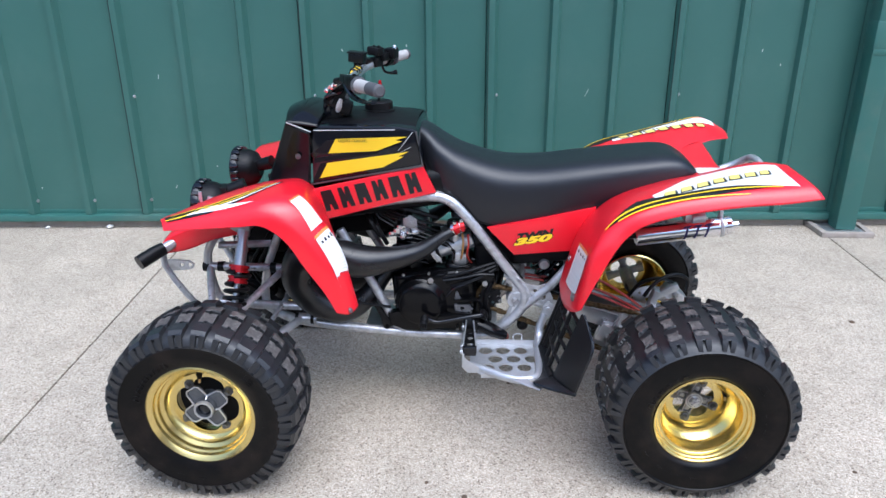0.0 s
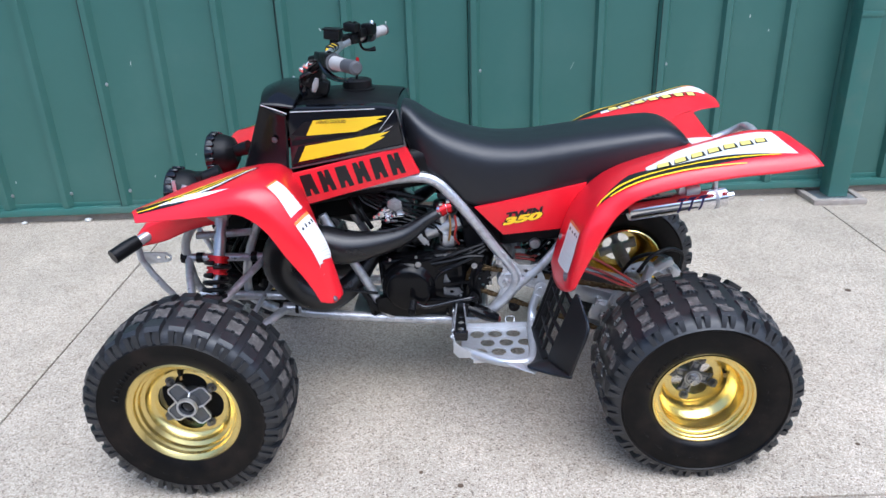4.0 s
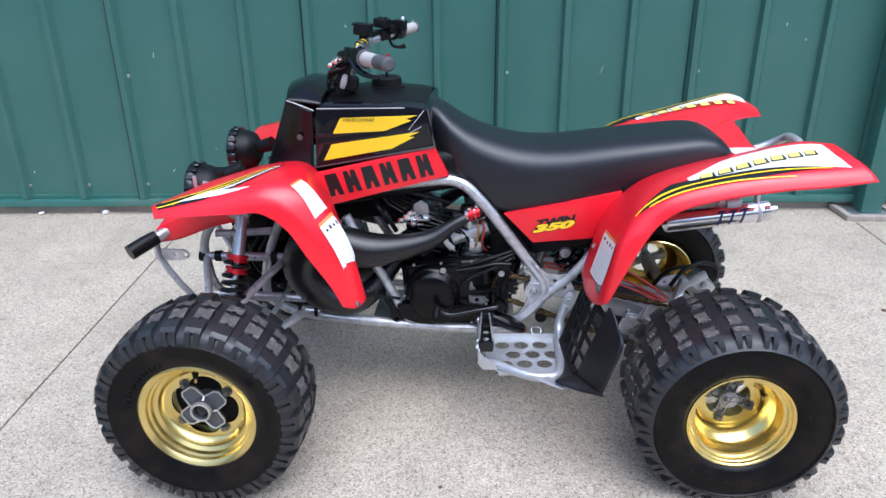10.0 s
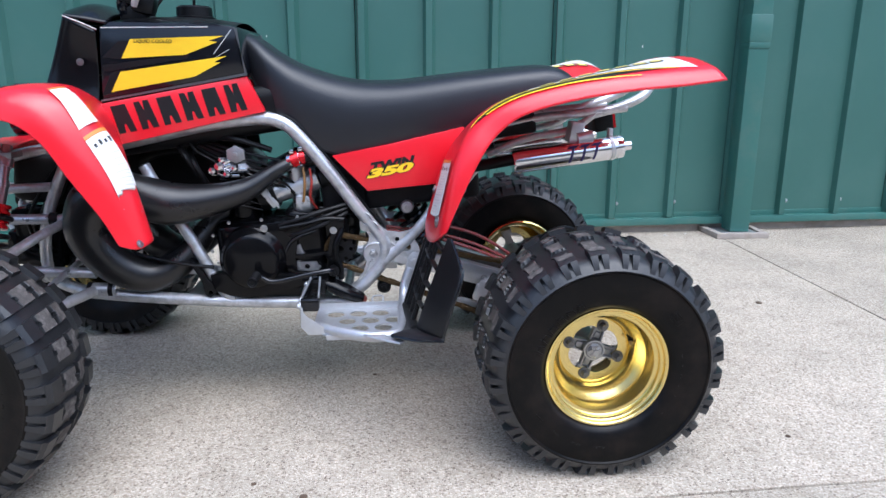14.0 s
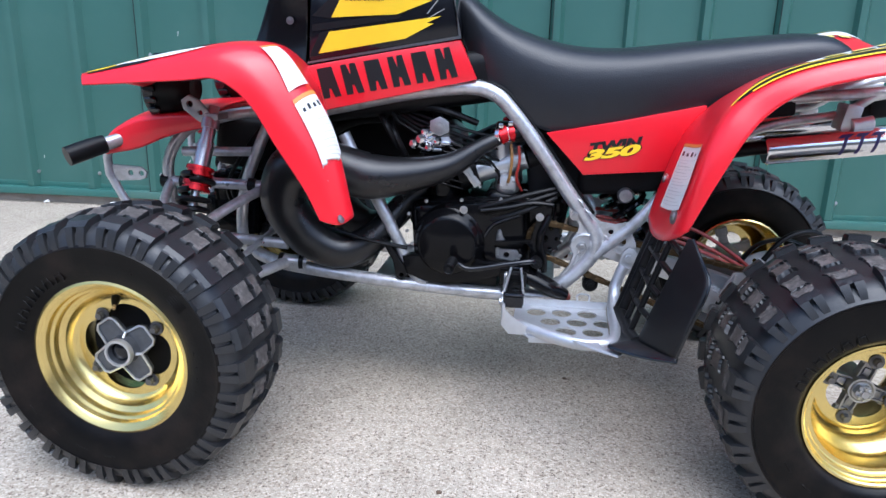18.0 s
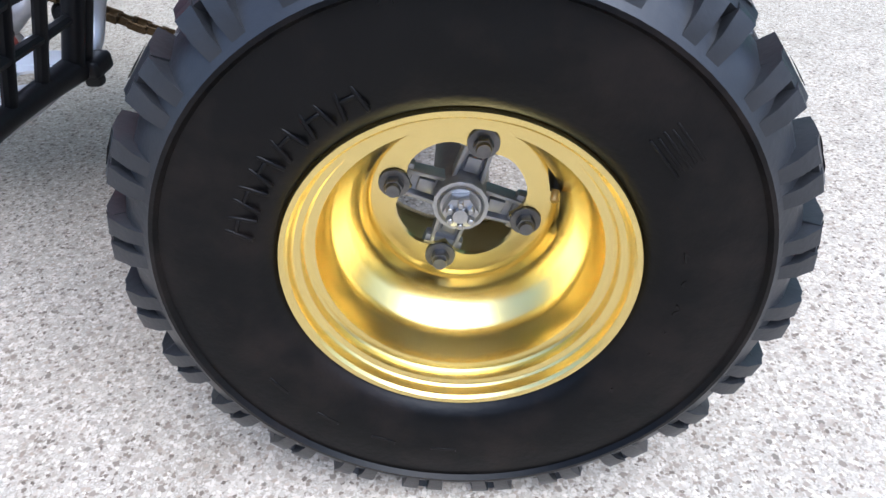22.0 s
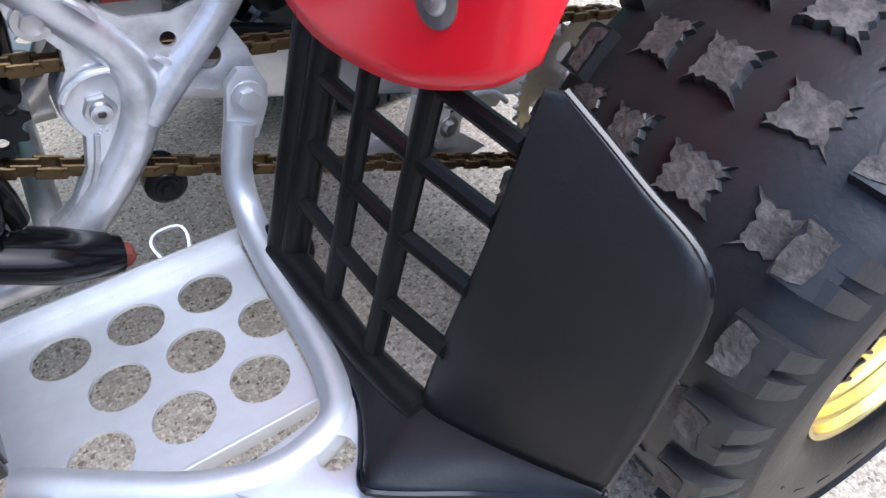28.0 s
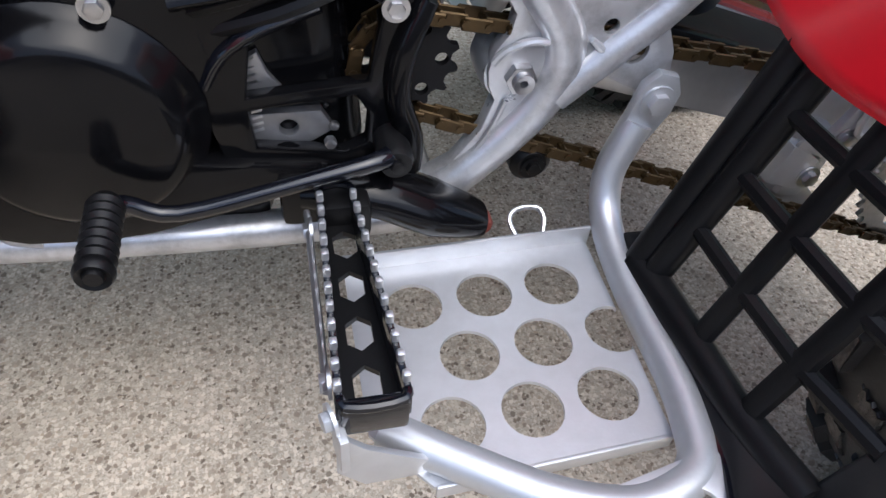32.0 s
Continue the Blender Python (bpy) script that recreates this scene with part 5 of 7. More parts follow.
part("power_valve_plate", join(sideplate([(-0.149, 0.634), (-0.128, 0.644), (-0.109, 0.634), (-0.107, 0.612), (-0.128, 0.602), (-0.149, 0.612)], -0.146, 0.010, (), 0.003), hexbolt((-0.128, -0.148, 0.623), (0, -1, 0), 0.007, 0.005)), CAST, eng, "square grey cover plate")
for k, (a, b) in enumerate((((-0.26, -0.12, 0.64), (-0.22, -0.135, 0.575)), ((-0.245, -0.10, 0.63), (-0.20, -0.13, 0.55)), ((-0.20, -0.11, 0.66), (-0.05, -0.12, 0.63)))):
    part("hose", tube([a, ((a[0] + b[0]) / 2, min(a[1], b[1]) - 0.015, (a[2] + b[2]) / 2 + 0.012), b], 0.007, 8, 4), BLACK, eng)
# carburettors
for y in (-0.105, 0.045):
    c = part("carburettor", join(rod((-0.045, y, 0.525), (0.055, y, 0.560), 0.024, 20), rod((0.012, y, 0.50), (-0.002, y, 0.605), 0.019, 18), lathe([(0.0, 0.482), (0.021, 0.482), (0.026, 0.488), (0.026, 0.515), (0.02, 0.52)], 18, "z", (0.018, y, 0)), box((0.02, y - 0.024, 0.507), (0.034, 0.012, 0.03), (0, 0, 0), 0.003)), ALLOY, quad, "cast aluminium carburettor")
    for k in range(3):
        part("carb_screw", hexbolt((0.006 + 0.013 * k, y - 0.031, 0.500 + 0.006 * k), (0, -1, 0), 0.0035, 0.003, False), STEEL, c)
    part("intake_boot", rod((-0.085, y, 0.511), (-0.045, y, 0.525), 0.031, 20), BLACK, c)
    part("air_boot", tube([(0.055, y, 0.560), (0.10, y * 0.9, 0.572), (0.16, y * 0.75 + MID * 0.25, 0.585)], [0.027, 0.03, 0.036], 18, 3), BLACK, c)
    part("carb_cap", lathe([(0.0, 0.622), (0.017, 0.620), (0.0205, 0.612), (0.0205, 0.598)], 18, "z", (-0.003, y, 0)), BLACK, c)
part("fuel_line", tube([(0.024, -0.140, 0.592), (0.027, -0.146, 0.560), (0.024, -0.142, 0.525), (0.020, -0.135, 0.508)], 0.0032, 8, 4), BRONZE, quad, "amber fuel line")
part("fuel_line", tube([(0.040, -0.146, 0.590), (0.043, -0.144, 0.555), (0.038, -0.138, 0.520), (0.05, -0.12, 0.49)], 0.003, 8, 4), REDHOSE, quad)
part("clutch_lever", join(box((-0.058, -0.128, 0.517), (0.018, 0.016, 0.048), (0, -38, 0), 0.003), box((-0.051, -0.134, 0.513), (0.004, 0.010, 0.046), (0, -38, 0), 0.001), box((-0.065, -0.134, 0.521), (0.004, 0.010, 0.046), (0, -38, 0), 0.001)), ALLOY, quad, "ribbed aluminium lever block")
for k in range(5):
    part("cable", tube([(-0.30 + 0.01 * k, MID - 0.02 * k, 0.75), (-0.22, -0.09 - 0.010 * k, 0.66 - 0.008 * k), (-0.10 + 0.02 * k, -0.125, 0.622 - 0.02 * k), (0.0, -0.115 - 0.004 * k, 0.60 - 0.024 * k)], 0.0035, 6, 4), BLACK, quad)
part("airbox", box((0.30, MID, 0.575), (0.28, 0.20, 0.15), (0, -6, 0), 0.018, 3), BLACK_MATT, quad, "matt black airbox under the seat")
part("airbox_duct", box((0.140, MID, 0.560), (0.17, 0.18, 0.16), (0, -8, 0), 0.022, 3), BLACK_MATT, quad, "matt black intake duct")
part("gearbox", box((0.085, MID + 0.02, 0.425), (0.13, 0.15, 0.13), (0, 10, 0), 0.025, 3), CASE, eng, "black gearbox housing")
radiator = part("radiator", box((-0.43, MID, 0.50), (0.035, 0.20, 0.24), (0, 12, 0), 0.006), BLACK_MATT, quad, "matt black radiator")
for k in range(13):
    part("radiator_fin", box((-0.452, MID, 0.40 + 0.016 * k), (0.006, 0.18, 0.003), (0, 12, 0), 0), BLACK_MATT, radiator)
# Made-up black sheet, added so the far red fender doesn't show through.
part("view_block", box((-0.260, 0.062, 0.600), (0.31, 0.008, 0.15), (0, -6, 0), 0.004), BLACK_MATT, quad, "made-up black sheet hiding the far fender")
part("radiator_hose", tube([(-0.415, MID + 0.03, 0.590), (-0.34, MID + 0.02, 0.622), (-0.25, MID, 0.630), (-0.165, MID - 0.01, 0.612)], 0.018, 12, 4), BLACK, quad, "black rubber radiator hose")
part("fuel_tank_underside", box((-0.215, MID, 0.700), (0.44, 0.22, 0.11), (0, -9, 0), 0.03, 3), BLACK, quad, "black underside of the fuel tank")

# ---- exhausts ----
pipe = [(-0.150, -0.075, 0.500), (-0.215, -0.10, 0.440), (-0.270, -0.128, 0.372), (-0.340, -0.150, 0.338), (-0.415, -0.168, 0.372), (-0.462, -0.182, 0.450), (-0.440, -0.192, 0.525), (-0.380, -0.194, 0.543), (-0.275, -0.194, 0.519), (-0.185, -0.190, 0.525), (-0.100, -0.182, 0.547), (-0.040, -0.172, 0.585), (0.000, -0.162, 0.606)]
rad = [0.022, 0.026, 0.033, 0.040, 0.046, 0.050, 0.051, 0.051, 0.050, 0.037, 0.026, 0.017, 0.0135]
for s in (NEAR, FAR):
    p = part("expansion_chamber", both(s, tube(pipe, rad, 24, 6)), PIPE, quad, "satin black expansion chamber pipe", 60)
    part("coupler", both(s, tube([(-0.002, -0.161, 0.608), (0.012, -0.156, 0.614), (0.027, -0.151, 0.617)], 0.0180, 18, 2)), REDPART, p, "red silicone pipe coupler")
    for q in ((0.003, -0.159, 0.611), (0.022, -0.153, 0.616)):
        part("hose_clamp", both(s, join(tube([(q[0] - 0.004, q[1] + 0.0015, q[2] - 0.001), (q[0] + 0.004, q[1] - 0.0015, q[2] + 0.001)], 0.0198, 18, 0), box((q[0], q[1] - 0.008, q[2] + 0.021), (0.010, 0.014, 0.009), (0, 0, 0), 0.002))), CHROME, p)
    part("stinger", both(s, tube([(0.022, -0.153, 0.616), (0.045, -0.146, 0.618), (0.12, -0.120, 0.615), (0.26, -0.115, 0.585), (0.40, -0.150, 0.590), (0.515, -0.180, 0.612)], 0.0135, 12, 4)), BLACK, p)
    a, b = Vector((0.512, -0.184, 0.606)), Vector((0.758, -0.176, 0.639))
    sil = part("silencer", both(s, join(tube([a, a.lerp(b, 0.02), a.lerp(b, 0.98), b], [0.0245, 0.0275, 0.0275, 0.026], 28, 0), rod(b, b + (b - a).normalized() * 0.014, 0.0265, 24), rod(b, b + (b - a).normalized() * 0.036, 0.0125, 18, 0.011))), CHROME, quad, "polished aluminium silencer with a dark blue mark")
    part("mounting_strap", both(s, join(rod(a.lerp(b, 0.93), a.lerp(b, 0.965), 0.0290, 24), box(tuple(a.lerp(b, 0.95) + Vector((0, 0.01, 0.035))), (0.010, 0.018, 0.02), (0, 0, 0), 0.002))), ALLOY, sil)
    for k in range(3):
        for (t0, t1, a0, a1) in ((0.52 + 0.115 * k, 0.545 + 0.115 * k, -0.7, 0.75), (0.50 + 0.115 * k, 0.585 + 0.115 * k, 0.55, 0.8)):
            vs = []
            for i in range(5):
                for j in range(2):
                    th = a0 + (a1 - a0) * i / 4
                    c = a.lerp(b, t0 + (t1 - t0) * j + 0.035 * i / 4)
                    vs.append((c.x, c.y - 0.0281 * math.cos(th), c.z + 0.0281 * math.sin(th)))
            part("logo_bar", both(s, (vs, [(2 * i, 2 * i + 1, 2 * i + 3, 2 * i + 2) for i in range(4)])), PURPLE, sil)
    sub = part("subframe", both(s, tube([(0.36, -0.115, 0.60), (0.45, -0.118, 0.665), (0.56, -0.120, 0.700), (0.70, -0.115, 0.715), (0.80, -0.112, 0.728)], 0.011, 12, 3)), SILVER, quad, "silver rear subframe tube")
    part("subframe_brace", both(s, tube([(0.46, -0.135, 0.618), (0.55, -0.132, 0.655), (0.66, -0.122, 0.675), (0.72, -0.116, 0.712)], 0.009, 10, 3)), SILVER, quad)
    part("silencer_bracket", both(s, join(box((0.665, -0.150, 0.672), (0.03, 0.05, 0.05), (0, 10, 0), 0.004), rod((0.665, -0.18, 0.66), (0.70, -0.18, 0.668), 0.012))), ALLOY, quad)
grab = [(0.70, -0.112, 0.708), (0.78, -0.112, 0.728), (0.835, -0.108, 0.752), (0.862, -0.090, 0.776), (0.868, -0.060, 0.790), (0.868, 0.0, 0.790), (0.860, 0.028, 0.778), (0.832, 0.048, 0.756), (0.78, 0.052, 0.735), (0.70, 0.052, 0.708)]
part("grab_bar", tube(grab, 0.0115, 12, 4), SILVER, quad, "silver rear grab bar")
tl = part("tail_lamp", box((0.755, MID, 0.690), (0.05, 0.11, 0.045), (0, -10, 0), 0.008), BLACK, quad, "black tail lamp housing")
part("lamp_lens", box((0.782, MID, 0.694), (0.008, 0.10, 0.036), (0, -10, 0), 0.003), REDPART, tl)

# ---- swingarm, chain, axle ----
for s in (NEAR, FAR):
    a, b = Vector((0.215, -0.098, 0.382)), Vector((0.615, -0.098, 0.262))
    mid, ang = (a + b) / 2, math.degrees(math.atan2(a.z - b.z, b.x - a.x))
    arm = part("swingarm", both(s, join(box(tuple(mid), ((b - a).length, 0.034, 0.050), (0, ang, 0), 0.006, 2))), ALLOY, quad, "bare aluminium box swingarm")
    part("arm_bracket", both(s, join(box((0.476, -0.131, 0.280), (0.036, 0.034, 0.038), (0, ang * 0.4, 0), 0.003), box((0.482, -0.128, 0.250), (0.026, 0.024, 0.050), (0, 8, 0), 0.004), box((0.478, -0.120, 0.290), (0.05, 0.02, 0.02), (0, ang, 0), 0.003))), PLATE, arm)
    # A dark disc on the face paints the shade inside the bracket's hole.
    part("bracket_hole_shade", both(s, lathe([(0.0, -0.1484), (0.0085, -0.1484), (0.0085, -0.145)], 16, "y", (0.477, 0, 0.281))), DARKGAP, arm)
    part("arm_bolt", both(s, hexbolt((0.46, -0.116, 0.305), (0, -1, 0), 0.006, 0.005)), STEEL, arm)
part("arm_bridge", box((0.30, MID, 0.360), (0.06, 0.14, 0.055), (0, 17, 0), 0.01), PLATE, quad)
# Made-up dark plate that hides the bright far swingarm leg.
part("arm_filler", box((0.420, MID, 0.338), (0.30, 0.105, 0.012), (0, 16.7, 0), 0.004), DARKFILL, quad, "added dark filler plate between the swingarm legs")
part("axle_carrier", join(rod((0.641, -0.10, 0.247), (0.641, 0.05, 0.247), 0.048, 28), box((0.59, MID, 0.262), (0.07, 0.13, 0.07), (0, 17, 0), 0.012)), ALLOY, quad, "aluminium axle carrier")
part("axle", rod((0.652, -0.42, 0.2405), (0.622, 0.41, 0.243), 0.0165, 20), STEEL, quad, "steel rear axle")


def gear(c, r, teeth, y, t, hole):
    o = []
    for k in range(teeth):
        for f, rr in ((0.0, r - 0.006), (0.25, r - 0.005), (0.42, r), (0.58, r), (0.75, r - 0.005)):
            a = 2 * math.pi * (k + f) / teeth
            o.append((c[0] + rr * math.cos(a), c[1] + rr * math.sin(a)))
    return sideplate(o, y, t, [circle(c, hole, 24)] + [circle((c[0] + r * 0.68 * math.cos(a), c[1] + r * 0.68 * math.sin(a)), r * 0.13, 12) for a in np.linspace(0, 2 * math.pi, 7)[:6]])


part("rear_sprocket", gear((0.645, 0.2425), 0.090, 40, -0.148, 0.005, 0.040), STEEL, quad, "toothed steel rear sprocket")
part("front_sprocket", gear((0.105, 0.394), 0.038, 14, -0.148, 0.006, 0.008), BLACK_MATT, quad, "oily front sprocket")
part("brake_disc", sideplate(circle((0.641, 0.247), 0.092, 40), 0.075, 0.004, [circle((0.641, 0.247), 0.05, 24)] + [circle((0.641 + 0.076 * math.cos(a), 0.247 + 0.076 * math.sin(a)), 0.005, 8) for a in np.linspace(0, 6.28, 19)[:18]]), STEEL, quad, "drilled steel brake disc")
cal = part("brake_caliper", join(box((0.705, 0.055, 0.325), (0.075, 0.055, 0.045), (0, 40, 0), 0.010), box((0.67, 0.02, 0.345), (0.09, 0.02, 0.022), (0, -30, 0), 0.005), box((0.625, -0.02, 0.335), (0.022, 0.03, 0.07), (0, 15, 0), 0.005)), ALLOY, quad, "aluminium brake caliper")
part("caliper_bolt", hexbolt((0.705, 0.028, 0.33), (0, -1, 0), 0.007), STEEL, cal)
part("brake_hose", tube([(0.60, 0.0, 0.335), (0.64, 0.01, 0.385), (0.70, 0.03, 0.40), (0.745, 0.05, 0.375), (0.748, 0.06, 0.33)], 0.0065, 10, 5), BLACK, quad, "black brake hose")
part("disc_guard", tube([(0.56, 0.06, 0.30), (0.60, 0.06, 0.355), (0.66, 0.06, 0.372), (0.72, 0.06, 0.352)], 0.012, 8, 4, 0.35), BLACK, quad)
for k in (0, 1, 3):
    part("red_hose", tube([(0.215, -0.075 + 0.012 * k, 0.425 + 0.006 * k), (0.33, -0.072 + 0.016 * k, 0.405 + 0.008 * k), (0.45, -0.070 + 0.018 * k, 0.366 + 0.010 * k * (k % 2)), (0.55, -0.072 + 0.02 * k, 0.322 + 0.004 * k), (0.60, -0.06 + 0.02 * k, 0.292)], 0.0042, 8, 4), REDHOSE, quad, "red rubber hose")


def chain_line():
    """Points along the chain loop round both sprockets."""
    (x0, z0, r0), (x1, z1, r1) = (0.105, 0.394, 0.035), (0.645, 0.2425, 0.086)
    d = math.hypot(x1 - x0, z1 - z0)
    base, off = math.atan2(z1 - z0, x1 - x0), math.asin((r1 - r0) / d)
    tu, tl_ = base + math.pi / 2 + off, base - math.pi / 2 - off
    pts = [(x0 + r0 * math.cos(t), z0 + r0 * math.sin(t)) for t in np.linspace(tu, tl_ + 2 * math.pi, 9)]
    pts += [(x1 + r1 * math.cos(t), z1 + r1 * math.sin(t)) for t in np.linspace(tl_, tu, 21)]
    return pts + [pts[0]]


line = chain_line()
seg = [0.0]
for p, q in zip(line, line[1:]):
    seg.append(seg[-1] + math.hypot(q[0] - p[0], q[1] - p[1]))
count = int(seg[-1] / 0.0159)
count -= count % 2
links = []
for k in range(count):
    f = seg[-1] * k / count
    g = seg[-1] * ((k + 1) % count if k + 1 < count else count) / count
    P = [np.interp(f, seg, [p[i] for p in line]) for i in (0, 1)]
    Q = [np.interp(g, seg, [p[i] for p in line]) for i in (0, 1)]
    an = math.degrees(math.atan2(P[1] - Q[1], Q[0] - P[0]))
    c = ((P[0] + Q[0]) / 2, (P[1] + Q[1]) / 2)
    for y in (-0.1550, -0.1370) if k % 2 else (-0.1510, -0.1410):
        links.append(box((c[0], y, c[1]), (0.0205, 0.002, 0.0098), (0, an, 0), 0.0009, 1))
    links.append(rod((P[0], -0.1572, P[1]), (P[0], -0.1348, P[1]), 0.0030, 8))
tagged(part("chain", join(*links), CHAIN, quad, "gold drive chain with dark grease", 30), kind="stuff")
part("chain_slider", box((0.30, -0.120, 0.395), (0.16, 0.012, 0.010), (0, 16, 0), 0.003), BLACK, quad)
part("chain_guide", sideplate([(0.40, 0.262), (0.50, 0.232), (0.53, 0.205), (0.50, 0.198), (0.42, 0.228), (0.38, 0.252)], -0.132, 0.006, (), 0.001), PLATE, quad, "aluminium chain guide")
part("chain_roller", join(lathe([(0.0, -0.152), (0.012, -0.152), (0.017, -0.147), (0.017, -0.120), (0.0, -0.12)], 20, "y", (0.209, 0, 0.298)), hexbolt((0.209, -0.152, 0.298), (0, -1, 0), 0.006)), BLACK, quad, "black chain roller")
# rear damper
sh0, sh1 = Vector((0.345, MID - 0.01, 0.360)), Vector((0.215, MID - 0.01, 0.560))
dm = part("rear_damper", join(rod(sh0, sh0.lerp(sh1, 0.5), 0.012), rod(sh0.lerp(sh1, 0.45), sh1, 0.022), rod(sh0.lerp(sh1, 0.08), sh0.lerp(sh1, 0.12), 0.034)), BLACK, quad, "black rear shock absorber")
ax = (sh1 - sh0).normalized()
e1 = ax.cross(Vector((0, 1, 0))).normalized()
e2 = ax.cross(e1)
coil = [tuple(sh0.lerp(sh1, 0.12 + 0.76 * t) + e1 * (0.042 * math.cos(44 * t)) + e2 * (0.042 * math.sin(44 * t))) for t in np.linspace(0, 1, 100)]
part("spring", tube(coil, 0.0072, 8, 0), BLACK_GLOSS, dm, "gloss black coil spring")
part("reservoir", rod((0.318, -0.105, 0.452), (0.345, -0.085, 0.405), 0.022, 20), BLACK, dm)
part("damper_link", join(tube([(0.318, -0.125, 0.440), (0.345, -0.125, 0.474), (0.378, -0.124, 0.512), (0.420, -0.122, 0.566), (0.445, -0.120, 0.600)], [0.013, 0.015, 0.011, 0.012, 0.010], 12, 3), lathe([(0.008, -0.142), (0.014, -0.142), (0.015, -0.136), (0.015, -0.112)], 20, "y", (0.396, 0, 0.538))), SILVER, quad, "scuffed silver link under the rear fender")
part("link_eye", lathe([(0.0, -0.139), (0.009, -0.1395), (0.009, -0.13)], 16, "y", (0.396, 0, 0.538)), BLACK, quad)
# cast plate and block on the arm, behind the heel guard
cp = part("chain_adjuster", join(sideplate([(0.478, 0.300), (0.500, 0.345), (0.560, 0.352), (0.566, 0.330), (0.552, 0.290), (0.530, 0.262), (0.500, 0.272)], -0.150, 0.008, (), 0.002), tube([(0.504, -0.154, 0.342), (0.498, -0.156, 0.308), (0.540, -0.156, 0.296), (0.560, -0.154, 0.346)], 0.0034, 8, 3), tube([(0.496, -0.155, 0.290), (0.522, -0.155, 0.284), (0.538, -0.155, 0.268)], 0.0030, 8, 2)), PLATE, quad, "cast aluminium chain adjuster plate")
part("adjuster_bolt", hexbolt((0.494, -0.151, 0.300), (0, -1, 0), 0.0065, 0.006), STEEL, cp)
gb = part("guide_block", join(box((0.450, -0.150, 0.277), (0.036, 0.020, 0.040), (0, 18, 0), 0.003), box((0.462, -0.158, 0.298), (0.040, 0.004, 0.016), (0, 30, 0), 0.001)), PLATE, quad, "bare aluminium chain guide block")
part("guide_bolt", hexbolt((0.466, -0.161, 0.268), (0, -1, 0), 0.0070, 0.007), STEEL, gb)
part("adjuster_knob", join(lathe([(0.0, -0.140), (0.013, -0.139), (0.0165, -0.134), (0.0165, -0.124)], 24, "y", (0.267, 0, 0.494)), lathe([(0.004, -0.1415), (0.0065, -0.141), (0.007, -0.139)], 12, "y", (0.267, 0, 0.494))), CAST, dm, "grey knurled adjuster knob")

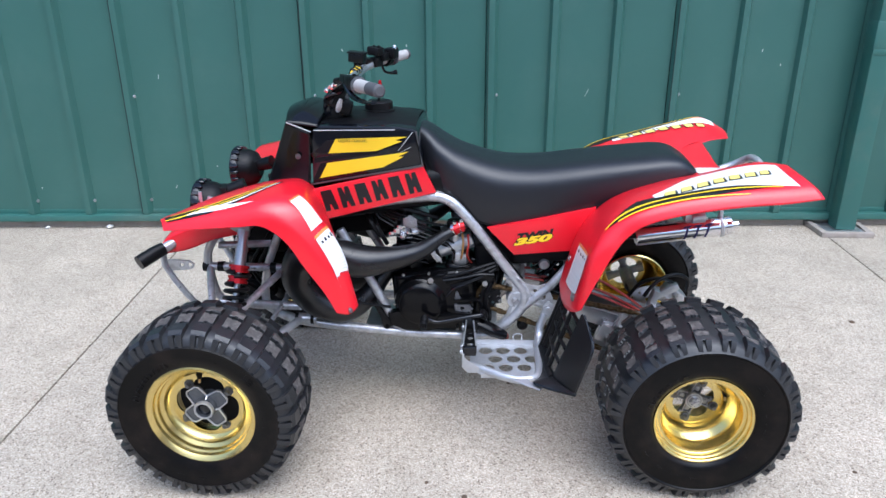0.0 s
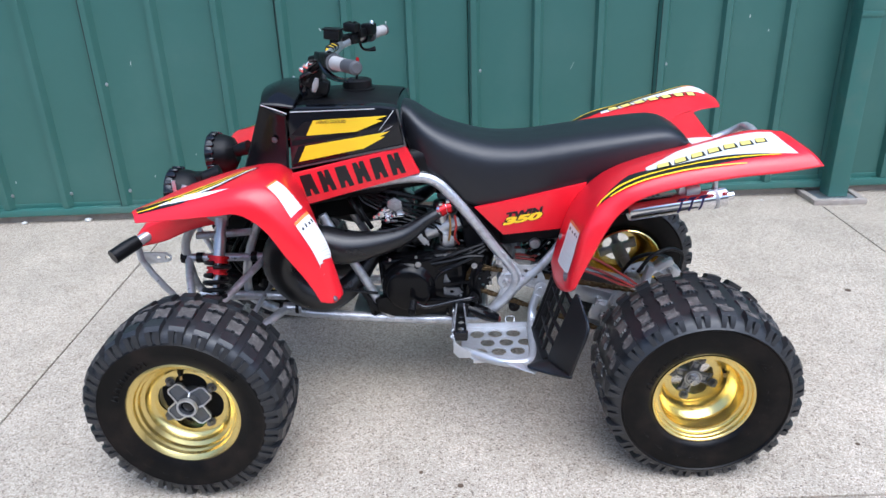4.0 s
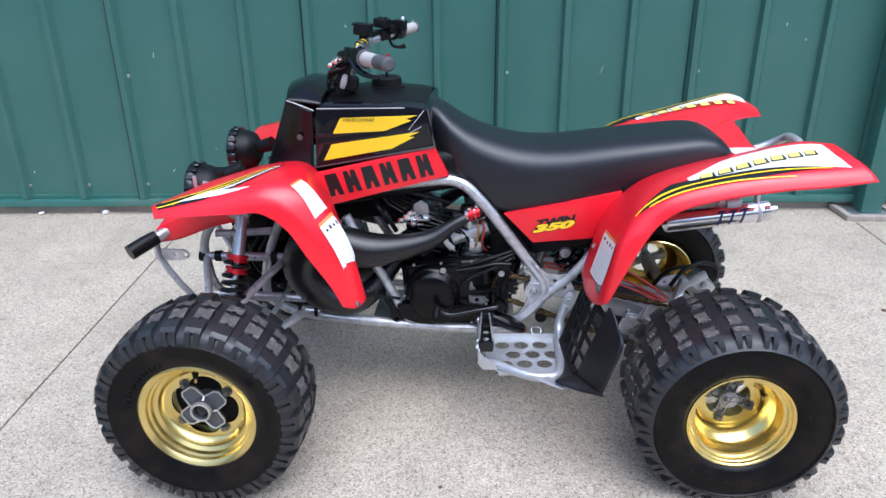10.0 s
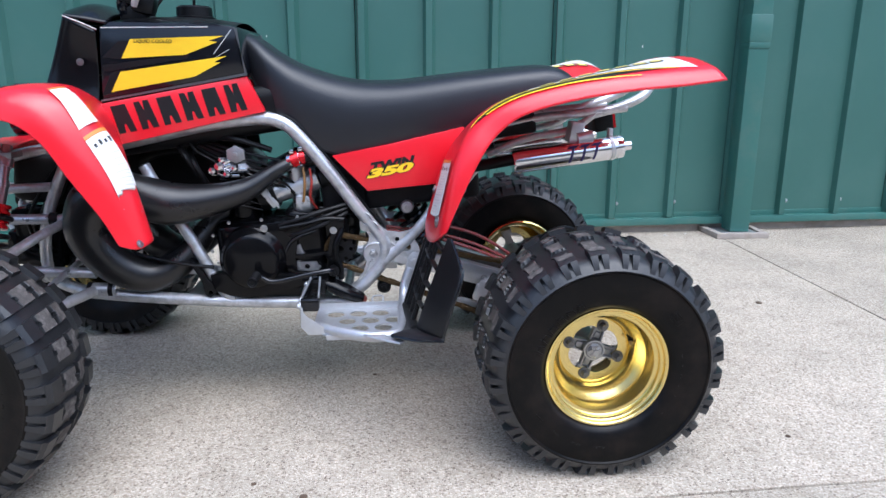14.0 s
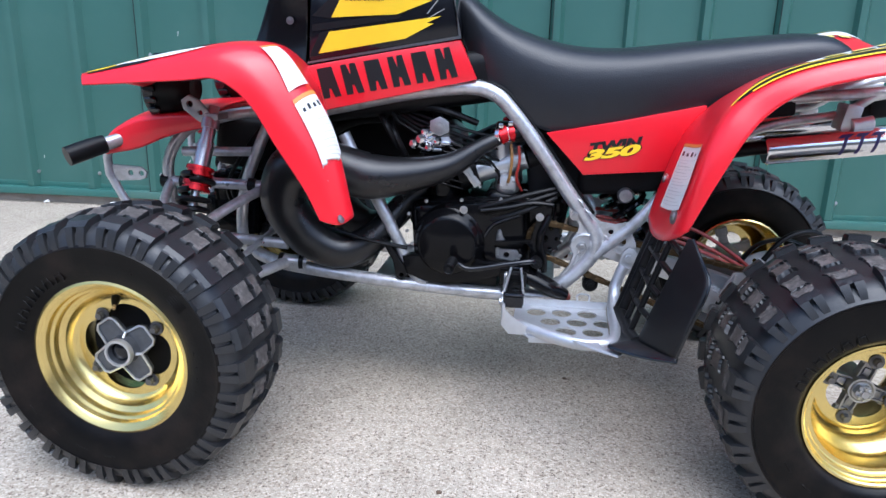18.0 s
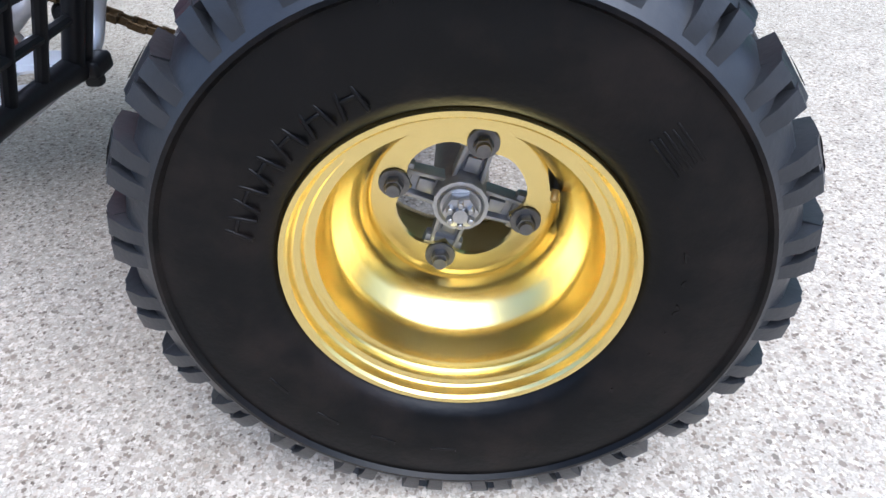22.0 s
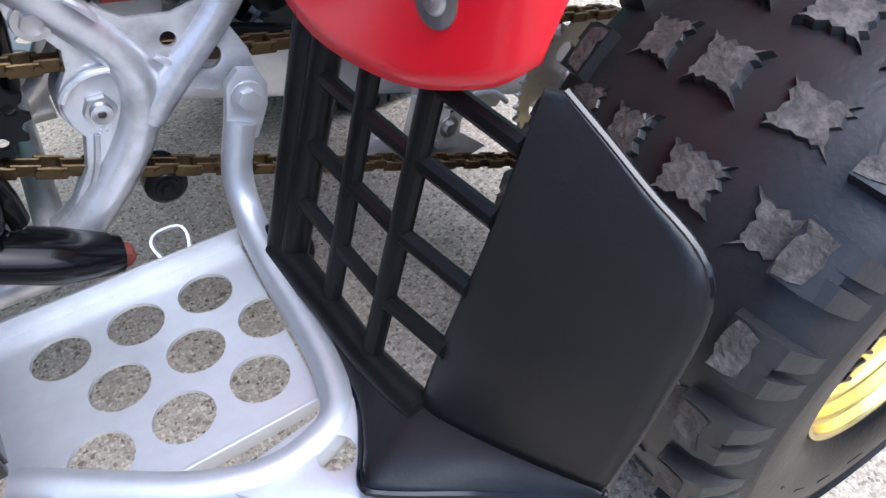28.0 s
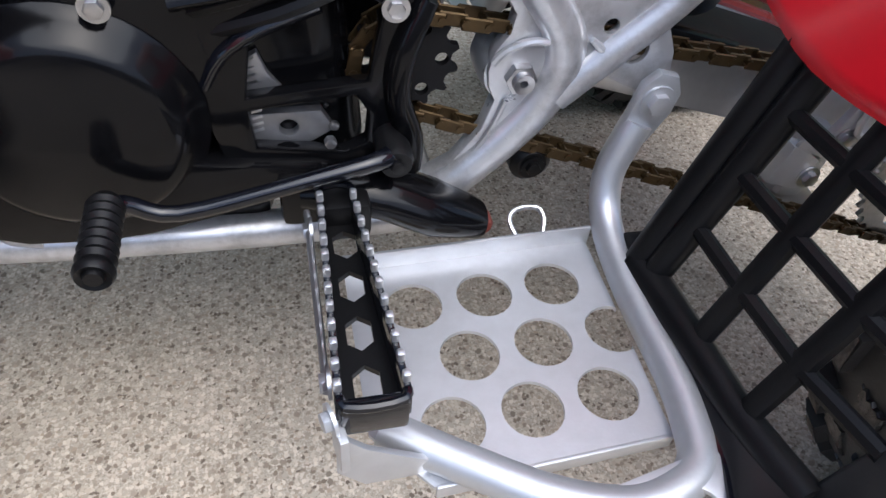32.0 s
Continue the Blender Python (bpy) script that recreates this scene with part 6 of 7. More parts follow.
# ---- nerf bar, heel guard and foot peg ----
HOLES = [(0.098 + 0.0515 * k, -0.2515 + 0.003 * k) for k in range(3)] + [(0.127 + 0.052 * k, -0.298 + 0.003 * k) for k in range(2)] + [(0.105 + 0.0515 * k, -0.347 + 0.003 * k) for k in range(3)]
for s in (NEAR, FAR):
    nb = part("nerf_bar", both(s, tube([(0.273, -0.176, 0.352), (0.268, -0.178, 0.340), (0.259, -0.182, 0.312), (0.256, -0.196, 0.288), (0.2535, -0.225, 0.276), (0.2515, -0.275, 0.272), (0.251, -0.338, 0.272), (0.247, -0.373, 0.272), (0.239, -0.399, 0.272), (0.220, -0.412, 0.272), (0.188, -0.417, 0.272), (0.147, -0.403, 0.272), (0.100, -0.373, 0.272), (0.062, -0.347, 0.273)], 0.0120, 14, 5)), PLATE, quad, "silver aluminium nerf bar")
    part("bar_lug", both(s, join(sideplate([(0.255, 0.334), (0.283, 0.334), (0.296, 0.360), (0.299, 0.376), (0.293, 0.390), (0.279, 0.394), (0.268, 0.384), (0.263, 0.362)], -0.180, 0.009, (), 0.003), hexbolt((0.281, -0.180, 0.371), (0, -1, 0), 0.0085, 0.007))), PLATE, nb)
    part("corner_gusset", both(s, slab([(0.158, -0.412), (0.177, -0.433), (0.212, -0.458), (0.243, -0.476), (0.252, -0.462), (0.254, -0.400), (0.240, -0.396)], 0.004, [circle((0.225, -0.428), 0.0115, 18)], Matrix.Translation((0, 0, 0.276)), 0.001)), PLATE, nb)
    part("gusset_lip", both(s, tube([(0.176, -0.433, 0.279), (0.212, -0.458, 0.279), (0.243, -0.476, 0.279)], 0.0026, 8, 1)), PLATE, nb)
    part("front_bracket", both(s, join(sideplate([(0.034, 0.318), (0.033, 0.280), (0.048, 0.262), (0.070, 0.262), (0.104, 0.268), (0.078, 0.282), (0.050, 0.300)], -0.374, 0.004, (), 0.001), box((0.036, -0.372, 0.308), (0.005, 0.018, 0.030), (0, 0, 10), 0.001), hexbolt((0.033, -0.368, 0.326), (-1, -0.3, 0), 0.006))), PLATE, nb)
    notch = [(0.2395, -0.2760)] + [(0.2310 + 0.0200 * math.cos(a), -0.2920 + 0.0200 * math.sin(a)) for a in np.linspace(radians(68), radians(292), 14)] + [(0.2385, -0.3080)]
    part("foot_plate", both(s, join(slab([(0.054, -0.212), (0.241, -0.206)] + notch + [(0.237, -0.3755), (0.086, -0.3835), (0.054, -0.345)], 0.003, [circle(h, 0.0200, 24) for h in HOLES], Matrix.Translation((0, 0, 0.2615)), 0.0), box((0.148, -0.2090, 0.2705), (0.190, 0.003, 0.018), (0, 0, 1.8), 0.001), box((0.162, -0.3800, 0.259), (0.150, 0.003, 0.012), (0, 0, 3), 0.001))), PLATE, nb, "satin aluminium foot plate with round holes")
    part("hose_loop", both(s, tube([(0.184, -0.208, 0.276), (0.180, -0.196, 0.284), (0.187, -0.189, 0.288), (0.203, -0.189, 0.288), (0.207, -0.197, 0.284), (0.204, -0.207, 0.276)], 0.0022, 8, 3)), STEEL, nb)
    # heel guard: open net inside, plain flap outside
    edge = lambda a, b: (lambda v: Vector(a).lerp(Vector(b), v))
    e0, e1, e2, e3 = edge((0.266, -0.249, 0.285), (0.330, -0.247, 0.490)), edge((0.268, -0.327, 0.285), (0.331, -0.325, 0.495)), edge((0.270, -0.384, 0.287), (0.333, -0.384, 0.497)), edge((0.278, -0.440, 0.296), (0.342, -0.446, 0.488))
    hg = part("heel_guard", both(s, join(tube([e0(-0.02), e0(0.4), e0(0.84)], 0.0125, 12, 2), tube([e0(0.0) + Vector((0.002, -0.016, 0.002)), e0(0.4) + Vector((0.002, -0.018, 0)), e0(0.84) + Vector((0.002, -0.020, 0))], 0.0105, 12, 2), tube([e0(-0.03), e1(0.0), e2(0.0), e3(-0.02)], [0.015, 0.012, 0.011, 0.012], 10, 2))), BLACK, quad, "black plastic heel guard with an open grid", 50)
    for e in (e1, e2):
        part("grid_bar", both(s, tube([e(0.0), e(0.45), e(0.86)], 0.0084, 10, 2, 0.7)), BLACK, hg)
    for a, b in ((e0, e1), (e1, e2), (e2, e3)):
        for v in (0.235, 0.450, 0.665, 0.860):
            part("grid_rung", both(s, rod(a(v), b(v), 0.0056, 8)), BLACK, hg)
    flap = Loft([[e3(-0.03) + Vector((0.002, 0.006, 0.0)), e3(0.0) + Vector((0.004, -0.010, 0.0)), (0.303, -0.495, 0.303), (0.325, -0.5365, 0.309)],
                 [e3(0.28) + Vector((0, 0.004, 0)), e3(0.30) + Vector((0.004, -0.012, 0)), (0.320, -0.500, 0.358), (0.342, -0.5400, 0.370)],
                 [e3(0.60), e3(0.60) + Vector((0.004, -0.012, 0)), (0.340, -0.498, 0.415), (0.362, -0.5345, 0.434)],
                 [e3(0.86), e3(0.86) + Vector((0.003, -0.006, 0)), (0.348, -0.478, 0.460), (0.356, -0.4930, 0.463)],
                 [e3(1.00), e3(1.00) + Vector((0.002, -0.003, 0)), (0.346, -0.451, 0.488), (0.347, -0.453, 0.488)]])
    shell(part("guard_flap", both(s, flap.skin(20, 12)), SHEET, hg, "smooth black plastic flap", 60), 0.005, 0.0)
    part("flap_edge", both(s, tube([tuple(flap.at(u, 1.0)) for u in np.linspace(0.0, 1.0, 14)], 0.0026, 8, 2)), BLACK_GLOSS, hg)
    fold = [(0.268, -0.228, 0.283), (0.268, -0.283, 0.284), (0.269, -0.335, 0.286), (0.272, -0.392, 0.289), (0.280, -0.425, 0.293), (0.287, -0.440, 0.296), (0.300, -0.475, 0.300), (0.313, -0.506, 0.305), (0.326, -0.539, 0.309)]
    rim = [(0.258, -0.228, 0.279), (0.257, -0.290, 0.275), (0.256, -0.345, 0.275), (0.252, -0.400, 0.278), (0.238, -0.436, 0.284), (0.227, -0.459, 0.290), (0.236, -0.471, 0.290), (0.278, -0.499, 0.292), (0.326, -0.541, 0.306)]
    skirt = Loft([[a, tuple(Vector(a).lerp(Vector(b), 0.5) + Vector((0, 0, 0.0025))), b] for a, b in zip(fold, rim)])
    shell(part("guard_skirt", both(s, skirt.skin(40, 6)), SHEET, hg, "smooth black plastic skirt", 60), 0.004, 0.0)
    part("skirt_edge", both(s, tube([tuple(skirt.at(u, 1.0)) for u in np.linspace(0.0, 1.0, 30)], 0.0028, 8, 1)), BLACK_GLOSS, hg)
    part("guard_foot", both(s, join(box((0.272, -0.240, 0.277), (0.030, 0.040, 0.020), (0, 0, 0), 0.007, 3), box((0.277, -0.250, 0.266), (0.016, 0.016, 0.014), (0, 0, 0), 0.004))), BLACK, hg)
    part("fold_edge", both(s, tube([tuple(skirt.at(u, 0.0)) for u in np.linspace(0.0, 1.0, 24)], 0.0034, 8, 1)), BLACK, hg)
    # foot peg
    pg = part("foot_peg", both(s, box((0.056, -0.205, 0.318), (0.035, 0.030, 0.030), (0, 0, 0), 0.005)), BLACK, quad, "black foot peg with bright teeth")
    hexes = [[(0.0535 + sx * (0.0075 if q else 0.0115), yy + sy) for sx, sy, q in ((-1, -0.007, 1), (0, -0.0125, 1), (1, -0.007, 1), (1, 0.007, 1), (0, 0.0125, 1), (-1, 0.007, 1))] for yy in (-0.238, -0.274, -0.310, -0.345)]
    part("peg_floor", both(s, slab([(0.041, -0.216), (0.0620, -0.216), (0.0705, -0.364), (0.0375, -0.364)], 0.004, hexes, Matrix.Translation((0, 0, 0.314)), 0.0)), BLACK, pg)
    for xi, xo in ((0.0405, 0.0365), (0.0615, 0.0715)):
        part("peg_rail", both(s, box(((xi + xo) / 2, -0.290, 0.330), (0.004, 0.155, 0.022), (0, 0, math.degrees(math.atan2(xo - xi, 0.150))), 0.001)), BLACK_GLOSS, pg)
        for k in range(12):
            part("tooth", both(s, box((xi + (xo - xi) * k / 11, -0.219 - 0.0128 * k, 0.3435), (0.0045, 0.0052, 0.007), (0, 0, 0), 0.0016)), ALLOY, pg)
    part("peg_loop", both(s, tube([(0.037, -0.365, 0.340), (0.039, -0.371, 0.340), (0.054, -0.373, 0.340), (0.069, -0.371, 0.340), (0.071, -0.365, 0.340)], 0.0028, 8, 2)), BLACK_GLOSS, pg)
    part("peg_loop", both(s, tube([(0.040, -0.215, 0.342), (0.042, -0.209, 0.342), (0.051, -0.206, 0.342), (0.060, -0.209, 0.342), (0.062, -0.215, 0.342)], 0.0028, 8, 2)), BLACK_GLOSS, pg)
    part("peg_side_bar", both(s, join(rod((0.0315, -0.225, 0.337), (0.0315, -0.358, 0.335), 0.0022, 8), hexbolt((0.034, -0.240, 0.334), (-1, 0, 0), 0.006, 0.006), hexbolt((0.034, -0.350, 0.332), (-1, 0, 0), 0.006, 0.006))), STEEL, pg, "bright side bar with bolts")
    part("peg_end", both(s, box((0.054, -0.368, 0.326), (0.036, 0.008, 0.024), (0, 0, 0), 0.003)), BLACK_GLOSS, pg)
    part("peg_mount", both(s, join(tube([(0.030, -0.182, 0.322), (0.075, -0.186, 0.320), (0.120, -0.190, 0.300), (0.158, -0.188, 0.282)], [0.018, 0.025, 0.026, 0.017], 14, 4, 0.7), box((0.04, -0.182, 0.315), (0.05, 0.022, 0.04), (0, 0, 0), 0.006))), CASE, quad, "black painted peg mount")
    part("mount_pad", both(s, lathe([(0.0, -0.1985), (0.006, -0.198), (0.008, -0.195), (0.008, -0.185)], 18, "y", (0.160, 0, 0.281))), RUST, quad, "rusty red mount end")
sl = part("shift_lever", tube([(0.092, -0.192, 0.352), (0.078, -0.206, 0.357), (0.030, -0.212, 0.350), (-0.045, -0.214, 0.335), (-0.074, -0.214, 0.346), (-0.083, -0.222, 0.350)], [0.009, 0.0065, 0.0055, 0.0055, 0.006, 0.007], 10, 4), BLACK_GLOSS, quad, "black gear shift lever")
part("shift_rubber", lathe([(0.0, -0.280), (0.005, -0.280), (0.006, -0.277), (0.0095, -0.279), (0.0112, -0.276)] + [(0.0112 - 0.0016 * (k % 2), -0.273 + 0.0036 * k) for k in range(15)] + [(0.008, -0.216)], 20, "y", (-0.083, 0, 0.352)), BLACK, sl, "ribbed rubber toe piece")
part("lever_boss", join(lathe([(0.0, -0.205), (0.010, -0.205), (0.012, -0.20), (0.012, -0.16)], 16, "y", (0.092, 0, 0.352)), hexbolt((0.092, -0.205, 0.352), (0, -1, 0), 0.005, 0.004, False)), BLACK, sl)
part("side_stand_cable", tube([(-0.19, -0.17, 0.36), (-0.26, -0.178, 0.372), (-0.32, -0.176, 0.385), (-0.40, -0.15, 0.40)], 0.0045, 8, 4), BLACK, quad)

# ---- front suspension ----
for s in (NEAR, FAR):
    up = part("upper_arm", both(s, join(tube([(-0.735, -0.165, 0.478), (-0.70, -0.26, 0.455), (-0.635, -0.420, 0.392)], 0.0105, 12, 3), tube([(-0.505, -0.165, 0.478), (-0.545, -0.26, 0.455), (-0.628, -0.420, 0.392)], 0.0105, 12, 3), rod((-0.75, -0.165, 0.480), (-0.49, -0.165, 0.480), 0.012))), SILVER, quad, "silver upper suspension arm")
    for x in (-0.745, -0.70, -0.54, -0.497):
        part("arm_bush", both(s, rod((x - 0.009, -0.165, 0.480), (x + 0.009, -0.165, 0.480), 0.0155, 16)), BLACK, up)
    lo = part("lower_arm", both(s, join(tube([(-0.74, -0.14, 0.318), (-0.70, -0.25, 0.300), (-0.645, -0.425, 0.262)], 0.0125, 12, 3), tube([(-0.470, -0.150, 0.305), (-0.53, -0.26, 0.292), (-0.630, -0.425, 0.262)], 0.0125, 12, 3), rod((-0.49, -0.150, 0.305), (-0.425, -0.150, 0.303), 0.0165, 16))), SILVER, quad, "silver lower suspension arm")
    for x in (-0.485, -0.437):
        part("arm_bush", both(s, rod((x - 0.005, -0.150, 0.3045), (x + 0.005, -0.150, 0.3045), 0.0190, 16)), BLACK, lo)
    part("knuckle", both(s, join(tube([(-0.634, -0.425, 0.405), (-0.636, -0.440, 0.33), (-0.637, -0.428, 0.250)], [0.014, 0.020, 0.015], 12, 3), rod((-0.637, -0.43, 0.265), (-0.638, -0.50, 0.262), 0.022, 16), box((-0.60, -0.42, 0.30), (0.07, 0.02, 0.02), (0, 10, 15), 0.004))), CAST, quad, "cast front steering knuckle")
    bd = part("front_brake_disc", both(s, lathe([(0.026, -0.452), (0.030, -0.458), (0.086, -0.458), (0.086, -0.462), (0.030, -0.464)], 36, "y", (-0.638, 0, 0.262))), CAST, quad, "steel front brake disc")
    part("caliper", both(s, box((-0.570, -0.452, 0.300), (0.045, 0.040, 0.075), (0, -25, 0), 0.008)), CASE, bd, "black brake caliper")
    part("tie_rod", both(s, join(rod((-0.515, -0.07, 0.372), (-0.567, -0.405, 0.300), 0.007), rod((-0.515, -0.07, 0.372), (-0.522, -0.11, 0.364), 0.0105), rod((-0.56, -0.365, 0.308), (-0.567, -0.405, 0.300), 0.0105))), SILVER, quad)
    a, b = Vector((-0.585, -0.235, 0.655)), Vector((-0.612, -0.345, 0.400))
    fs = part("front_shock", both(s, join(rod(a, a.lerp(b, 0.14), 0.011), rod(a.lerp(b, 0.10), a.lerp(b, 0.17), 0.0175, 20, ), rod(a.lerp(b, 0.17), a.lerp(b, 0.27), 0.0135, 20), rod(a.lerp(b, 0.27), a.lerp(b, 0.48), 0.0165, 20), rod(a.lerp(b, 0.30), a.lerp(b, 0.32), 0.0185, 20), rod(a.lerp(b, 0.45), b, 0.009), rod(a.lerp(b, 0.92), b, 0.016))), STEEL, quad, "polished front shock absorber")
    for t in (0.50, 0.61):
        part("spring_collar", both(s, join(rod(a.lerp(b, t - 0.036), a.lerp(b, t + 0.036), 0.0245, 22), rod(a.lerp(b, t - 0.034), a.lerp(b, t - 0.008), 0.0285, 22), rod(a.lerp(b, t + 0.012), a.lerp(b, t + 0.034), 0.0285, 22))), REDPART, fs, "red anodised spring collar")
    ax = (b - a).normalized()
    e1 = ax.cross(Vector((1, 0, 0))).normalized()
    e2 = ax.cross(e1)
    for lab, t0, t1, turns, mat in (("main_spring", 0.65, 0.95, 4.2, BLACK), ("helper_spring", 0.535, 0.575, 1.0, BLACK)):
        part(lab, both(s, tube([tuple(a.lerp(b, t0 + (t1 - t0) * t) + e1 * (0.030 * math.cos(2 * math.pi * turns * t)) + e2 * (0.030 * math.sin(2 * math.pi * turns * t))) for t in np.linspace(0, 1, 60)], 0.0062, 8, 0)), mat, fs)
    part("shock_mount", both(s, join(sideplate([(-0.647, 0.668), (-0.630, 0.678), (-0.612, 0.670), (-0.580, 0.638), (-0.572, 0.620), (-0.586, 0.610), (-0.616, 0.628), (-0.644, 0.650)], -0.255, 0.008, [circle((-0.629, 0.660), 0.007, 12), circle((-0.607, 0.643), 0.005, 12)], 0.001), box((-0.582, -0.235, 0.636), (0.03, 0.05, 0.014), (0, 0, 0), 0.003))), CAST, quad, "drilled grey shock mount")
    part("front_hoop", both(s, tube([(-0.44, -0.115, 0.630), (-0.52, -0.150, 0.640), (-0.60, -0.165, 0.628), (-0.68, -0.170, 0.600), (-0.73, -0.168, 0.54), (-0.74, -0.160, 0.47), (-0.72, -0.14, 0.36), (-0.60, -0.11, 0.325)], 0.0125, 12, 4)), SILVER, quad, "silver front frame hoop")
    part("frame_upright", both(s, tube([(-0.495, -0.140, 0.640), (-0.530, -0.150, 0.56), (-0.562, -0.152, 0.48), (-0.580, -0.145, 0.40), (-0.585, -0.13, 0.33)], 0.0125, 12, 3)), SILVER, quad)
    bp = part("front_bumper", both(s, tube([(-0.76, -0.10, 0.585), (-0.775, -0.16, 0.588), (-0.800, -0.220, 0.580), (-0.835, -0.270, 0.566)], 0.0145, 12, 4)), SILVER, quad, "silver tubular front bumper")
    part("end_cap", both(s, tube([(-0.825, -0.257, 0.571), (-0.845, -0.282, 0.563), (-0.872, -0.318, 0.550)], [0.019, 0.0205, 0.0205], 18, 2)), BLACK, bp, "black rubber bumper end cap")
    part("bumper_bracket", both(s, join(sideplate([(-0.862, 0.520), (-0.846, 0.520), (-0.775, 0.517), (-0.762, 0.506), (-0.766, 0.493), (-0.780, 0.488), (-0.832, 0.484), (-0.846, 0.500)], -0.215, 0.006, [circle((-0.775, 0.503), 0.006, 12), circle((-0.800, 0.503), 0.006, 12)], 0.001), tube([(-0.846, -0.215, 0.556), (-0.850, -0.215, 0.500), (-0.802, -0.205, 0.405), (-0.765, -0.19, 0.345)], 0.0095, 10, 2))), SILVER, bp, "drilled silver bumper bracket")
    head = Matrix.Translation((-0.668, -0.190, 0.708 - (0.020 if s == NEAR else 0.0))) @ Matrix.Scale(1.28, 4) @ Matrix.Translation((0.705, 0.195, -0.708))
    hl = part("headlight", both(s, join(moved(lathe([(0.0, -0.690), (0.022, -0.688), (0.040, -0.700), (0.047, -0.716), (0.050, -0.742), (0.050, -0.748)], 30, "x", (0, -0.195, 0.708)), head), rod((-0.69, -0.185, 0.708), (-0.60, -0.165, 0.735), 0.016, 14, 0.022), box((-0.665, -0.182, 0.728), (0.035, 0.05, 0.02), (0, 0, 12), 0.005))), BLACK, quad, "round black headlight")
    ring = []
    for k in range(18):
        t = 2 * math.pi * k / 18
        ring.append(box((-0.742, -0.195 + 0.0515 * math.cos(t), 0.708 + 0.0515 * math.sin(t)), (0.020, 0.008, 0.010), (math.degrees(t), 0, 0), 0.002, 1))
    part("bezel", both(s, moved(join(lathe([(0.046, -0.756), (0.052, -0.754), (0.053, -0.744), (0.050, -0.738)], 30, "x", (0, -0.195, 0.708)), *ring), head)), BLACK_GLOSS, hl, "ribbed black bezel")
    part("lens", both(s, moved(lathe([(0.0, -0.768), (0.02, -0.766), (0.038, -0.760), (0.047, -0.750)], 30, "x", (0, -0.195, 0.708)), head)), GLASS, hl)
    part("mount_clip", both(s, join(box((-0.672, -0.245, 0.716), (0.022, 0.006, 0.014), (0, 20, 15), 0.002), box((-0.700, -0.250, 0.722), (0.010, 0.006, 0.036), (0, 0, 10), 0.002))), ALLOY, hl, "bright headlight clip")
part("front_cross_tube", rod((-0.76, -0.11, 0.585), (-0.76, 0.05, 0.585), 0.0145), SILVER, quad)

# ---- steering and handlebar ----
part("steering_stem", rod((-0.455, MID, 0.42), (-0.318, MID, 0.985), 0.014, 16), STEEL, quad)
BAR = [(-0.166, -0.392, 1.038), (-0.200, -0.340, 1.037), (-0.236, -0.285, 1.036), (-0.268, -0.215, 1.034), (-0.285, -0.150, 1.026), (-0.312, -0.080, 1.000), (-0.313, 0.015, 1.000), (-0.297, 0.075, 1.022), (-0.282, 0.120, 1.034), (-0.250, 0.180, 1.042), (-0.222, 0.240, 1.046), (-0.186, 0.350, 1.048)]
bar = part("handlebar", tube(BAR, 0.0120, 12, 4), ALLOY, quad, "silver aluminium handlebar, turned a little")
part("crossbar", rod((-0.280, -0.140, 1.040), (-0.283, 0.085, 1.040), 0.007), ALLOY, bar)
part("bar_pad", box((-0.287, MID, 1.040), (0.022, 0.11, 0.020), (0, 20, 0), 0.009, 3), YELLOW, bar, "yellow and black bar pad")
part("pad_stripe", join(*[box((-0.286, MID + dy, 1.041), (0.0235, w_, 0.0215), (0, 20, 0), 0.009, 3) for dy, w_ in ((-0.046, 0.016), (-0.012, 0.030), (0.030, 0.026))]), BLACK, bar)
part("bar_clamp", join(box((-0.313, MID, 1.002), (0.045, 0.08, 0.034), (0, 15, 0), 0.006), *[hexbolt((-0.305 + dx, MID + dy, 1.020), (0.2, 0, 1), 0.005) for dx in (-0.014, 0.014) for dy in (-0.028, 0.028)]), ALLOY, bar)
for inner_end, join_at, outer_end in (((-0.232, -0.291, 1.036), (-0.197, -0.344, 1.037), (-0.164, -0.395, 1.038)), ((-0.219, 0.250, 1.046), (-0.190, 0.338, 1.048), (-0.184, 0.356, 1.048))):
    i, j, o = Vector(inner_end), Vector(join_at), Vector(outer_end)
    d = (o - i).normalized()
    part("grip", tube([i, i.lerp(j, 0.5), j], [0.0172, 0.0160, 0.0160], 18, 0), GRIP, bar, "pale grey rubber grip")
    part("grip_flange", tube([i - d * 0.010, i - d * 0.007, i - d * 0.001, i], [0.017, 0.0225, 0.0225, 0.017], 18, 0), DARKGRIP, bar)
    part("grip_end", tube([j, o - d * 0.005, o], [0.0162, 0.0164, 0.011], 18, 0), DARKGRIP, bar, "dark grey grip end")
part("lever_perch", join(box((-0.262, -0.232, 1.036), (0.036, 0.050, 0.034), (0, 0, 28), 0.006), box((-0.282, -0.205, 1.040), (0.028, 0.050, 0.022), (0, 10, 25), 0.005), rod((-0.290, -0.200, 1.040), (-0.318, -0.165, 1.030), 0.007, 10, 0.009)), BLACK, bar, "black lever perch")
part("lever", tube([(-0.285, -0.215, 1.036), (-0.262, -0.262, 1.012), (-0.236, -0.300, 1.003), (-0.205, -0.345, 1.004), (-0.182, -0.382, 1.010)], [0.008, 0.009, 0.009, 0.0065, 0.008], 10, 4, 0.7), BLACK_GLOSS, bar, "black hand lever")
part("lever_perch", join(box((-0.262, 0.160, 1.044), (0.036, 0.046, 0.030), (0, 0, -25), 0.006), box((-0.285, 0.130, 1.048), (0.030, 0.050, 0.020), (0, 10, -25), 0.005)), BLACK, bar, "black lever perch")
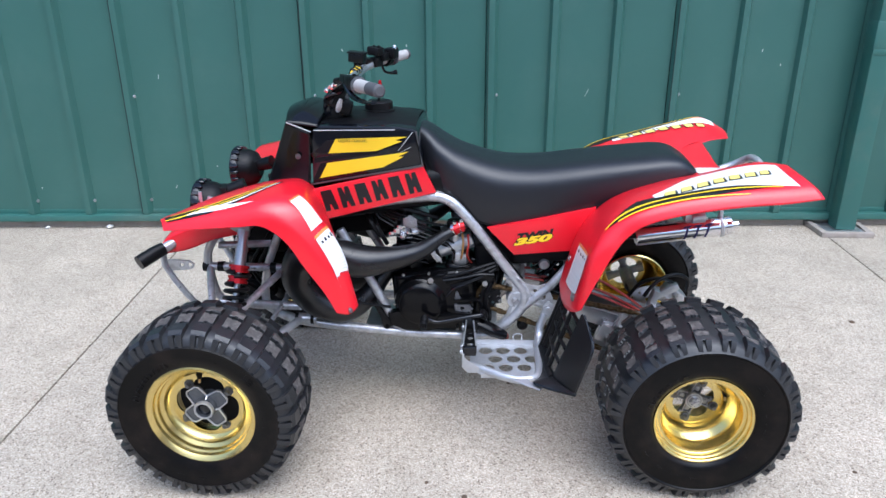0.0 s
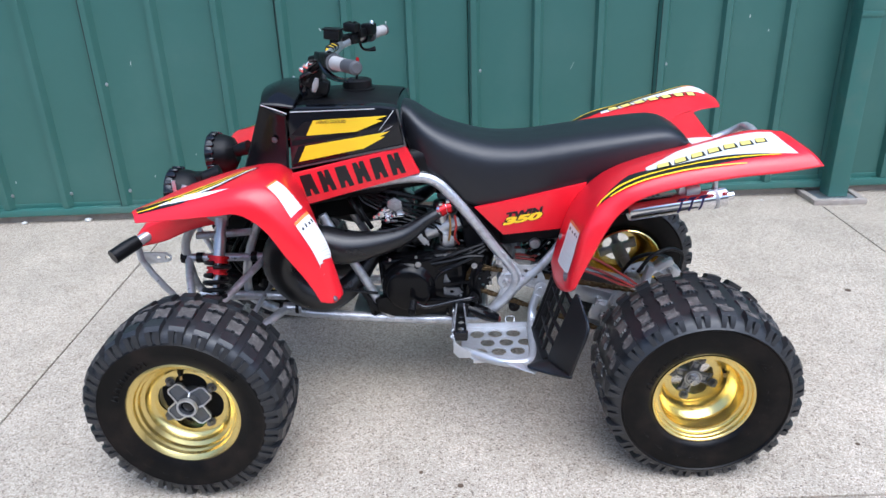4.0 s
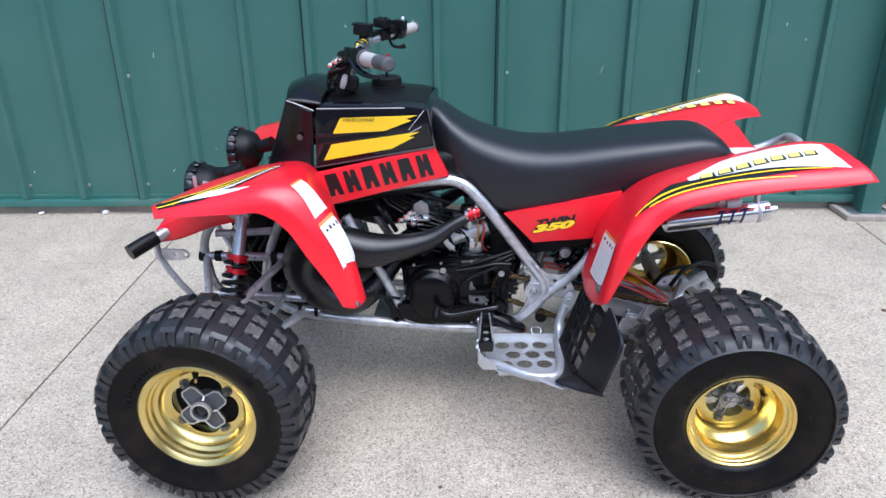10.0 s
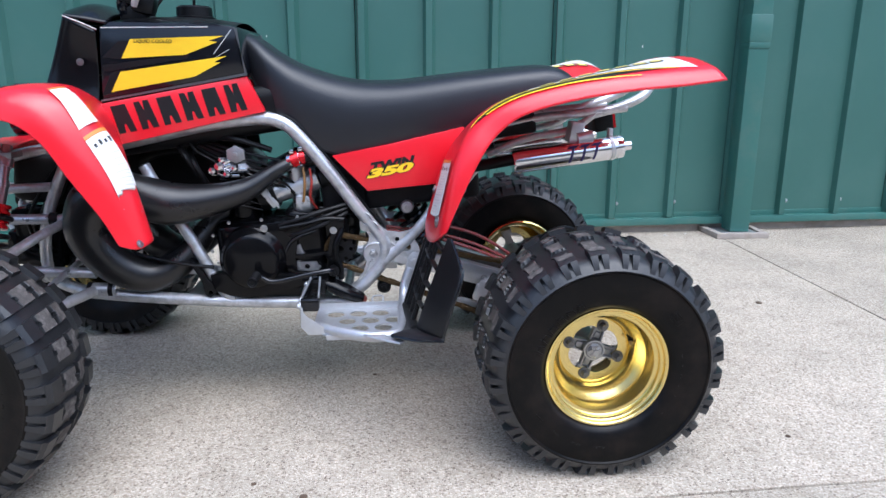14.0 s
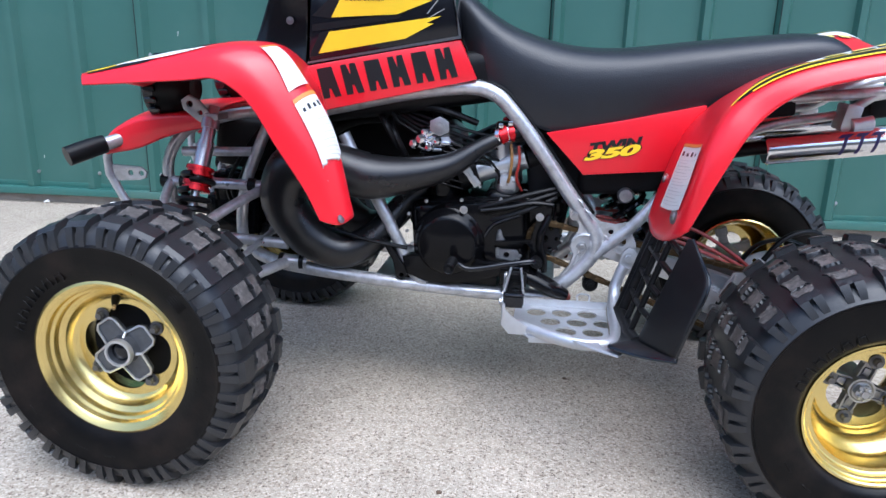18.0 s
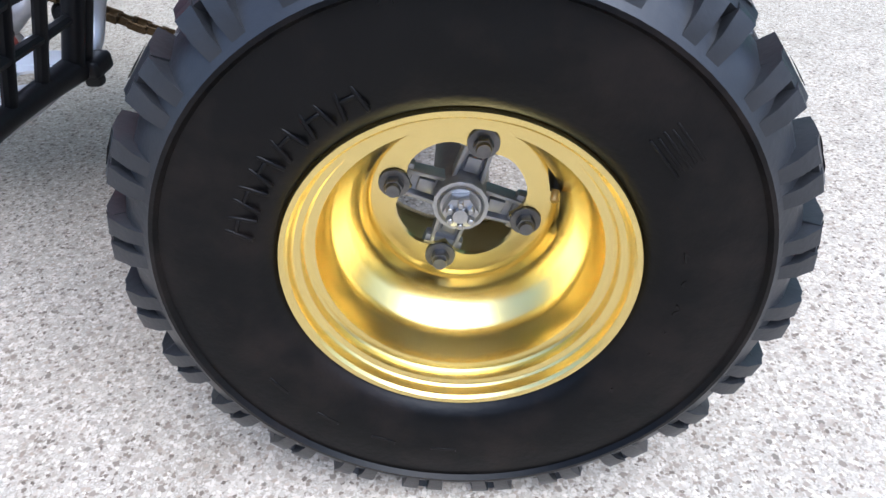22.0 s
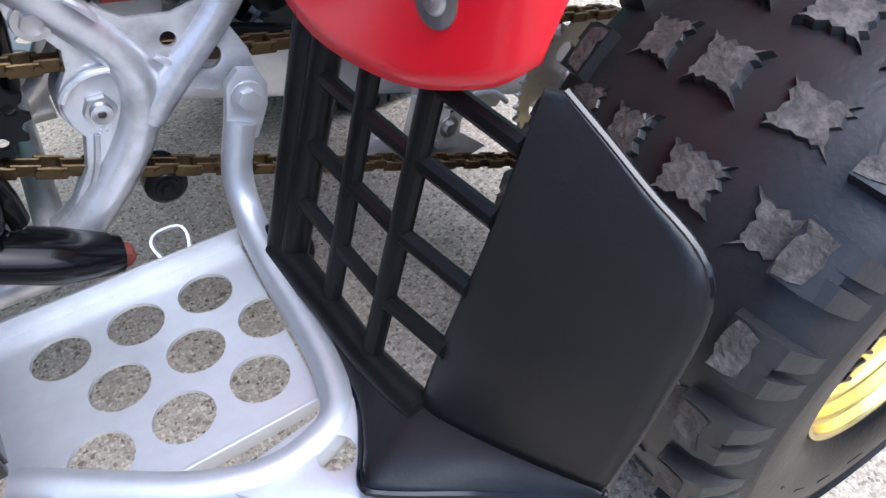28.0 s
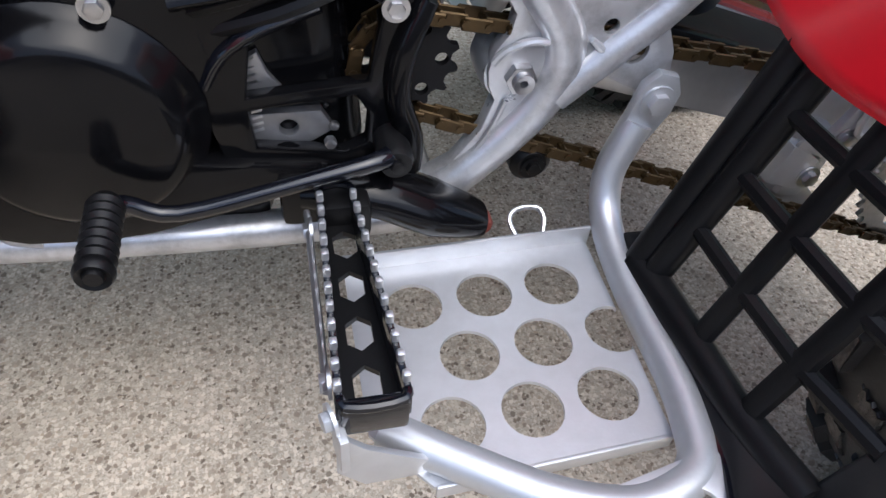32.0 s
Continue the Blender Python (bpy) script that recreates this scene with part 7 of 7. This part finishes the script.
for y in (-0.190, 0.150):
    part("control_cable", tube([(-0.275, y, 1.035), (-0.315, 0.75 * y - 0.01, 1.005), (-0.350, 0.6 * y - 0.01, 0.955), (-0.354, 0.5 * y, 0.90), (-0.33, 0.3 * y, 0.86)], 0.0045, 8, 4), BLACK, bar)
part("switch_block", join(box((-0.252, -0.252, 1.038), (0.032, 0.030, 0.036), (0, 0, 30), 0.006), rod((-0.252, -0.252, 1.052), (-0.252, -0.252, 1.060), 0.005)), BLACK, bar, "black switch block")
part("master_cylinder", join(box((-0.258, 0.150, 1.078), (0.040, 0.045, 0.026), (0, 8, -15), 0.006), box((-0.240, 0.178, 1.058), (0.034, 0.040, 0.026), (0, 0, -20), 0.006), hexbolt((-0.262, 0.150, 1.091), (0, 0, 1), 0.004, 0.004), hexbolt((-0.246, 0.140, 1.091), (0, 0, 1), 0.004, 0.004)), BLACK, bar, "black brake master cylinder")
part("reservoir_box", join(box((-0.300, 0.070, 1.066), (0.048, 0.044, 0.026), (0, 5, -5), 0.006), box((-0.300, 0.070, 1.081), (0.052, 0.048, 0.006), (0, 5, -5), 0.002), box((-0.296, 0.080, 1.046), (0.030, 0.036, 0.020), (0, 5, -5), 0.005)), BLACK, bar)
part("throttle_body", join(box((-0.216, 0.205, 1.066), (0.036, 0.042, 0.034), (0, 0, -20), 0.007), rod((-0.237, 0.205, 1.044), (-0.229, 0.228, 1.045), 0.020, 16), tube([(-0.245, 0.190, 1.030), (-0.238, 0.200, 1.010), (-0.222, 0.225, 1.002), (-0.208, 0.242, 1.003)], [0.004, 0.004, 0.0045, 0.008], 8, 3)), BLACK, bar, "black thumb throttle")
part("kill_switch", lathe([(0.0, 1.092), (0.004, 1.091), (0.006, 1.088), (0.006, 1.078)], 14, "z", (-0.205, 0.20, 0)), ALLOY, bar)
cl = part("wiring_cluster", box((-0.335, -0.105, 0.930), (0.056, 0.040, 0.044), (0, 20, 10), 0.010), BLACK, quad, "black cable and wiring bundle under the bars")
part("connector", box((-0.330, -0.120, 0.980), (0.044, 0.030, 0.060), (0, 25, 10), 0.008), BLACK, cl)
part("connector", box((-0.312, -0.110, 0.952), (0.050, 0.050, 0.040), (0, 15, 5), 0.012), BLACK, cl)
rng = random.Random(21)
for k in range(11):
    o = [rng.uniform(-0.012, 0.012) for _ in range(6)]
    part("wire", tube([(-0.335 + o[0], -0.075 + o[1], 0.905), (-0.352 + o[1], -0.118 + o[2], 0.942 + o[3]), (-0.342 + o[4], -0.135 + o[5], 0.985 + o[0]), (-0.318 + o[2], -0.146 + o[3], 1.012 + o[4]), (-0.282 + o[5], -0.200 + 2 * o[1], 1.036)], rng.uniform(0.0035, 0.0060), 8, 4), BLACK_GLOSS if k % 3 else BLACK, cl)
for p in ((-0.334, -0.150, 1.012), (-0.318, -0.156, 1.020), (-0.348, -0.150, 1.004)):
    part("cable_clamp", join(box(p, (0.012, 0.016, 0.010), (20, 30, 0), 0.002), rod(p, (p[0] + 0.012, p[1] - 0.006, p[2] + 0.014), 0.004)), CHROME, cl, "bright cable adjuster")
part("cable_boot", tube([(-0.322, -0.150, 0.946), (-0.316, -0.154, 0.962), (-0.310, -0.155, 0.980)], [0.006, 0.0085, 0.005], 12, 3), GRIP, cl, "pale rubber cable boot")


# ---- stem, rails and made-up dark fillers between the front frame hoops ----
# Boxes and cables are invented: they darken this gap and hide the far rim.
part("front_filler", join(box((-0.590, MID + 0.01, 0.560), (0.15, 0.13, 0.12), (0, 8, 0), 0.022, 3), rod((-0.600, MID, 0.61), (-0.602, MID, 0.640), 0.018, 16)), BLACK_MATT, quad, "made-up black filler block between the front hoops")
part("low_filler", join(box((-0.605, MID + 0.02, 0.455), (0.17, 0.11, 0.08), (0, -6, 4), 0.012), box((-0.61, MID - 0.045, 0.470), (0.07, 0.03, 0.05), (0, 10, 0), 0.006), box((-0.64, MID + 0.03, 0.385), (0.14, 0.14, 0.09), (0, 5, 0), 0.018)), CASE, quad, "made-up black filler boxes between the front hoops")
stem = part("steering_stem", join(rod((-0.455, MID, 0.80), (-0.560, MID, 0.345), 0.015, 16), rod((-0.556, MID, 0.36), (-0.562, MID, 0.325), 0.026, 18)), BLACK, quad, "black steering stem")
for k in range(9):
    y0 = MID - 0.075 + 0.014 * k
    part("filler_cable", tube([(-0.47 - 0.006 * k, y0, 0.655 - 0.008 * (k % 3)), (-0.525, y0 - 0.012 * (k % 2), 0.615 - 0.011 * (k % 4)), (-0.585 + 0.012 * (k % 3), y0 - 0.015, 0.535 - 0.014 * (k % 3)), (-0.63 + 0.02 * (k % 2), y0, 0.455), (-0.60, y0 + 0.01, 0.385)], 0.0048 + 0.0012 * (k % 3), 8, 4), BLACK, stem)
part("cross_rail", rod((-0.70, -0.165, 0.548), (-0.545, -0.150, 0.552), 0.0105, 12), SILVER, quad)
part("cross_rail", rod((-0.72, -0.16, 0.36), (-0.47, -0.15, 0.345), 0.0125, 12), SILVER, quad)
